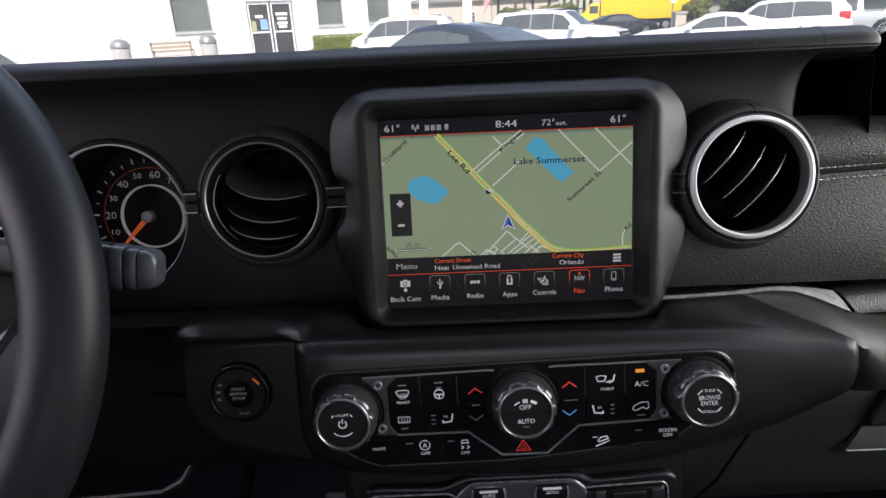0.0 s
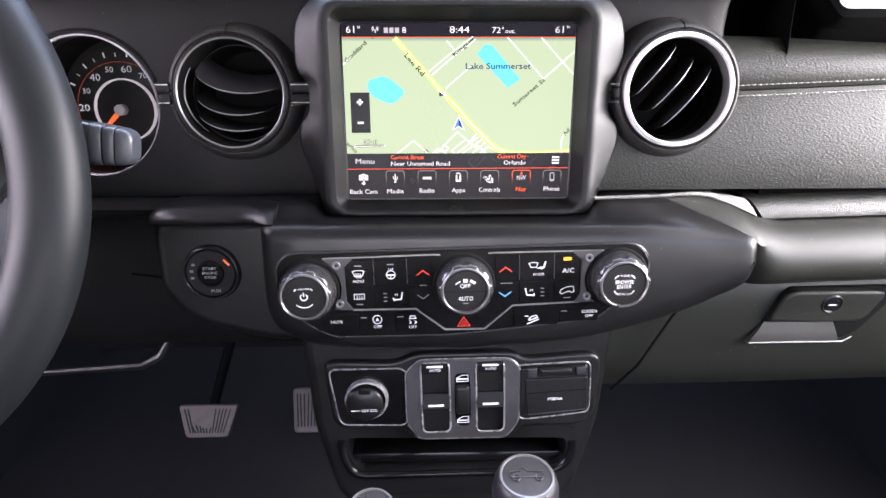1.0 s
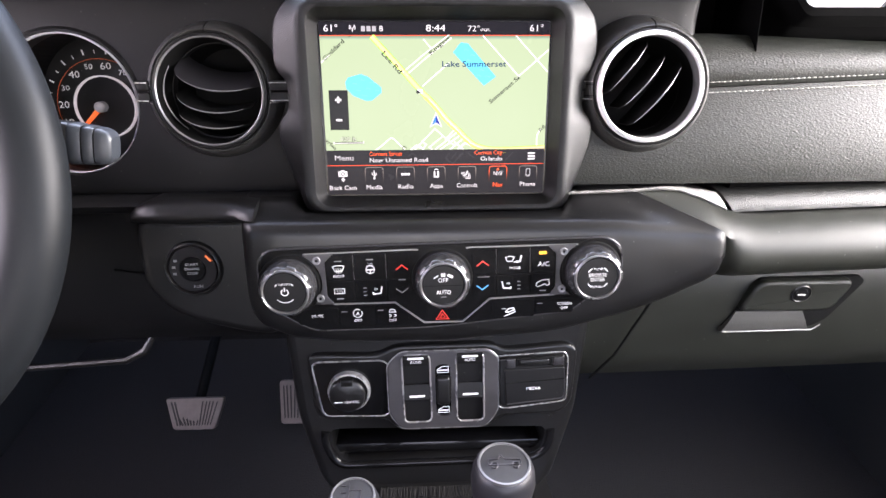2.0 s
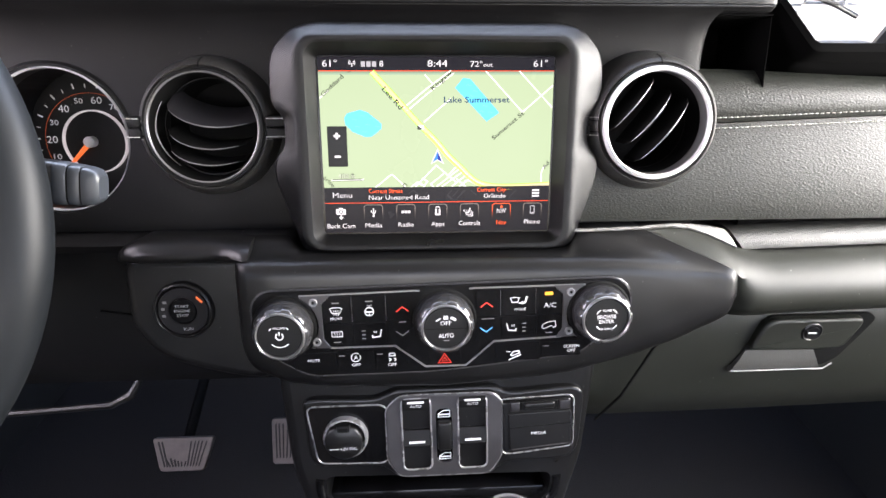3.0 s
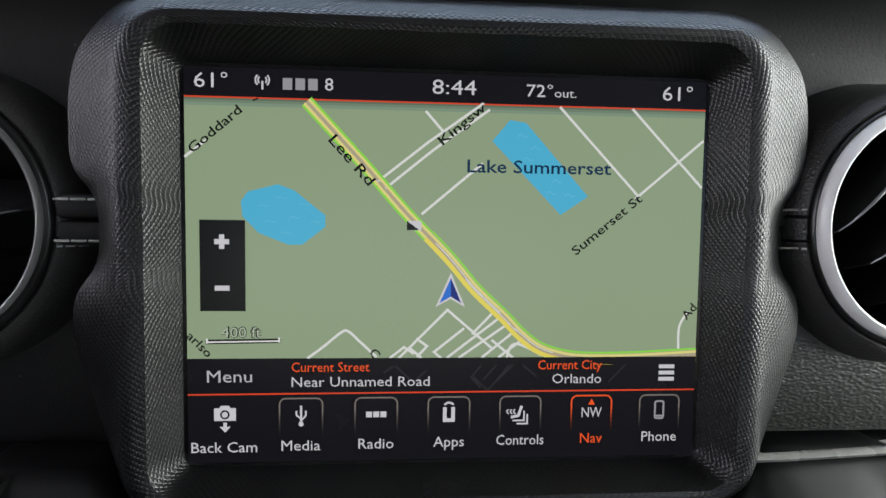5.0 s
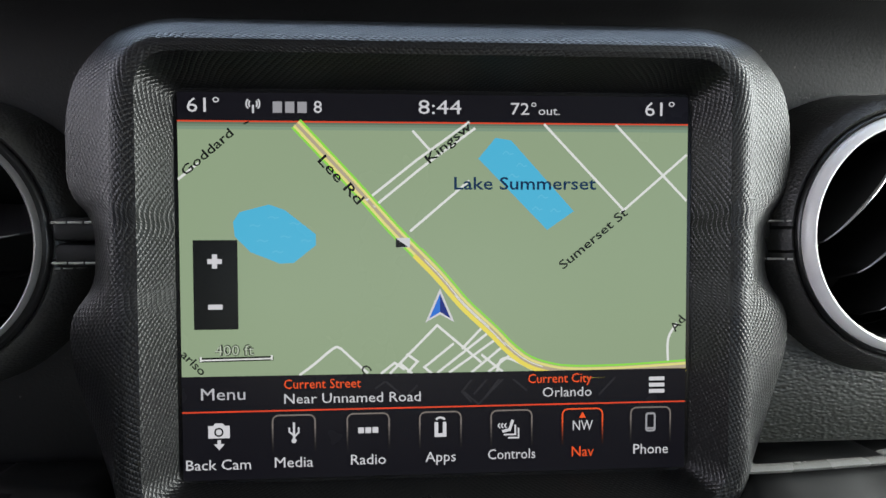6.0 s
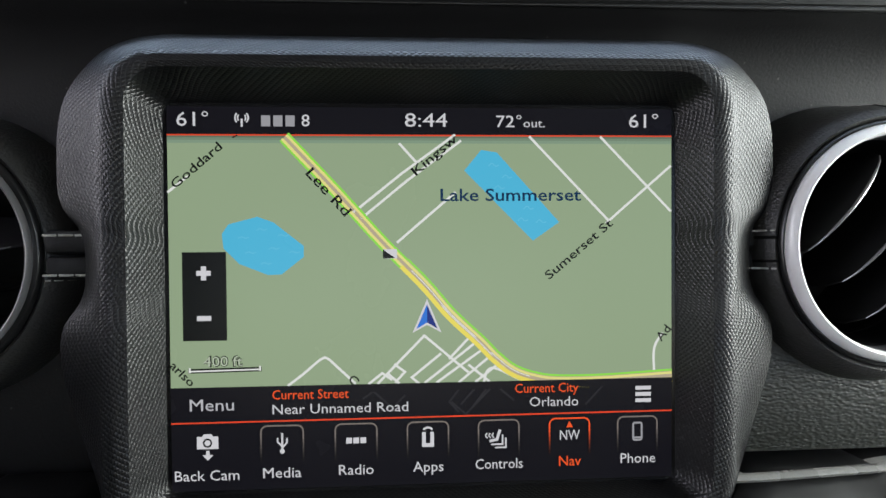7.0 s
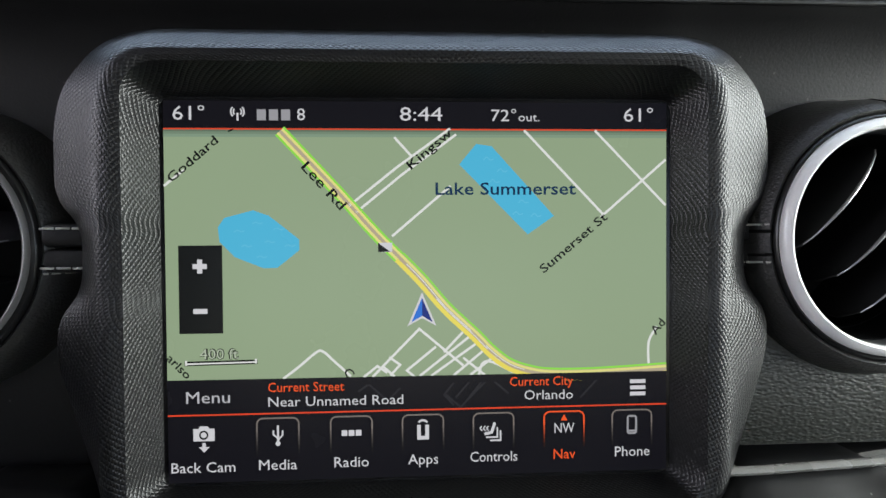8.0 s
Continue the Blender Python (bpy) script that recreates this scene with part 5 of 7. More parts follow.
for x0, z0, x1, z1 in WELLS[:2]:
    cx = (x0 + x1) / 2
    part("switch_well", slab(rounded(x0 * MM, z0 * MM, x1 * MM, z1 * MM, 0.005, 4), -0.0044, -0.001), DARK, switches)
    # gloss along the well's edge, put in as a bright tube
    part("well_rim", tube([(x * MM, -0.0072, z * MM) for x, z in [(p[0] / MM, p[1] / MM) for p in rounded((x0 + 0.5) * MM, (z0 + 0.5) * MM, (x1 - 0.5) * MM, (z1 - 0.5) * MM, 0.005, 4)]], 0.0009, 8, closed=True), EDGE_METAL, switches, "inner rim with edge gloss in its colour")
    for side in ([(-4, 24), (-9.2, 26), (-10.4, 33), (-9.2, 35.2), (-4, 35.6)], [(-4, 5.5), (-6.5, 5.2), (-10.8, -7.5), (-9.8, -9.4), (-4, -13)]):
        rocker = part("window_switch", sweep([[((cx + s) * MM, y * MM, z * MM) for y, z in side] for s in (-11.4, 11.4)]), PLASTIC, switches, "black window rocker with a white dash", smooth=20)
        z, y = (33.4, -10.7) if side[0][1] > 20 else (-4.6, -10.4)
        part("dash_mark", slab(rounded((cx - 7) * MM, (z - 0.8) * MM, (cx + 7) * MM, (z + 0.8) * MM, 0.0006, 2), y * MM, -0.007), WHITE_INK, rocker)
        if z > 0:
            words("AUTO", cx * MM, 28.6 * MM, 9.6 * MM, 2.6 * MM, -0.0102, WHITE_INK, rocker)
part("lock_well", slab(rounded(-7.4 * MM, -28 * MM, 6.0 * MM, 25 * MM, 0.002, 3), -0.0046, -0.001), GLOSS, switches)
part("lock_switch", block(-6.8 * MM, -0.0102, -15 * MM, 5.6 * MM, -0.003, 13 * MM, 0.0028, 4), SATIN, switches, "small black lock rocker", smooth=40)
for z in (18.6, -22.6):
    icon("window_icon", [(-5.5, z - 3), (4.4, z - 3), (4.4, z + 3), (-1.0, z + 3), (-5.5, z)], 1.0, closed=True, owner=switches, y=-0.0049)
    icon("window_icon", [(-5, z - 0.7), (4.4, z - 0.7)], 1.8, owner=switches, y=-0.0049)
socket = part("socket_ring", lathe([(0.0192, 0.002), (0.0191, -0.0046), (0.0184, -0.0060), (0.0170, -0.0062), (0.0162, -0.005), (0.0160, 0.002)], 56, (-85.3 * MM, -0.0045, 2.6 * MM)), EDGE_METAL, switches, "bright worn ring of the power socket", smooth=40)
cap = bmesh.new()
rings = []
for rr, y in ((0.0160, 0.0), (0.0163, -0.0072), (0.0157, -0.0086), (0.0146, -0.0093), (0.0, -0.0096)):
    ring = []
    for i in range(60):
        a = 2 * math.pi * i / 60
        dent = 0.93 if rr and 70 < math.degrees(a) < 110 else (0.975 if i % 10 == 0 else 1.0)
        ring.append(cap.verts.new((-86.6 * MM + rr * dent * math.cos(a), -0.0045 + y, 0.9 * MM + rr * dent * math.sin(a))))
    rings.append(ring)
for p, q in zip(rings, rings[1:]):
    for i in range(60):
        cap.faces.new((p[i], p[(i + 1) % 60], q[(i + 1) % 60], q[i]))
bmesh.ops.remove_doubles(cap, verts=cap.verts, dist=1e-7)
bmesh.ops.recalc_face_normals(cap, faces=cap.faces)
part("socket_cap", cap, SATIN, socket, "black rubber socket cap with a finger tab", smooth=40)
part("cap_tab", block(-91.5 * MM, -0.0150, 11.0 * MM, -80.5 * MM, -0.009, 17.5 * MM, 0.0014, 2), PLASTIC, socket, smooth=40)
part("tab_slot", block(-89.5 * MM, -0.0153, 12.4 * MM, -82.5 * MM, -0.0149, 15.6 * MM), DARK, socket)
words("12V DC", -82.5 * MM, -5.6 * MM, 13 * MM, 2.7 * MM, -0.01435, WHITE_INK, socket)
icon("plug_mark", [(-98.5, -4.3), (-91, -4.3)], 1.0, owner=socket, y=-0.01435)
port = part("media_cover", slab(smooth_outline(mm([(50, 27.6), (109.5, 29), (110.8, -15.5), (54.5, -20.5), (50, -18)])[::-1], 0.003, 3)[::-1], -0.0078, -0.003, 0.0014, 3), SATIN, switches, "hinged black port cover", smooth=40)
part("hinge_slot", block(65 * MM, -0.0084, 19.5 * MM, 98 * MM, -0.006, 28 * MM, 0.001), DARK, port)
part("hinge", block(68 * MM, -0.0096, 20.8 * MM, 95 * MM, -0.006, 26.8 * MM, 0.0016, 3), SATIN, port, smooth=40)
for x0, x1 in ((56, 64.5), (98.5, 108)):
    part("hinge_end", block(x0 * MM, -0.0094, 19.2 * MM, x1 * MM, -0.006, 28 * MM, 0.0012, 3), LEVER_BLACK, port, smooth=40)
# lighter line along the lid's lower and right edges
part("lid_edge", tube([(57.5 * MM, -0.0090, -17.6 * MM), (107.5 * MM, -0.0090, -13.9 * MM), (109.3 * MM, -0.0090, -11 * MM), (109.0 * MM, -0.0090, 16 * MM)], 0.0007, 6), DARK_METAL, port, "lighter lid edge")
part("lid", slab(smooth_outline(mm([(54, 17.3), (109, 18.2), (109.5, -13.8), (56, -18)])[::-1], 0.002, 3)[::-1], -0.0092, -0.006, 0.0010, 3), SATIN, port, "flat lid", smooth=40)
part("groove", tube([(55.5 * MM, -0.00925, 3.6 * MM), (108.8 * MM, -0.00925, 6.2 * MM)], 0.0004, 5), DARK, port)
words("MEDIA", 81 * MM, -3.6 * MM, 13 * MM, 2.9 * MM, -0.0095, WHITE_INK, port)

# ---- levers ----


def lever(at, r, tall, label, emblem):
    top = thing("gear_lever", label, "gear lever", at, Matrix.Rotation(radians(12), 4, "X"))
    grip = part("grip", lathe([(r * 0.45, -tall), (r * 0.60, -tall * 0.8), (r * 0.95, -tall * 0.45), (r * 1.02, -tall * 0.22), (r * 0.98, -0.008), (r * 0.90, -0.002), (r * 0.80, 0.0)], 48, axis="Z"), LEVER_BLACK, top, "rounded black grip", smooth=50)
    part("ring", lathe([(r * 0.84, -0.001), (r * 0.82, 0.0012), (r * 0.76, 0.0014), (r * 0.74, 0.0)], 48, axis="Z"), GUNMETAL, top, "silver ring", smooth=50)
    part("badge", lathe([(r * 0.75, -0.002), (r * 0.75, 0.0003), (0.0, 0.0016)], 40, axis="Z"), BADGE, top, "brushed grey badge", smooth=50)
    marks = bmesh.new()
    for pts in emblem:
        tube([(x * r, z * r, 0.0018) for x, z in pts], 0.0005, 5, bm=marks)
    part("emblem", marks, DARK_METAL, top, "raised outline emblem")
    part("rod", lathe([(0.007, -tall - 0.12), (0.007, -tall + 0.01)], 16, axis="Z"), SATIN, top, smooth=50)


lever((0.0475, -0.085, -0.3095), 0.0245, 0.075, "black automatic gear lever with a silver-ringed badge",
      [[(-0.5, -0.1), (-0.5, 0.1), (-0.2, 0.12), (-0.1, 0.28), (0.02, 0.12), (0.5, 0.1), (0.52, -0.1), (-0.5, -0.1)], [(0.35 + 0.12 * math.cos(q), -0.12 + 0.12 * math.sin(q)) for q in (0, 1, 2, 3, 4, 5, 6.28)], [(-0.32 + 0.12 * math.cos(q), -0.12 + 0.12 * math.sin(q)) for q in (0, 1, 2, 3, 4, 5, 6.28)]])
lever((-0.066, -0.100, -0.3225), 0.0200, 0.06, "short black transfer lever with a silver shift diagram",
      [[(-0.15, 0.5), (-0.15, -0.5)], [(-0.15, 0.2), (0.3, 0.2), (0.3, -0.4)], [(-0.45, 0.4), (-0.28, 0.4)], [(-0.45, 0.1), (-0.28, 0.1)]])
floor_console = thing("floor_console", "black floor console with a bristle-edged lever slot", "centre console")
part("console_body", sweep([[(x, y, z) for x, z in ((-0.115 - w, -0.62), (-0.105 - w, -0.425 - d), (-0.085, -0.405 - d), (0.090, -0.405 - d), (0.110 + w, -0.425 - d), (0.120 + w, -0.62))] for y, w, d in ((0.10, 0.0, 0.0), (0.0, 0.004, 0.002), (-0.15, 0.01, 0.0), (-0.45, 0.01, 0.0))]), SATIN, floor_console, "satin black console body", smooth=30)
bristles = bmesh.new()
for i in range(120):
    x = -0.055 + 0.11 * i / 120 + random.uniform(-0.0006, 0.0006)
    tube([(x, 0.008, -0.4045), (x + random.uniform(-0.002, 0.002), -0.012 - random.uniform(0, 0.006), -0.3985)], 0.0006, 4, bm=bristles)
part("bristles", bristles, RUBBER, floor_console, "dark bristle strip")

# ---- glove box ----
glove = thing("glove_box", "black glove box with a pull handle and key lock", "glove box", (0.3445, 0.0475, -0.2285), Matrix.Rotation(radians(0.5), 4, "Y") @ Matrix.Rotation(radians(14), 4, "X"))
# flat plate; the recess's shade is put into its dark colour
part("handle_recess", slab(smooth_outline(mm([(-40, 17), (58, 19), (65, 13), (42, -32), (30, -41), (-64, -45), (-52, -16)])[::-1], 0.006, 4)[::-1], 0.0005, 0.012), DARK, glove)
part("handle", slab(smooth_outline(mm([(-44, 12), (-36, 17), (46, 18), (49, 13), (47, 6), (40, -12), (34, -16.5), (6, -18), (-50, -17), (-52, -13)])[::-1], 0.005, 4)[::-1], -0.0065, 0.003, 0.0035, 4), PAD, glove, "pull handle", smooth=50)
part("lock", lathe([(0.0098, 0.002), (0.0098, -0.0006), (0.0088, -0.0012), (0.0080, -0.0004), (0.0062, -0.0004), (0.0056, -0.0014), (0.0, -0.0016)], 32, (0.001, -0.0066, 0.004)), SATIN, glove, "round key lock", smooth=40)
part("keyhole", block(-0.0035, -0.0088, 0.0030, 0.0045, -0.0076, 0.0046, 0.0006), SILVER, glove, "bright key slot cover")
lip = [(0.010, -20.0), (-0.0005, -21.0), (-0.0030, -30), (-0.0045, -40), (-0.0035, -43.5), (0.010, -44)]
part("lower_lip", sweep([[(x + (44 + z) * (0.52 if x < 0 else -0.5) * MM if abs(x) > 0.0 else 0, y, z * MM) for y, z in lip] for x in (-0.064, -0.02, 0.026)]), LIP_GREY, glove, "sloping grained lip below the handle", smooth=40)
# highlight along the lip, put in as a pale tube
part("lip_edge", tube([(-0.062, -0.0042, -0.0430), (0.028, -0.0042, -0.0415), (0.037, -0.002, -0.037)], 0.0008, 6), GLINT_GREY, glove, "lip edge with a highlight in its colour")
joint = thing("lid_joint", "dark joints between the lower panels", "panel joint", kind="structure")
part("joint", tube([(0.203, 0.0335, -0.222), (0.1985, 0.042, -0.240), (0.178, 0.058, -0.296), (0.16, 0.074, -0.330)], 0.0013, 6), DARK, joint)

# ---- steering wheel and stalk ----
wheel = thing("steering_wheel", "grey-black leather steering wheel rim with a glossy spoke", "steering wheel", (-0.423, -0.105, -0.090), Matrix.Rotation(radians(-12), 4, "X"))
RIM = 0.178
WHEEL_LEATHER = material("worn grey-black wheel leather", (0.0085, 0.0098, 0.0112), rough=0.46, spec=0.26, relief=0.00003, grain_size=0.0008, spot=0.25, spot_size=0.05)
turns = [2 * math.pi * i / 96 for i in range(96)]
part("rim", sweep_ring(turns, RIM, [(0.0215 * math.cos(2 * math.pi * k / 20), 0.0185 * math.sin(2 * math.pi * k / 20)) for k in range(20)]), WHEEL_LEATHER, wheel, "smooth leather rim", smooth=60)
for s in (1, -1):
    shape = smooth_outline([(s * 0.172, 0.020), (s * 0.150, -0.004), (s * 0.118, -0.014), (s * 0.06, -0.016), (s * 0.06, -0.075), (s * 0.110, -0.082), (s * 0.150, -0.078), (s * 0.166, -0.060)], 0.010, 4)
    part("spoke", slab(shape, -0.010, 0.012, 0.006, 3), SATIN, wheel, "broad black spoke", smooth=40)
    part("spoke_trim", tube([(x, -0.011, z) for x, z in smooth_outline([(s * 0.142, -0.022), (s * 0.100, -0.024), (s * 0.100, -0.070), (s * 0.138, -0.070), (s * 0.146, -0.050)], 0.010, 4)], 0.0032, 8, closed=True), GUNMETAL, wheel, "bright trim round the spoke keys", smooth=50)
    part("spoke_keys", slab(smooth_outline([(s * 0.139, -0.026), (s * 0.104, -0.028), (s * 0.104, -0.066), (s * 0.135, -0.066)], 0.008, 3), -0.0125, -0.008, 0.001, 2), GLOSS, wheel, "glossy spoke keys", smooth=40)
part("hub", lathe([(0.085, 0.03), (0.085, -0.01), (0.07, -0.022), (0.0, -0.028)], 48), PLASTIC, wheel, "round black hub", smooth=50)
stalk = thing("wiper_stalk", "black wiper stalk with a grey banded end", "stalk", (-0.2105, -0.078, -0.069), Matrix.Rotation(radians(7), 4, "Y"))


def bar(stations, depth=0.0085):
    """A rounded bar through stations of (x, half height, scale)."""
    rows = []
    for x, h, s in stations:
        ring = []
        for k in range(24):
            q = 2 * math.pi * k / 24
            c, d = math.cos(q), math.sin(q)
            ring.append((x, s * depth * math.copysign(abs(c) ** 0.45, c), s * h * math.copysign(abs(d) ** 0.45, d)))
        rows.append(ring)
    return sweep(rows)


STALK_GREY = material("grey-blue soft plastic", (0.034, 0.038, 0.044), rough=0.36, spot=0.15, spot_size=0.01)
part("end_cap", bar([(-0.0036, 0.0118, 0.98), (-0.001, 0.0116, 0.99), (0.0026, 0.0110, 0.95), (0.0046, 0.0102, 0.86), (0.0056, 0.0094, 0.70)]), STALK_GREY, stalk, "grey end cap", smooth=50)
part("joint", bar([(-0.0046, 0.0116, 0.95), (-0.0034, 0.0116, 0.95)]), DARK, stalk, smooth=50)
part("band", bar([(-0.0112, 0.0122, 0.97), (-0.0108, 0.0122, 1.0), (-0.0050, 0.0119, 1.0), (-0.0046, 0.0119, 0.97)]), STALK_GREY, stalk, "grey twist band", smooth=50)
part("joint", bar([(-0.0122, 0.0119, 0.95), (-0.0110, 0.0119, 0.95)]), DARK, stalk, smooth=50)
part("collar", bar([(-0.0200, 0.0130, 0.97), (-0.0192, 0.0130, 1.0), (-0.0128, 0.0125, 1.0), (-0.0122, 0.0125, 0.97)]), STALK_GREY, stalk, "grey ribbed collar", smooth=50)
part("arm", bar([(-0.105, 0.0110, 0.8), (-0.06, 0.0124, 0.9), (-0.040, 0.0130, 1.0), (-0.0212, 0.0130, 1.0), (-0.0202, 0.0129, 0.96)]), SATIN, stalk, "black arm", smooth=50)
words("MIST", -0.0330, -0.0020, 0.008, 0.0022, -0.0090, WHITE_INK, stalk)
part("print", ribbon([(-0.0310, -0.0062), (-0.0295, -0.0072)], 0.0016, -0.0091), WHITE_INK, stalk)
column = thing("steering_column", "black steering column shroud", "steering column", (-0.40, -0.02, -0.105), Matrix.Rotation(radians(-12), 4, "X"))
part("shroud", lathe([(0.050, -0.055), (0.058, -0.045), (0.062, 0.10)], 40), PLASTIC, column, smooth=50)

display = thing("instrument_display", "small instrument display with grey bars and a red mark", "display", (-0.385, 0.020, -0.055))
part("housing", block(-0.03, 0.0, -0.045, 0.030, 0.01, 0.045, 0.004), GLOSS, display, "dark glass housing", smooth=40)
for k in range(5):
    part("bar", flat([(0.012, 0.02 - 0.008 * k), (0.012 + 0.008 - 0.001 * k, 0.02 - 0.008 * k), (0.020 - 0.001 * k, 0.018 - 0.008 * k), (0.012, 0.018 - 0.008 * k)], -0.0006), WHITE_INK, display)
part("red_mark", flat([(0.010, 0.026), (0.020, 0.026), (0.020, 0.036), (0.010, 0.036)], -0.0006), RED_INK, display)

# ---- pedals ----


def pedal(x0, x1, z0, z1, y, label, taper, worn=None):
    p = thing("pedal", label, "pedal", ((x0 + x1) / 2, y, (z0 + z1) / 2), Matrix.Rotation(radians(-24), 4, "X"))
    w, h = (x1 - x0) / 2, (z1 - z0) / 2
    part("pad", slab(smooth_outline([(-w, h), (w, h), (w - taper, -h), (-w + taper, -h)][::-1], 0.006, 3)[::-1], -0.004, 0.006, 0.002, 2), PEDAL, p, "metal pad", smooth=40)
    n = max(5, int(w / 0.0034))
    for i in range(n):
        share = -0.84 + 1.68 * (i + 0.5) / n
        reach = 0.78 if worn is None or abs(share - worn) > 0.42 else -0.30 - 0.12 * math.cos(7 * share)
        lean = 0.0009 * math.sin(5 * i)
        top, foot = w * share, (w - taper) * share
        part("tread", slab([(foot - 0.0009, -h * 0.74), (foot + 0.0010, -h * 0.70), (top + lean + 0.0008, h * reach), (top + lean - 0.0010, h * (reach - 0.05))], -0.0050, -0.003), RUBBER, p)
    part("arm", tube([(0, 0.006, 0), (0.004, 0.06, 0.10), (0.004, 0.16, 0.24), (0.004, 0.42, 0.30)], 0.008, 8), DARK, p, smooth=50)


pedal(-0.415, -0.323, -0.559, -0.510, 0.35, "wide worn metal brake pedal with rubber treads", 0.014, -0.22)
pedal(-0.240, -0.185, -0.558, -0.490, 0.36, "narrow metal accelerator pedal with rubber treads", 0.004)

# ---- cabin shell ----


def shell(name, bm, mat, label, category):
    return part(name, bm, mat, None, label), tagged(bpy.data.objects[name], label, category, kind="structure")


HEADLINER = material("dark grey headliner", (0.12, 0.118, 0.115), rough=0.9, relief=0.0006, grain_size=0.002)
shell("floor", block(-0.82, -2.1, 0.60, 0.82, 0.80, 0.66), CARPET, "dark charcoal carpet in the footwells", "floor")
shell("wall_north", block(-0.82, 0.62, 0.66, 0.82, 0.66, 1.36), CARPET, "dark firewall lined with carpet", "wall")
shell("wall_east", block(0.76, -2.1, 0.66, 0.82, 0.66, 1.24), DOOR, "black door lining", "wall")
# unseen upper block added behind y -0.85 to keep sun patches out
shell("wall_west", block(-0.82, -2.1, 1.244, -0.76, -0.85, 1.84, bm=block(-0.82, -2.1, 0.66, -0.76, 0.66, 1.24)), DOOR, "black door lining", "wall")
shell("wall_south", block(-0.82, -2.16, 0.66, 0.82, -2.1, 1.32), PLASTIC, "black tail lining", "wall")
shell("ceiling", block(-0.74, -2.1, 1.84, 0.74, 0.10, 1.88), HEADLINER, "dark grey headliner", "ceiling")
for side in (-1, 1):
    bm = bmesh.new()
    tube([(side * 0.76, 0.60, 1.24), (side * 0.71, 0.12, 1.85)], 0.028, 10, bm=bm)
    tube([(side * 0.78, -0.55, 1.22), (side * 0.73, -0.62, 1.85)], 0.045, 10, bm=bm)
    tube([(side * 0.78, -2.05, 1.22), (side * 0.73, -2.05, 1.85)], 0.06, 10, bm=bm)
    tagged(part("trim", bm, PLASTIC, None), "black roof pillars", "pillar", kind="structure")

def screen_glass():
    """Clear glass with a faint gloss and a thin scattering film, added to veil the view with haze."""
    m = bpy.data.materials.new("hazy windscreen glass")
    m.use_nodes = True
    n, l = m.node_tree.nodes, m.node_tree.links
    clear, gloss, film = n.new("ShaderNodeBsdfTransparent"), n.new("ShaderNodeBsdfGlossy"), n.new("ShaderNodeBsdfTranslucent")
    clear.inputs["Color"].default_value, gloss.inputs["Roughness"].default_value = (0.97, 0.99, 0.98, 1), 0.03
    film.inputs["Color"].default_value = (0.95, 0.91, 0.82, 1)
    haze_noise, span = n.new("ShaderNodeTexNoise"), n.new("ShaderNodeMapRange")
    haze_noise.inputs["Scale"].default_value, haze_noise.inputs["Detail"].default_value = 7, 5
    span.inputs[3].default_value, span.inputs[4].default_value = 0.045, 0.11
    l.new(haze_noise.outputs["Fac"], span.inputs[0])
    one, two = n.new("ShaderNodeMixShader"), n.new("ShaderNodeMixShader")
    one.inputs[0].default_value = 0.035
    l.new(clear.outputs[0], one.inputs[1]), l.new(gloss.outputs[0], one.inputs[2])
    l.new(span.outputs[0], two.inputs[0])
    l.new(one.outputs[0], two.inputs[1]), l.new(film.outputs[0], two.inputs[2])
    l.new(two.outputs[0], n["Material Output"].inputs["Surface"])
    return m


screen_pane = sweep([[(x, y, z) for y, z in ((0.612, 1.225), (0.617, 1.230), (0.127, 1.852), (0.122, 1.847))] for x in (-0.705, 0.705)])
pane = part("window_1", screen_pane, screen_glass(), None)
tagged(pane, "clear windscreen glass with an added haze film", "windscreen", kind="structure")
pane.visible_shadow = False
wiper = thing("wiper", "black windscreen wiper tip resting low on the glass", "wiper", (0.53, 0.42, 0.115))
part("blade", tube([(-0.075, 0.0, 0.0035), (-0.03, 0.0, 0.0065), (0.010, 0.0, 0.0065), (0.042, 0.0, 0.0030), (0.065, 0.0, -0.0030)], [0.0010, 0.0022, 0.0028, 0.0030, 0.0022], 8), RUBBER, wiper, "tapered black blade", smooth=50)
part("arm", tube([(0.042, 0.002, 0.0030), (0.065, 0.004, -0.0040), (0.10, 0.008, -0.018)], 0.0035, 8), SATIN, wiper, "thin black arm", smooth=50)

# ---- outside: ground and setting ----
GROUND = material("pale worn asphalt", (0.22, 0.21, 0.195), rough=0.9, relief=0.004, grain_size=0.02, spot=0.18, spot_size=2.5)
tagged(part("ground", block(-900, -900, -0.3, 900, 900, 0.0), GROUND, None), "pale worn asphalt car park reaching far off", "ground", kind="structure")
ROAD = material("grey road asphalt", (0.16, 0.155, 0.15), rough=0.9, relief=0.004, grain_size=0.02, spot=0.2, spot_size=3.0)
tagged(part("road", block(-12, 36, 0.004, 120, 55, 0.008), ROAD, None), "grey street beyond the car park", "road", kind="structure")
GRASS = material("mown grass", (0.10, 0.15, 0.035), rough=0.95, relief=0.03, grain_size=0.05, spot=0.35, spot_size=0.6)
tagged(part("lawn", block(17, 29.5, 0.0, 90, 35.5, 0.12, 0.03), GRASS, None), "strip of mown green grass beside the street", "grass", kind="structure")
WALL = material("white painted render", (0.82, 0.81, 0.79), rough=0.8, relief=0.002, grain_size=0.01, spot=0.05, spot_size=1.0)
CONCRETE = material("pale concrete", (0.5, 0.48, 0.45), rough=0.85, relief=0.002, grain_size=0.015, spot=0.12, spot_size=0.5)
GLASS_DARK = material("tinted glass", (0.085, 0.095, 0.092), rough=0.06, spec=0.6, spot=0.35, spot_size=0.5)
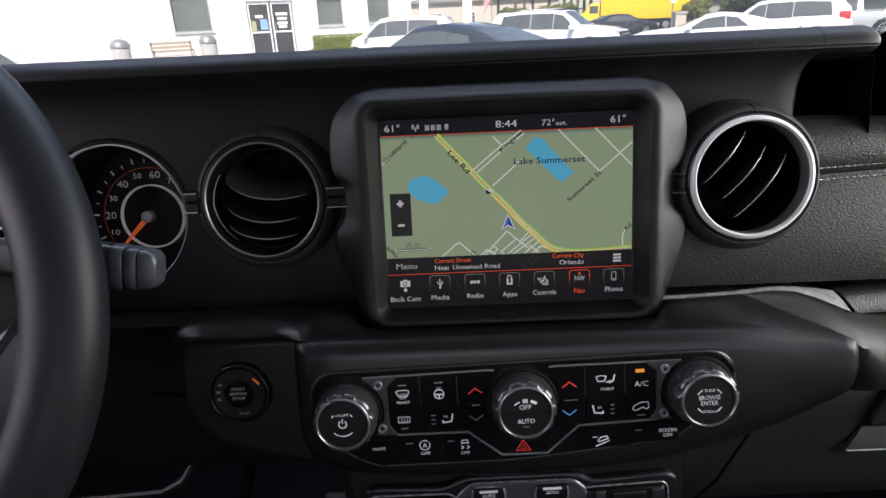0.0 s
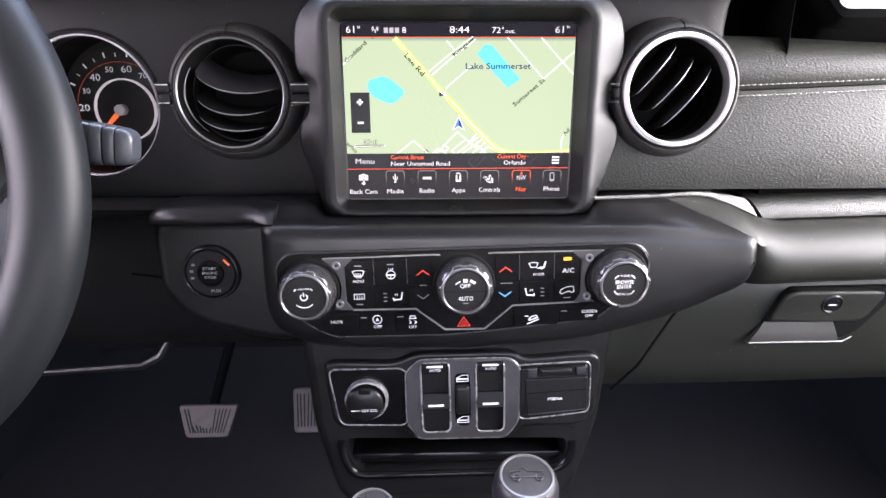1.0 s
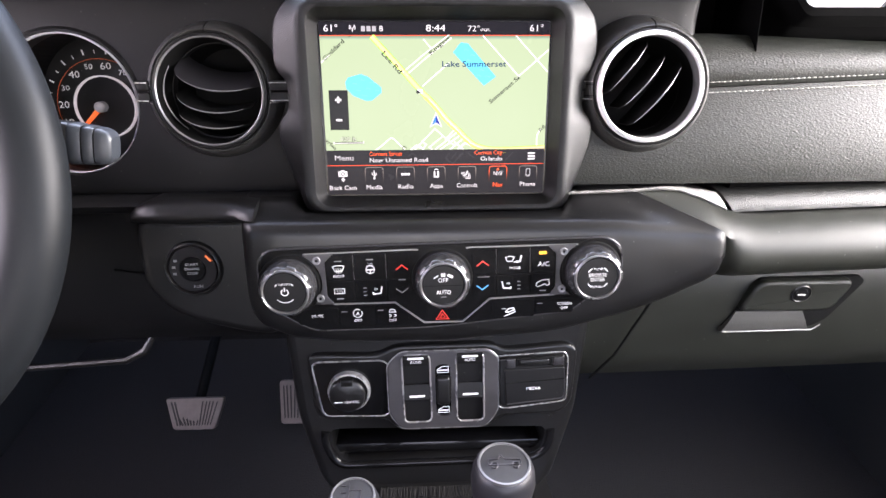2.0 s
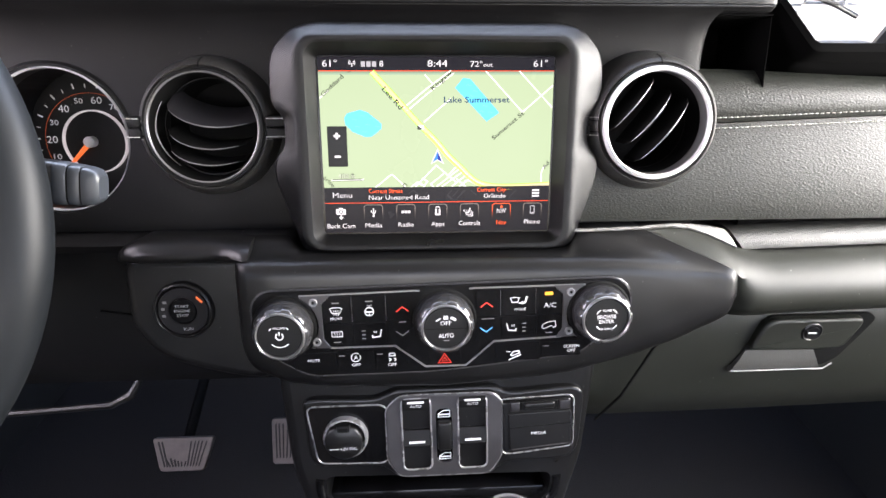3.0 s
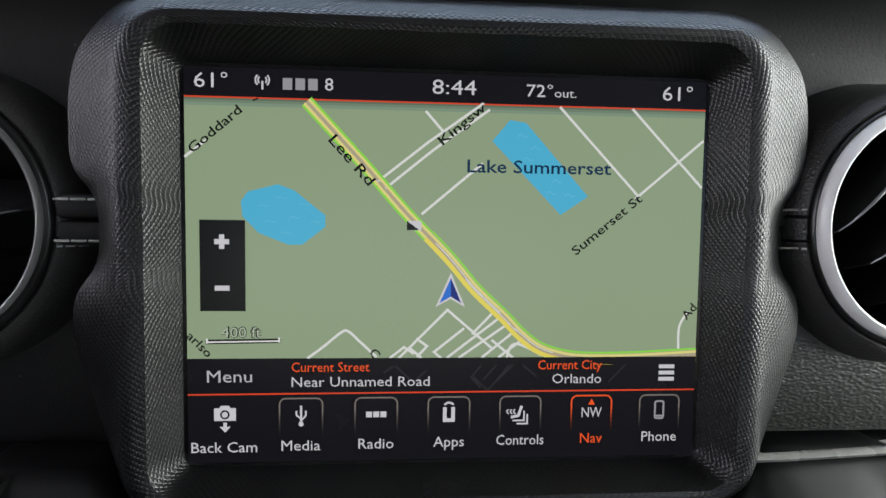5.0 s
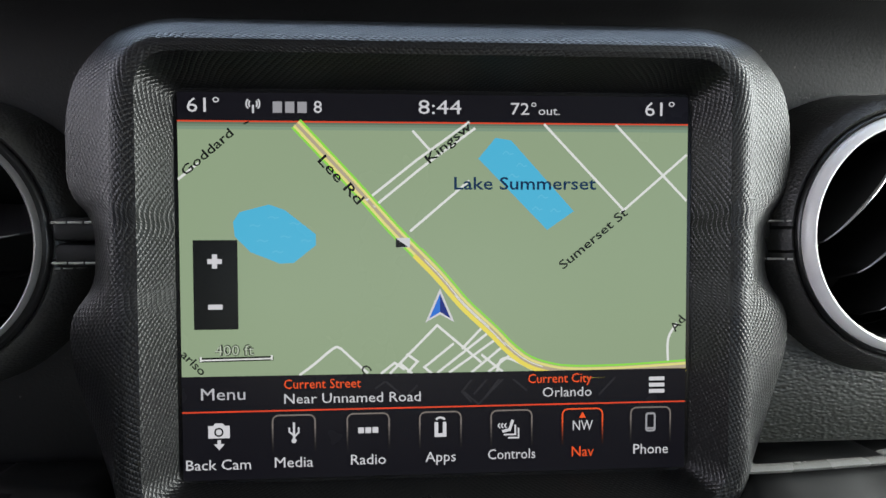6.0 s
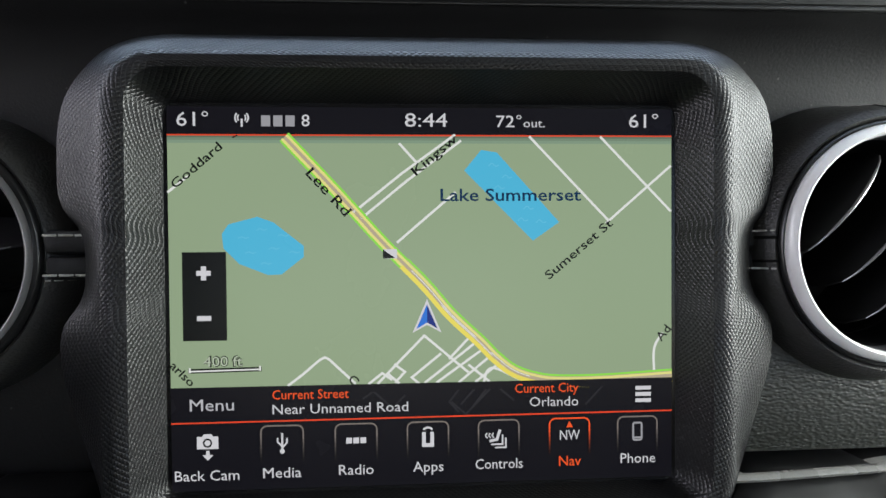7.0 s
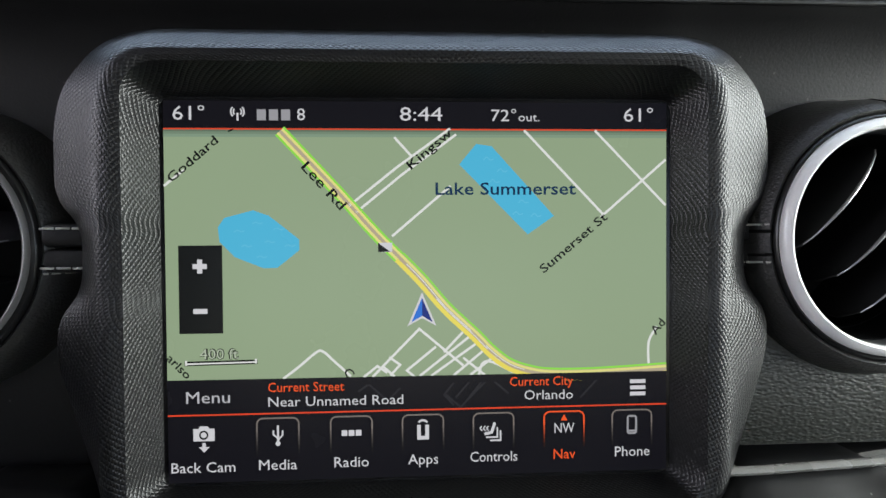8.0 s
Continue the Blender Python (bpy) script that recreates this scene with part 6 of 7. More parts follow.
OFFICE_GLASS = material("grey-green office glass", (0.13, 0.15, 0.135), rough=0.08, spec=0.6, spot=0.4, spot_size=0.7)
DOOR_GLASS = material("dark door glass", (0.045, 0.043, 0.042), rough=0.08, spec=0.6, spot=0.4, spot_size=0.5)
FRAME_GREY = material("grey window metal", (0.3, 0.3, 0.3), rough=0.45, metal=0.5)
PAINT_WHITE = material("white car paint", (0.76, 0.77, 0.78), rough=0.28, coat=0.6, spot=0.03, spot_size=0.8)
PAINT_BLUE = material("dark slate blue car paint", (0.024, 0.027, 0.031), rough=0.25, coat=0.8, spot=0.1, spot_size=0.8)
PAINT_SILVER = material("silver car paint", (0.5, 0.51, 0.52), rough=0.3, metal=0.4, coat=0.5, spot=0.05, spot_size=0.8)
PAINT_BLACK = material("black car paint", (0.02, 0.02, 0.022), rough=0.25, coat=0.6, spot=0.1, spot_size=0.8)
TYRE = material("tyre rubber", (0.018, 0.018, 0.018), rough=0.85, relief=0.002, grain_size=0.01)
ALLOY = material("alloy rim", (0.5, 0.5, 0.5), rough=0.35, metal=0.8)
BLACK_TRIM = material("black exterior trim", (0.015, 0.015, 0.015), rough=0.55)
TAIL_RED = material("red lamp lens", (0.55, 0.03, 0.03), rough=0.2, coat=0.5)
LAMP_CLEAR = material("clear lamp lens", (0.65, 0.66, 0.68), rough=0.15, coat=0.5)
YELLOW_PAINT = material("bright yellow truck paint", (0.86, 0.56, 0.02), rough=0.45, spot=0.05, spot_size=1.0)
PURPLE_BAND = material("violet-blue stripe", (0.16, 0.13, 0.42), rough=0.5, spot=0.05)
BARK = material("grey-brown bark", (0.16, 0.13, 0.10), rough=0.95, relief=0.02, grain_size=0.05, spot=0.3, spot_size=0.3)
FROND = material("palm frond green", (0.34, 0.32, 0.11), rough=0.6, spot=0.4, spot_size=0.4)
DRY = material("dry palm skirt", (0.42, 0.34, 0.18), rough=0.9, spot=0.3, spot_size=0.3)


def leafy(m, share=0.5):
    """Lets part of the light through a leaf."""
    n, l = m.node_tree.nodes, m.node_tree.links
    glow, mix = n.new("ShaderNodeBsdfTranslucent"), n.new("ShaderNodeMixShader")
    l.new(n["Principled BSDF"].inputs["Base Color"].links[0].from_socket, glow.inputs["Color"])
    mix.inputs[0].default_value = share
    l.new(n["Principled BSDF"].outputs[0], mix.inputs[1])
    l.new(glow.outputs[0], mix.inputs[2])
    l.new(mix.outputs[0], n["Material Output"].inputs["Surface"])
    return m


LEAF = material("tree leaf green", (0.27, 0.29, 0.09), rough=0.6, spot=0.45, spot_size=0.5)
HEDGE = material("yellow-green hedge leaf", (0.26, 0.30, 0.04), rough=0.6, spot=0.4, spot_size=0.15)
for leaf_mat in (LEAF, FROND, HEDGE):
    leafy(leaf_mat)

# the white office: its front runs obliquely away
OFFICE = Matrix.Translation((-6.4, 22.6, 0.0)) @ Matrix.Rotation(radians(32), 4, "Z")
office = thing("office_building", "white rendered office with glass doors and square tinted windows", "building", base=OFFICE)
wall = part("wall", block(-14, 0.0, 0.0, 5.9, 8.0, 5.6), WALL, office, "white rendered wall", smooth=None)
openings = ((-3.4, 1.53, -2.15, 2.75), (-0.88, 0.55, 0.84, 2.47), (1.79, 1.55, 2.85, 2.58), (3.91, 1.57, 4.90, 2.60))
cut(wall, [block(x0, -0.5, z0, x1, 0.25, z1) for x0, z0, x1, z1 in openings])
part("parapet", block(-14.1, -0.12, 5.6, 6.0, 8.1, 5.9, 0.03), CONCRETE, office)
part("plinth", block(-14, -2.2, 0.0, 5.9, 0.0, 0.38, 0.03), CONCRETE, office, "raised pale pavement")
part("step", block(-1.6, -0.9, 0.38, 1.6, -0.003, 0.50, 0.02), CONCRETE, office)
for x0, z0, x1, z1 in (openings[0], openings[2], openings[3]):
    w = part("window", block(x0, 0.14, z0, x1, 0.18, z1), OFFICE_GLASS, office, "square tinted window")
    rim = bmesh.new()
    for a in ((x0, z0, x1, z0 + 0.05), (x0, z1 - 0.05, x1, z1), (x0, z0 + 0.05, x0 + 0.05, z1 - 0.05), (x1 - 0.05, z0 + 0.05, x1, z1 - 0.05)):
        block(a[0], 0.09, a[1], a[2], 0.139, a[3], bm=rim)
    part("window_frame", rim, FRAME_GREY, w)
    part("sill", block(x0 - 0.05, -0.06, z0 - 0.07, x1 + 0.05, 0.10, z0 - 0.003, 0.01), CONCRETE, w)
for x0, x1 in ((-0.83, -0.05), (0.02, 0.79)):
    d = part("door", block(x0, 0.10, 0.60, x1, 0.13, 2.42), DOOR_GLASS, office, "dark glass door leaf with white notices")
    rim = bmesh.new()
    for a in ((x0, 0.56, x1, 0.64), (x0, 2.36, x1, 2.44), (x0, 0.64, x0 + 0.05, 2.36), (x1 - 0.05, 0.64, x1, 2.36), (x0 + 0.05, 1.38, x1 - 0.05, 1.44)):
        block(a[0], 0.06, a[1], a[2], 0.099, a[3], bm=rim)
    part("door_frame", rim, WALL, d, "white door frame")
    for z, wide in ((2.02, 0.22), (1.86, 0.18), (1.70, 0.2), (1.58, 0.16)) if x0 > 0 else ((1.95, 0.14),):
        part("notice", block((x0 + x1) / 2 - wide, 0.092, z - 0.05, (x0 + x1) / 2 + wide, 0.0985, z + 0.05), WALL, d, "white notice")
    if x0 < 0:
        part("notice", block(-0.42, 0.092, 1.5, -0.16, 0.0985, 1.85), material("pale blue notice", (0.25, 0.45, 0.7), rough=0.6), d, "pale blue notice")
        part("notice", block(-0.74, 0.092, 1.46, -0.58, 0.0985, 1.80), material("olive notice", (0.4, 0.4, 0.2), rough=0.6), d, "olive notice")
    part("door_handle", tube([(x1 - 0.10 if x0 < 0 else x0 + 0.10, 0.04, 1.3), (x1 - 0.10 if x0 < 0 else x0 + 0.10, 0.04, 1.7)], 0.015, 8), FRAME_GREY, d)
for az, d, h in ((-1.9, 27.5, 6.2), (2.1, 26.5, 6.2)):
    c = thing("porch_column", "tall square white porch column", "column", base=Matrix.Translation((d * math.tan(radians(az)), d, 0)), group="porch columns")
    part("shaft", block(-0.19, -0.19, 0.18, 0.19, 0.19, h, 0.015), WALL, c)
    part("foot", block(-0.24, -0.24, 0.0, 0.24, 0.24, 0.18, 0.02), CONCRETE, c)
canopy = thing("porch_roof", "flat white porch roof carried by square columns", "canopy", base=Matrix.Translation((0, 27, 0)))
part("slab", block(-2.6, -1.2, 6.2, 2.2, 3.0, 6.5, 0.03), WALL, canopy)

bench = thing("bench", "slatted brown wooden bench with dark metal legs", "bench", base=Matrix.Translation((-8.95, 19.6, 0.38)) @ Matrix.Rotation(radians(32), 4, "Z"))
WOOD = material("weathered bench wood", (0.42, 0.34, 0.25), rough=0.8, relief=0.002, grain_size=0.01, spot=0.2, spot_size=0.1)
for k in range(4):
    part("seat_slat", block(-0.65, -0.22 + 0.11 * k, 0.44, 0.65, -0.13 + 0.11 * k, 0.47, 0.005), WOOD, bench)
for k in range(3):
    part("back_slat", block(-0.65, 0.24 + 0.02 * k, 0.55 + 0.12 * k, 0.65, 0.27 + 0.02 * k, 0.64 + 0.12 * k, 0.005), WOOD, bench)
for x in (-0.6, 0.6):
    part("leg", tube([(x, -0.2, 0.0), (x, -0.2, 0.62), (x, 0.22, 0.62)], 0.02, 8), BLACK_TRIM, bench)
    part("leg", tube([(x, 0.32, 0.0), (x, 0.24, 0.45), (x, 0.30, 0.90)], 0.02, 8), BLACK_TRIM, bench)
for az, d in ((-28.6, 21.2), (-21.6, 22.0)):
    b = thing("litter_bin", "pale round litter bin with a grey domed lid", "bin", base=Matrix.Translation((d * math.sin(radians(az)), d * math.cos(radians(az)), 0.38)), group="bins by the office")
    part("drum", lathe([(0.26, 0.0), (0.28, 0.75), (0.25, 0.78)], 24, axis="Z"), CONCRETE, b, smooth=40)
    part("lid", lathe([(0.30, 0.78), (0.30, 0.85), (0.2, 1.0), (0.0, 1.06)], 24, axis="Z"), FRAME_GREY, b, "grey domed lid", smooth=40)

# ---- leaves ----


def leaf_cloud(bm, centre, radii, count, size, rnd):
    """Small folded leaves scattered in the outer shell of an uneven clump."""
    c = Vector(centre)
    for _ in range(count):
        d = Vector((rnd.gauss(0, 1), rnd.gauss(0, 1), rnd.gauss(0, 1))).normalized()
        r = rnd.uniform(0.55, 1.0) ** 0.5 * (0.86 + 0.28 * noise.noise(d * 2.3 + c))
        p = c + Vector((d.x * radii[0], d.y * radii[1], d.z * radii[2])) * r
        a = Vector((rnd.gauss(0, 1), rnd.gauss(0, 1), rnd.gauss(0, 1))).normalized() * size * rnd.uniform(0.6, 1.3)
        b = a.cross(d + Vector((0.1, 0.2, 0.3))).normalized() * size * 0.45
        v = [bm.verts.new(q) for q in (p - a, p + b, p + a, p - b)]
        bm.faces.new(v)


def palm(height, seed):
    rnd = random.Random(seed)
    tree = thing("palm_tree", "sabal palm with a shaggy green crown and bare trunk", "palm tree", base=Matrix(), group="row of palms")
    lean = (rnd.uniform(-0.3, 0.3), rnd.uniform(-0.3, 0.3))
    part("trunk", tube([(lean[0] * t * t, lean[1] * t * t, height * t) for t in (0, 0.25, 0.5, 0.75, 1.0)], [0.24, 0.19, 0.17, 0.17, 0.16], 9), BARK, tree, "ringed grey trunk", smooth=50)
    for name, mat, count, low, high, reach in (("crown", FROND, 96, -0.75, 1.45, 1.9), ("dry_skirt", DRY, 30, -1.3, -0.55, 1.5)):
        bm = bmesh.new()
        for _ in range(count):
            a, e = rnd.uniform(0, 2 * math.pi), rnd.uniform(low, high)
            out = Vector((math.cos(a) * math.cos(e), math.sin(a) * math.cos(e), math.sin(e)))
            length = reach * rnd.uniform(0.7, 1.15)
            base = Vector((lean[0], lean[1], height))
            hub = base + out * length * 0.55 + Vector((0, 0, -0.08))
            side = out.cross(Vector((0, 0, 1))).normalized()
            up = side.cross(out)
            for k in range(11):
                q = -1.25 + 2.5 * k / 10
                ray = (out * math.cos(q) + side * math.sin(q)).normalized() * length * 0.52 * rnd.uniform(0.8, 1.1)
                w = up.cross(ray).normalized() * 0.07
                mid, end = hub + ray * 0.55, hub + ray + Vector((0, 0, -0.22 * length * rnd.uniform(0.6, 1.4)))
                v = [bm.verts.new(p) for p in (hub, mid + w, end, mid - w)]
                bm.faces.new(v)
            v = [bm.verts.new(p) for p in (base + side * 0.02, base - side * 0.02, hub - side * 0.015, hub + side * 0.015)]
            bm.faces.new(v)
        part(name, bm, mat, tree, "brown hanging dead fronds" if mat is DRY else "fan fronds")
    return tree


models = [palm(h, k) for k, h in enumerate((6.2, 7.4, 5.6, 6.8))]
spots = []
rnd = random.Random(4)
for az, d in ((5.0, 74), (6.6, 70), (8.2, 78), (9.6, 72), (10.9, 69), (12.1, 77), (13.2, 71), (14.3, 68), (15.2, 75), (16.1, 70), (17.2, 66), (18.2, 73), (19.3, 70), (7.4, 84), (11.6, 86), (14.9, 88), (17.7, 85), (20.3, 67), (21.2, 72), (22.2, 68), (23.2, 75), (24.6, 70), (28.6, 72), (30.4, 66), (32.4, 70), (12.7, 80), (18.8, 80)):
    spots.append((d * math.sin(radians(az)), d * math.cos(radians(az))))
for k, (x, y) in enumerate(spots):
    m = Matrix.Translation((x, y, 0)) @ Matrix.Rotation(rnd.uniform(0, 6.28), 4, "Z")
    if k < len(models):
        models[k].matrix_world = m
    else:
        copy_thing(models[k % len(models)], m)


def broadleaf(x, y, height, spread, seed):
    r = random.Random(seed)
    tree = thing("tree", "broad leafy tree with a dense uneven green crown", "tree", base=Matrix.Translation((x, y, 0)), group="street trees")
    limbs = bmesh.new()
    tube([(0, 0, 0), (0.1, 0, height * 0.25), (0.0, 0.1, height * 0.5)], [0.32, 0.24, 0.17], 9, bm=limbs)
    bm = bmesh.new()
    for k in range(13):
        a = r.uniform(0, 6.28)
        out = spread * r.uniform(0.2, 0.75)
        c = (out * math.cos(a), out * math.sin(a), height * r.uniform(0.38, 0.86))
        tube([(0, 0.05, height * 0.3), (c[0] * 0.5, c[1] * 0.5, c[2] * 0.8), c], [0.13, 0.08, 0.03], 6, bm=limbs)
        leaf_cloud(bm, c, (spread * 0.42, spread * 0.42, height * 0.18), 520, 0.17, r)
    part("trunk", limbs, BARK, tree, "branching trunk", smooth=50)
    part("crown", bm, LEAF, tree, "dense leaf crown")


for az, d, h, s, seed in ((27.4, 46, 5.8, 2.0, 1), (25.8, 48, 4.2, 1.6, 2), (29.4, 45, 4.0, 1.5, 3), (21.9, 52, 2.2, 1.3, 5), (40.0, 40, 7.5, 2.6, 6), (6.2, 60, 2.4, 2.2, 7), (10.2, 62, 2.6, 2.0, 8)):
    broadleaf(d * math.sin(radians(az)), d * math.cos(radians(az)), h, s, seed)
hedge = thing("hedge", "clipped yellow-green hedge in two tiers by the office", "hedge", base=Matrix.Translation((-3.75, 22.6, 0.0)) @ Matrix.Rotation(radians(28), 4, "Z"))
r = random.Random(9)
for z0, z1, w in ((0.15, 0.75, 1.25), (0.70, 1.2, 1.12)):
    bm = bmesh.new()
    block(-w, -0.4, z0 + 0.05, w, 0.4, z1 - 0.05, 0.05, bm=bm)
    for _ in range(2600):
        p = [r.uniform(-w, w), r.uniform(-0.45, 0.45), r.uniform(z0, z1)]
        k = r.randrange(3)
        p[k] = ((-w, w), (-0.45, 0.45), (z0, z1))[k][r.randrange(2)]
        a, b = Vector((r.gauss(0, 1), r.gauss(0, 1), r.gauss(0, 1))).normalized() * 0.05, Vector((r.gauss(0, 1), r.gauss(0, 1), r.gauss(0, 1))).normalized() * 0.025
        p = Vector(p)
        bm.faces.new([bm.verts.new(q) for q in (p - a, p + b, p + a, p - b)])
    part("tier", bm, HEDGE, hedge)

# ---- houses across the street ----
STUCCO = material("beige stucco", (0.55, 0.5, 0.42), rough=0.9, relief=0.001, grain_size=0.03, spot=0.1, spot_size=1.5)
SAGE = material("grey-green stucco", (0.33, 0.35, 0.31), rough=0.9, relief=0.004, grain_size=0.03, spot=0.12, spot_size=1.5)
SHINGLE = material("grey-green shingle roof", (0.20, 0.205, 0.18), rough=0.9, relief=0.02, grain_size=0.12, spot=0.25, spot_size=0.8)


def house(x, y, turn, w, d, h, rise, mat, label, windows):
    b = thing("house", label, "house", base=Matrix.Translation((x, y, 0)) @ Matrix.Rotation(radians(turn), 4, "Z"), group="houses across the street")
    part("wall", block(-w / 2, 0, 0, w / 2, d, h), mat, b)
    bm = bmesh.new()
    e = 0.5
    base = [(-w / 2 - e, -e, h), (w / 2 + e, -e, h), (w / 2 + e, d + e, h), (-w / 2 - e, d + e, h)]
    ridge = [(-w / 2 + d / 2, d / 2, h + rise), (w / 2 - d / 2, d / 2, h + rise)]
    v, q = [bm.verts.new(p) for p in base], [bm.verts.new(p) for p in ridge]
    low = [bm.verts.new((p[0], p[1], h - 0.2)) for p in base]
    for f4 in ((v[0], v[1], q[1], q[0]), (v[2], v[3], q[0], q[1])):
        bm.faces.new(f4)
    bm.faces.new((v[1], v[2], q[1])), bm.faces.new((v[3], v[0], q[0]))
    for i in range(4):
        bm.faces.new((v[i], low[i], low[(i + 1) % 4], v[(i + 1) % 4]))
    bm.faces.new(low)
    bmesh.ops.recalc_face_normals(bm, faces=bm.faces)
    part("roof", bm, SHINGLE, b, "hipped shingle roof")
    for x0, z0, x1, z1 in windows:
        pane = part("window", block(x0, -0.06, z0, x1, -0.02, z1), GLASS_DARK, b)
        bars = bmesh.new()
        for i in range(4):
            block(x0 + (x1 - x0) * i / 3 - 0.04, -0.10, z0 - 0.04, x0 + (x1 - x0) * i / 3 + 0.04, -0.061, z1 + 0.04, bm=bars)
            block(x0 - 0.04, -0.115, z0 + (z1 - z0) * i / 3 - 0.04, x1 + 0.04, -0.101, z0 + (z1 - z0) * i / 3 + 0.04, bm=bars)
        part("window_frame", bars, WALL, pane, "white glazing bars")


house(6, 92, 0, 22, 9, 4.2, 1.4, STUCCO, "long low beige house behind the palms", [(-8, 1.2, -6.4, 2.6), (-3, 1.2, -1.4, 2.6), (4, 1.2, 5.6, 2.6)])
house(24.0, 53.5, -16, 12, 8, 2.5, 2.0, SAGE, "low grey-green house with a dark shingle roof", [(-2.8, 1.0, -1.2, 2.2), (1.6, 0.4, 2.8, 2.3)])
house(24.9, 42.0, -30, 9, 6, 1.9, 2.3, SAGE, "garage wing under a broad grey-green roof", [(-1.0, 0.6, 0.4, 1.6)])
house(31.5, 39.5, -38, 10, 8, 4.4, 1.3, SAGE, "two-storey grey-green house with barred white windows", [(-2.6, 2.9, -1.4, 4.0), (1.4, 2.9, 2.6, 4.0), (-2.6, 0.8, -1.4, 1.9), (1.4, 0.8, 2.6, 1.9)])
for az, d in ((20.8, 50), (38.2, 37)):
    g = thing("gate_pillar", "square beige gate pillar with a flat cap", "pillar", base=Matrix.Translation((d * math.sin(radians(az)), d * math.cos(radians(az)), 0)), group="gate pillars")
    part("shaft", block(-0.4, -0.4, 0, 0.4, 0.4, 1.25, 0.02), STUCCO, g)
    part("cap", block(-0.48, -0.48, 1.25, 0.48, 0.48, 1.4, 0.02), CONCRETE, g)
post = thing("road_sign", "plain white road sign on a thin post", "sign", base=Matrix.Translation((48 * math.sin(radians(20.2)), 48 * math.cos(radians(20.2)), 0)))
part("pole", lathe([(0.05, 0), (0.05, 2.6)], 10, axis="Z"), FRAME_GREY, post, smooth=40)
part("board", block(-0.22, -0.09, 2.0, 0.22, -0.055, 3.0, 0.01), WALL, post)


FLAG_BLUE = material("faded blue flag cloth", (0.20, 0.25, 0.45), rough=0.8)


def flag(x, y, tall, kind, label):
    fl = thing("flag", label, "flag", base=Matrix.Translation((x, y, 0)), group="flags")
    part("pole", tube([(0, 0, 0), (0, 0, tall * 0.6), (0.12, 0, tall)], [0.045, 0.035, 0.02], 8), FRAME_GREY, fl, smooth=40)
    n = 10

    def wave(u, v):
        return Vector((u, 0.10 * math.sin(5 * u + 2 * v), v))
    if kind == "stripes":
        for k in range(9):
            bm = bmesh.new()
            for i in range(n):
                u0, u1 = -0.62 * i / n, -0.62 * (i + 1) / n
                z0, z1 = tall - 1.0 + k * 0.1 - 1.05 * i / n, tall - 1.0 + k * 0.1 - 1.05 * (i + 1) / n
                quad = [bm.verts.new(q) for q in (wave(u0, z0), wave(u1, z1), wave(u1, z1 + 0.1), wave(u0, z0 + 0.1))]
                bm.faces.new(quad)
            part("stripe", bm, TAIL_RED if k % 2 == 0 else WALL, fl)
    else:
        bm = bmesh.new()
        for i in range(n):
            z0, z1 = tall - 2.6 * i / n, tall - 2.6 * (i + 1) / n
            w0, w1 = (0.15 + 0.45 * math.sin(math.pi * min(1, (j / n) * 0.8 + 0.15)) for j in (i, i + 1))
            quad = [bm.verts.new(q) for q in (wave(0.05, z0), wave(0.05, z1), wave(-w1, z1 - 0.15), wave(-w0, z0 - 0.15))]
            bm.faces.new(quad)
        part("cloth", bm, FLAG_BLUE if kind == "blue" else WALL, fl, "rippling cloth")


flag(48 * math.sin(radians(4.4)), 48 * math.cos(radians(4.4)), 4.0, "stripes", "small red and white striped flag on a pole")
flag(27 * math.sin(radians(31.4)), 27 * math.cos(radians(31.4)), 4.9, "blue", "blue feather flag on a leaning pole")
flag(27 * math.sin(radians(36.4)), 27 * math.cos(radians(36.4)), 4.9, "white", "white feather flag on a leaning pole")

# ---- cars ----


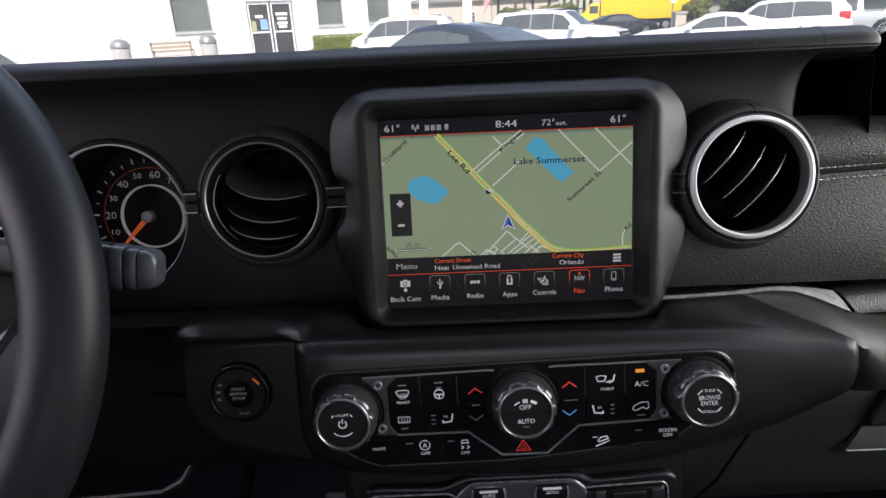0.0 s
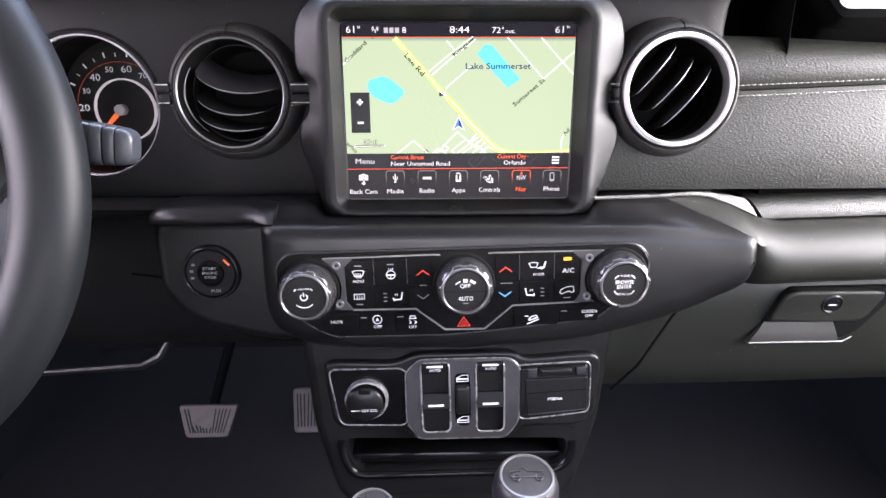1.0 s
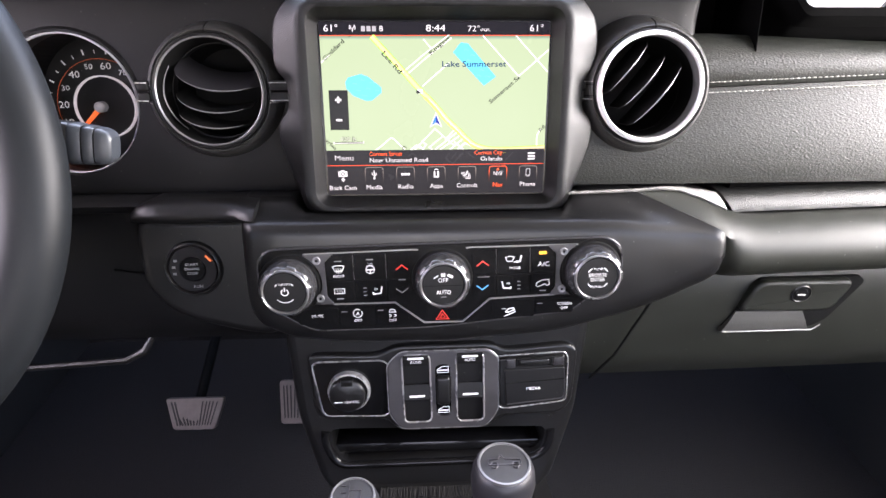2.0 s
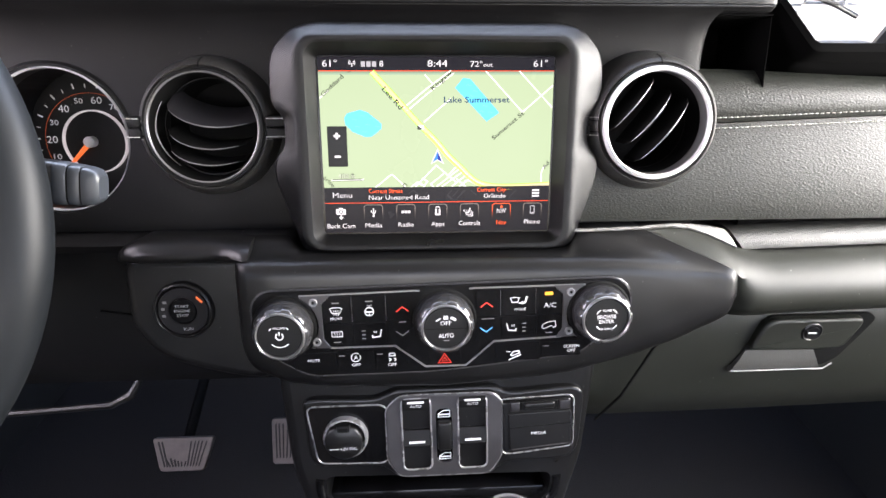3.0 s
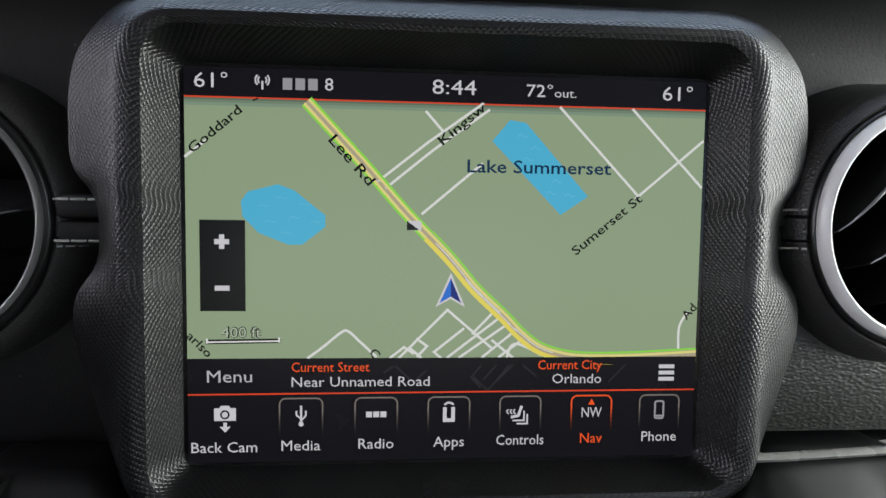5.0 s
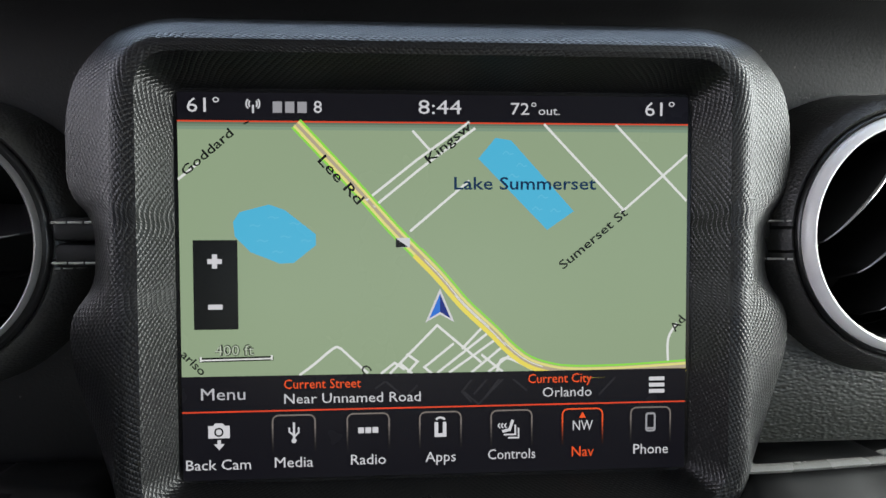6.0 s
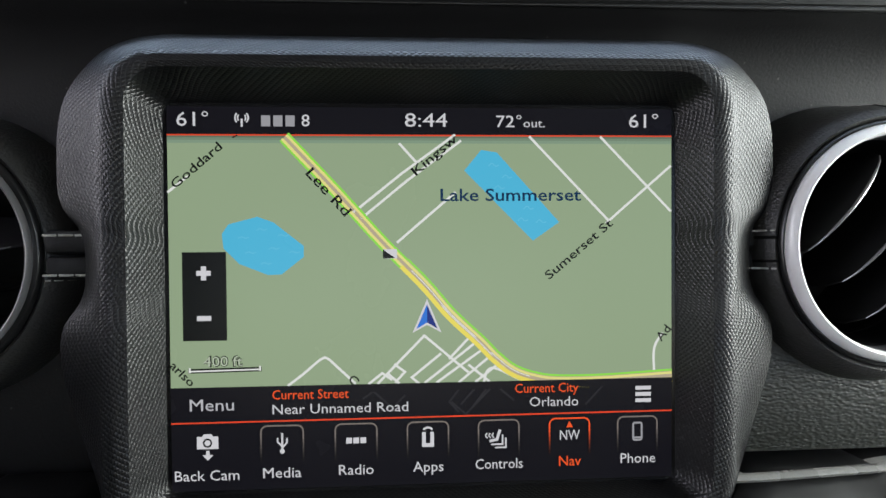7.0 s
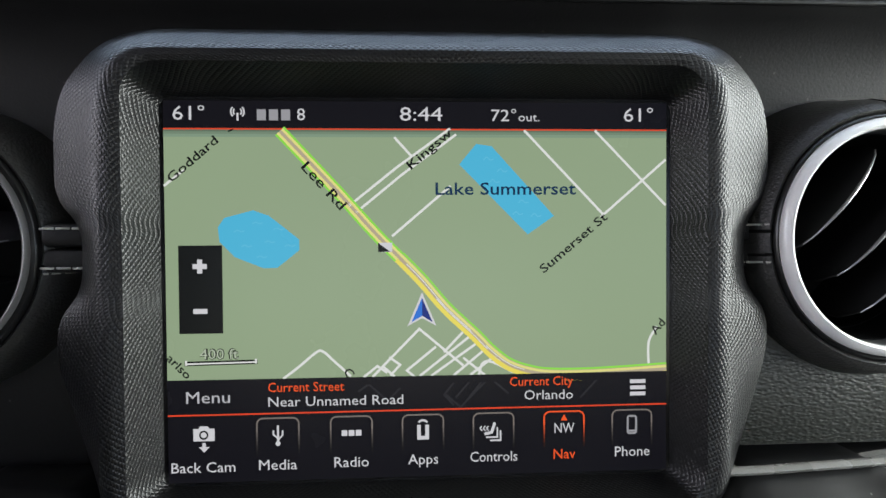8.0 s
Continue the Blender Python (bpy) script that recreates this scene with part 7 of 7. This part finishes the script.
def car(name, label, at, heading, paint, stations, wheels, wheel_r, width, glass, tail, nose, lamp="clear", trim=False, group="parked cars", chrome=False):
    """stations: (x, underside, waist height, waist half-width, top height, top half-width), from tail to nose; x grows toward the nose."""
    c = thing(name, label, "car", base=Matrix.Translation((at[0], at[1], 0)) @ Matrix.Rotation(radians(heading), 4, "Z"), group=group)

    def at_x(x):
        for a, b in zip(stations, stations[1:]):
            if a[0] <= x <= b[0]:
                t = (x - a[0]) / (b[0] - a[0])
                return [p + (q - p) * t for p, q in zip(a, b)]
        return list(stations[0] if x < stations[0][0] else stations[-1])

    def section(s):
        x, low, waist, w, top, tw = s
        right = [(w * 0.88, low), (w * 0.985, low + 0.12), (w, (low + waist) / 2), (w * 0.985, waist - 0.06), (w * 0.95, waist), (tw, top - 0.06), (tw * 0.86, top)]
        return [(x, y, z) for y, z in right] + [(x, 0, top + 0.012)] + [(x, -y, z) for y, z in right[::-1]]

    dense = []
    for a, b in zip(stations, stations[1:]):
        for t in (0, 0.5):
            dense.append([p + (q - p) * t for p, q in zip(a, b)])
    dense.append(stations[-1])
    body = part("body", sweep([section(s) for s in dense]), paint, c, "painted body shell", smooth=35)
    cut(body, [lathe([(wheel_r + 0.06, -1.5), (wheel_r + 0.06, 1.5)], 32, (x, 0, wheel_r), caps=True) for x in wheels])
    part("underbody", block(wheels[1] - 0.9, -width * 0.40, 0.22, wheels[0] + 0.8, width * 0.40, 0.62), BLACK_TRIM, c)
    for x in wheels:
        for s in (-1, 1):
            wh = part("wheel", lathe([(wheel_r * 0.66, -0.10), (wheel_r * 0.9, -0.11), (wheel_r, -0.085), (wheel_r, 0.085), (wheel_r * 0.9, 0.11), (wheel_r * 0.66, 0.10), (wheel_r * 0.62, 0.0)], 36, (x, s * (width / 2 - 0.11), wheel_r), closed=True), TYRE, c, "black tyre", smooth=50)
            rim = bmesh.new()
            out = s * (width / 2 - 0.015)
            lathe([(wheel_r * 0.68, -0.05 * s), (wheel_r * 0.68, 0.0), (wheel_r * 0.60, 0.004 * s)], 36, (x, out, wheel_r), bm=rim)
            for k in range(10):
                a = 2 * math.pi * k / 10
                tube([(x + 0.03 * math.cos(a), out, wheel_r + 0.03 * math.sin(a)), (x + wheel_r * 0.64 * math.cos(a), out - 0.01 * s, wheel_r + wheel_r * 0.64 * math.sin(a))], 0.017, 5, bm=rim)
            part("rim", rim, ALLOY, wh, "spoked alloy rim", smooth=50)
            part("brake_disc", lathe([(wheel_r * 0.6, 0), (0, 0)], 24, (x, out - 0.06 * s, wheel_r)), BLACK_TRIM, wh)

    def side_pane(x0, x1, s, low=0.10, high=0.86, slant0=0.0, slant1=0.0):
        bm = bmesh.new()
        rows = []
        n = 6
        for i in range(n + 1):
            t = i / n
            for_low, for_high = at_x(x0 + (x1 - x0) * t), at_x(x0 + slant0 + (x1 + slant1 - x0 - slant0) * t)
            pair = []
            for st, xx, q in ((for_low, x0 + (x1 - x0) * t, low), (for_high, x0 + slant0 + (x1 + slant1 - x0 - slant0) * t, high)):
                w0, w1, z0, z1 = st[3] * 0.95, st[5], st[2], st[4] - 0.06
                pair.append(bm.verts.new((xx, s * (w0 + (w1 - w0) * q + 0.012), z0 + (z1 - z0) * q)))
            rows.append(pair)
        for p, q in zip(rows, rows[1:]):
            bm.faces.new((p[0], q[0], q[1], p[1]))
        bmesh.ops.recalc_face_normals(bm, faces=bm.faces)
        made = bmesh.ops.extrude_face_region(bm, geom=bm.faces[:])
        for v in made["geom"]:
            if isinstance(v, bmesh.types.BMVert):
                v.co.y -= s * 0.02
        bmesh.ops.recalc_face_normals(bm, faces=bm.faces)
        part("side_window", bm, GLASS_DARK, c)

    for pane in glass["side"]:
        for s in (-1, 1):
            side_pane(pane[0], pane[1], s, *pane[2:])
    for key, label_ in (("front", "windscreen"), ("rear", "rear_window")):
        x0, x1 = glass[key]
        bm = bmesh.new()
        rows = []
        for i in range(5):
            st = at_x(x0 + (x1 - x0) * i / 4)
            rows.append([bm.verts.new((st[0], st[5] * 0.80 * f, st[4] + 0.016 - 0.012 * f * f)) for f in (-1, -0.5, 0, 0.5, 1)])
        for p, q in zip(rows, rows[1:]):
            for i in range(4):
                bm.faces.new((p[i], p[i + 1], q[i + 1], q[i]))
        made = bmesh.ops.extrude_face_region(bm, geom=bm.faces[:])
        for v in made["geom"]:
            if isinstance(v, bmesh.types.BMVert):
                v.co.z -= 0.02
        bmesh.ops.recalc_face_normals(bm, faces=bm.faces)
        part(label_, bm, GLASS_DARK, c, smooth=40)
    for s in (-1, 1):
        x, z, h = tail
        st = at_x(x)
        part("tail_lamp", block(x - 0.05, min(s * st[3] * 0.50, s * st[3] * 0.985), z - h / 2, x + 0.28, max(s * st[3] * 0.50, s * st[3] * 1.005), z + h / 2, 0.03, 2), TAIL_RED, c, "red tail lamp", smooth=40)
        x, z, h = nose
        st = at_x(x)
        part("headlamp", block(x - 0.30, min(s * st[3] * 0.55, s * st[3] * 1.0), z - h / 2, x + 0.035, max(s * st[3] * 0.55, s * st[3] * 1.0), z + h / 2, 0.03, 2), LAMP_CLEAR, c, "clear headlamp", smooth=40)
        st = at_x(glass["mirror"])
        part("mirror", block(glass["mirror"] - 0.08, min(s * st[3] * 0.98, s * (st[3] + 0.2)), st[2] + 0.02, glass["mirror"] + 0.08, max(s * st[3] * 0.98, s * (st[3] + 0.2)), st[2] + 0.17, 0.03, 2), paint, c, smooth=40)
        for pane in glass["side"][:2]:
            st = at_x(pane[0] + 0.12)
            part("door_handle", block(pane[0] + 0.06, min(s * st[3], s * (st[3] + 0.03)), st[2] - 0.16, pane[0] + 0.24, max(s * st[3], s * (st[3] + 0.03)), st[2] - 0.12, 0.01), paint, c)
    if chrome:
        for s in (-1, 1):
            lows = [min(p[0] for p in glass["side"]), max(p[1] for p in glass["side"])]
            pts = []
            for k in range(9):
                st = at_x(lows[0] + (lows[1] - lows[0]) * k / 8)
                pts.append((st[0], s * (st[3] * 0.95 + 0.010), st[2] + 0.012))
            part("window_trim", tube(pts, 0.013, 6), LAMP_CLEAR, c, "bright window line", smooth=50)
            part("body_crease", tube([(at_x(x)[0], s * (at_x(x)[3] * 0.992), at_x(x)[2] - 0.20) for x in (-1.9, -1.2, -0.4, 0.4, 1.2)], 0.010, 5), BLACK_TRIM, c, "dark crease along the flank")
    part("bumper", block(stations[0][0] - 0.035, -width * 0.40, 0.32, stations[0][0] + 0.2, width * 0.40, 0.50, 0.03, 2), BLACK_TRIM, c, smooth=40)
    part("plate", block(stations[0][0] - 0.045, -0.16, 0.72, stations[0][0] - 0.012, 0.16, 0.88, 0.006), WALL, c, "pale blank plate")
    grille = part("grille", block(stations[-1][0] - 0.1, -width * 0.30, 0.46, stations[-1][0] + 0.03, width * 0.30, nose[1] + 0.03, 0.02, 2), BLACK_TRIM, c, smooth=40)
    for k in range(4):
        z = 0.52 + k * (nose[1] - 0.54) / 3.4
        part("grille_bar", block(stations[-1][0] + 0.02, -width * 0.29, z, stations[-1][0] + 0.045, width * 0.29, z + 0.035, 0.006), ALLOY, grille)
    if trim:
        part("sill", block(wheels[1] + wheel_r + 0.1, -width * 0.5 - 0.004, 0.26, wheels[0] - wheel_r - 0.1, width * 0.5 + 0.004, 0.38, 0.02), BLACK_TRIM, c, "black sill cladding")
        for s in (-1, 1):
            part("roof_rail", tube([(wheels[1] - 0.1, s * stations[len(stations) // 2][5] * 0.92, stations[len(stations) // 2][4] + 0.03), (wheels[0] - 0.75, s * stations[len(stations) // 2][5] * 0.92, stations[len(stations) // 2][4] + 0.03)], 0.022, 6), BLACK_TRIM, c)
    return c


SEDAN = [(-2.42, 0.40, 0.92, 0.78, 1.00, 0.70), (-2.30, 0.26, 0.98, 0.88, 1.07, 0.74), (-1.95, 0.20, 0.98, 0.92, 1.11, 0.70), (-1.15, 0.20, 0.97, 0.92, 1.355, 0.60), (-0.45, 0.20, 0.96, 0.92, 1.45, 0.58), (0.25, 0.20, 0.95, 0.92, 1.41, 0.59), (1.05, 0.20, 0.93, 0.92, 1.03, 0.72), (2.0, 0.20, 0.86, 0.90, 0.92, 0.70), (2.32, 0.26, 0.74, 0.84, 0.80, 0.64), (2.45, 0.34, 0.62, 0.70, 0.68, 0.55)]
COUPE = [(-2.38, 0.40, 0.92, 0.80, 1.00, 0.72), (-2.26, 0.26, 0.97, 0.92, 1.06, 0.74), (-1.75, 0.20, 0.97, 0.95, 1.09, 0.68), (-0.80, 0.20, 0.94, 0.95, 1.33, 0.55), (-0.30, 0.20, 0.93, 0.95, 1.385, 0.55), (0.15, 0.20, 0.92, 0.94, 1.33, 0.56), (0.90, 0.20, 0.90, 0.94, 1.00, 0.72), (1.95, 0.20, 0.84, 0.92, 0.90, 0.72), (2.30, 0.24, 0.72, 0.86, 0.78, 0.66), (2.40, 0.34, 0.60, 0.70, 0.66, 0.55)]
SUV = [(-2.36, 0.45, 1.00, 0.80, 1.10, 0.70), (-2.28, 0.32, 1.08, 0.90, 1.36, 0.66), (-1.95, 0.28, 1.07, 0.95, 1.66, 0.64), (-1.0, 0.26, 1.05, 0.96, 1.735, 0.66), (0.1, 0.26, 1.04, 0.96, 1.73, 0.66), (0.45, 0.26, 1.03, 0.96, 1.66, 0.66), (1.15, 0.26, 1.02, 0.96, 1.16, 0.78), (2.05, 0.28, 0.98, 0.94, 1.06, 0.76), (2.34, 0.34, 0.84, 0.88, 0.92, 0.70), (2.44, 0.42, 0.70, 0.74, 0.78, 0.60)]
PICKUP = [(-2.85, 0.50, 1.05, 0.92, 1.12, 0.88), (-2.75, 0.40, 1.08, 0.96, 1.14, 0.90), (-0.95, 0.38, 1.08, 0.97, 1.14, 0.90), (-0.85, 0.36, 1.10, 0.97, 1.70, 0.68), (-0.5, 0.36, 1.10, 0.97, 1.86, 0.70), (0.6, 0.36, 1.09, 0.97, 1.86, 0.70), (1.25, 0.36, 1.08, 0.97, 1.24, 0.82), (2.5, 0.38, 1.06, 0.95, 1.14, 0.80), (2.85, 0.42, 0.92, 0.90, 1.0, 0.74)]
SALOON_GLASS = {"side": [(-0.70, 0.145, 0.08, 0.90, -0.05, 0.0), (0.160, 0.92, 0.08, 0.90, 0.0, -0.48), (-1.55, -0.715, 0.08, 0.88, 0.40, -0.05)], "front": (0.36, 1.03), "rear": (-1.93, -1.18), "mirror": 0.84}
COUPE_GLASS = {"side": [(-0.35, 0.72, 0.10, 0.88, 0.0, -0.45), (-0.98, -0.375, 0.10, 0.86, 0.30, 0.0)], "front": (0.22, 0.88), "rear": (-1.70, -0.88), "mirror": 0.66}
SUV_GLASS = {"side": [(-0.62, 0.185, 0.06, 0.86, 0.0, 0.0), (0.205, 1.00, 0.06, 0.86, 0.0, -0.42), (-1.80, -0.64, 0.10, 0.86, 0.10, 0.0)], "front": (0.50, 1.12), "rear": (-2.27, -1.98), "mirror": 0.92}
TRUCK_GLASS = {"side": [(-0.70, 0.20, 0.06, 0.86, 0.0, 0.0), (0.30, 1.10, 0.06, 0.86, 0.0, -0.40)], "front": (0.65, 1.22), "rear": (-0.93, -0.87), "mirror": 1.0}


def polar(az, d):
    return d * math.sin(radians(az)), d * math.cos(radians(az))


car("sedan", "dark slate blue sedan parked nose to the office", (-0.02, 10.9), 134, PAINT_BLUE, SEDAN, (1.42, -1.42), 0.34, 1.84, SALOON_GLASS, (-2.34, 0.90, 0.16), (2.30, 0.70, 0.14), chrome=True)
car("coupe", "white two-door coupe on spoked alloy wheels", polar(23.5, 20.5), 162, PAINT_WHITE, COUPE, (1.45, -1.30), 0.36, 1.90, COUPE_GLASS, (-2.30, 0.86, 0.14), (2.24, 0.68, 0.12))
car("suv", "white sport utility car with black roof rails and sills", polar(10.3, 21.8), -30, PAINT_WHITE, SUV, (1.48, -1.45), 0.38, 1.94, SUV_GLASS, (-2.24, 1.02, 0.24), (2.30, 0.90, 0.16), trim=True)
car("suv", "white family crossover with large red tail lamps", polar(28.2, 25.0), 148, PAINT_WHITE, SUV, (1.42, -1.38), 0.37, 1.94, SUV_GLASS, (-2.26, 1.10, 0.26), (2.30, 0.88, 0.16), trim=True)
car("suv", "white crossover half hidden behind the dark sedan", polar(-4.6, 23.0), 170, PAINT_WHITE, SUV, (1.42, -1.38), 0.36, 1.94, SUV_GLASS, (-2.26, 1.06, 0.22), (2.30, 0.88, 0.16))
car("pickup_truck", "silver pickup truck with an open bed", polar(32.2, 31.0), 158, PAINT_SILVER, PICKUP, (1.85, -1.75), 0.40, 1.98, TRUCK_GLASS, (-2.80, 0.95, 0.30), (2.75, 0.90, 0.18))
car("hatchback", "black car standing in the street", polar(16.0, 44.0), 10, PAINT_BLACK, SEDAN, (1.42, -1.42), 0.34, 1.84, SALOON_GLASS, (-2.34, 0.90, 0.16), (2.30, 0.70, 0.14))
car("suv", "white car beside the office with a sloping windscreen", polar(-41.0, 12.0), 40, PAINT_WHITE, SUV, (1.42, -1.38), 0.36, 1.94, SUV_GLASS, (-2.26, 1.06, 0.22), (2.30, 0.88, 0.16))

# added beside the cockpit so its white flank bounces light inside
car("suv", "white car added close beside, bouncing light into the cabin", (2.75, 0.1), 90, PAINT_WHITE, SUV, (1.42, -1.38), 0.36, 1.94, SUV_GLASS, (-2.26, 1.06, 0.22), (2.30, 0.88, 0.16))

# ---- yellow box truck ----
truck = thing("box_truck", "bright yellow box truck with a violet stripe along its body", "truck", base=Matrix.Translation((*polar(16.6, 55.0), 0)) @ Matrix.Rotation(radians(168), 4, "Z"), group="parked cars")
part("box", block(-4.6, -1.22, 0.95, 2.4, 1.22, 3.65, 0.06, 2), YELLOW_PAINT, truck, "yellow cargo box", smooth=40)
part("cab", sweep([[(x, y, z) for y, z in ((-1.0, 0.6), (-1.05, 1.5), (-0.85, t), (0.85, t), (1.05, 1.5), (1.0, 0.6))] for x, t in ((2.5, 2.35), (3.2, 2.35), (3.75, 1.62), (4.6, 1.45), (4.75, 1.2))]), YELLOW_PAINT, truck, "yellow cab", smooth=35)
part("windscreen", sweep([[(x, y, z) for y, z in ((-0.75, t), (0.75, t), (0.75, t + 0.03), (-0.75, t + 0.03))] for x, t in ((3.25, 2.30), (3.70, 1.68))]), GLASS_DARK, truck)
part("chassis", block(-4.4, -0.45, 0.6, 3.2, 0.45, 0.95), BLACK_TRIM, truck)
for s in (-1, 1):
    part("stripe", block(-4.2, min(s * 1.215, s * 1.235), 2.75, 2.0, max(s * 1.215, s * 1.235), 3.1), PURPLE_BAND, truck, "violet stripe")
    part("lettering", block(-3.2, min(s * 1.23, s * 1.245), 2.82, -1.0, max(s * 1.23, s * 1.245), 3.05), WALL, truck, "pale bar of writing")
    part("side_window", block(2.6, min(s * 0.98, s * 1.06), 1.55, 3.3, max(s * 0.98, s * 1.06), 2.15), GLASS_DARK, truck)
    for x in (-2.9, 3.6):
        w = part("wheel", lathe([(0.26, -0.14), (0.42, -0.15), (0.48, -0.12), (0.48, 0.12), (0.42, 0.15), (0.26, 0.14)], 28, (x, s * 0.95, 0.48), closed=True), TYRE, truck, "black tyre", smooth=50)
        part("rim", lathe([(0.27, 0.08 * s), (0.1, 0.11 * s), (0.0, 0.11 * s)], 24, (x, s * 0.95, 0.48)), ALLOY, w, smooth=50)
part("tail_frame", block(-4.75, -1.2, 0.55, -4.6, 1.2, 0.9, 0.02), BLACK_TRIM, truck)
finish_words()
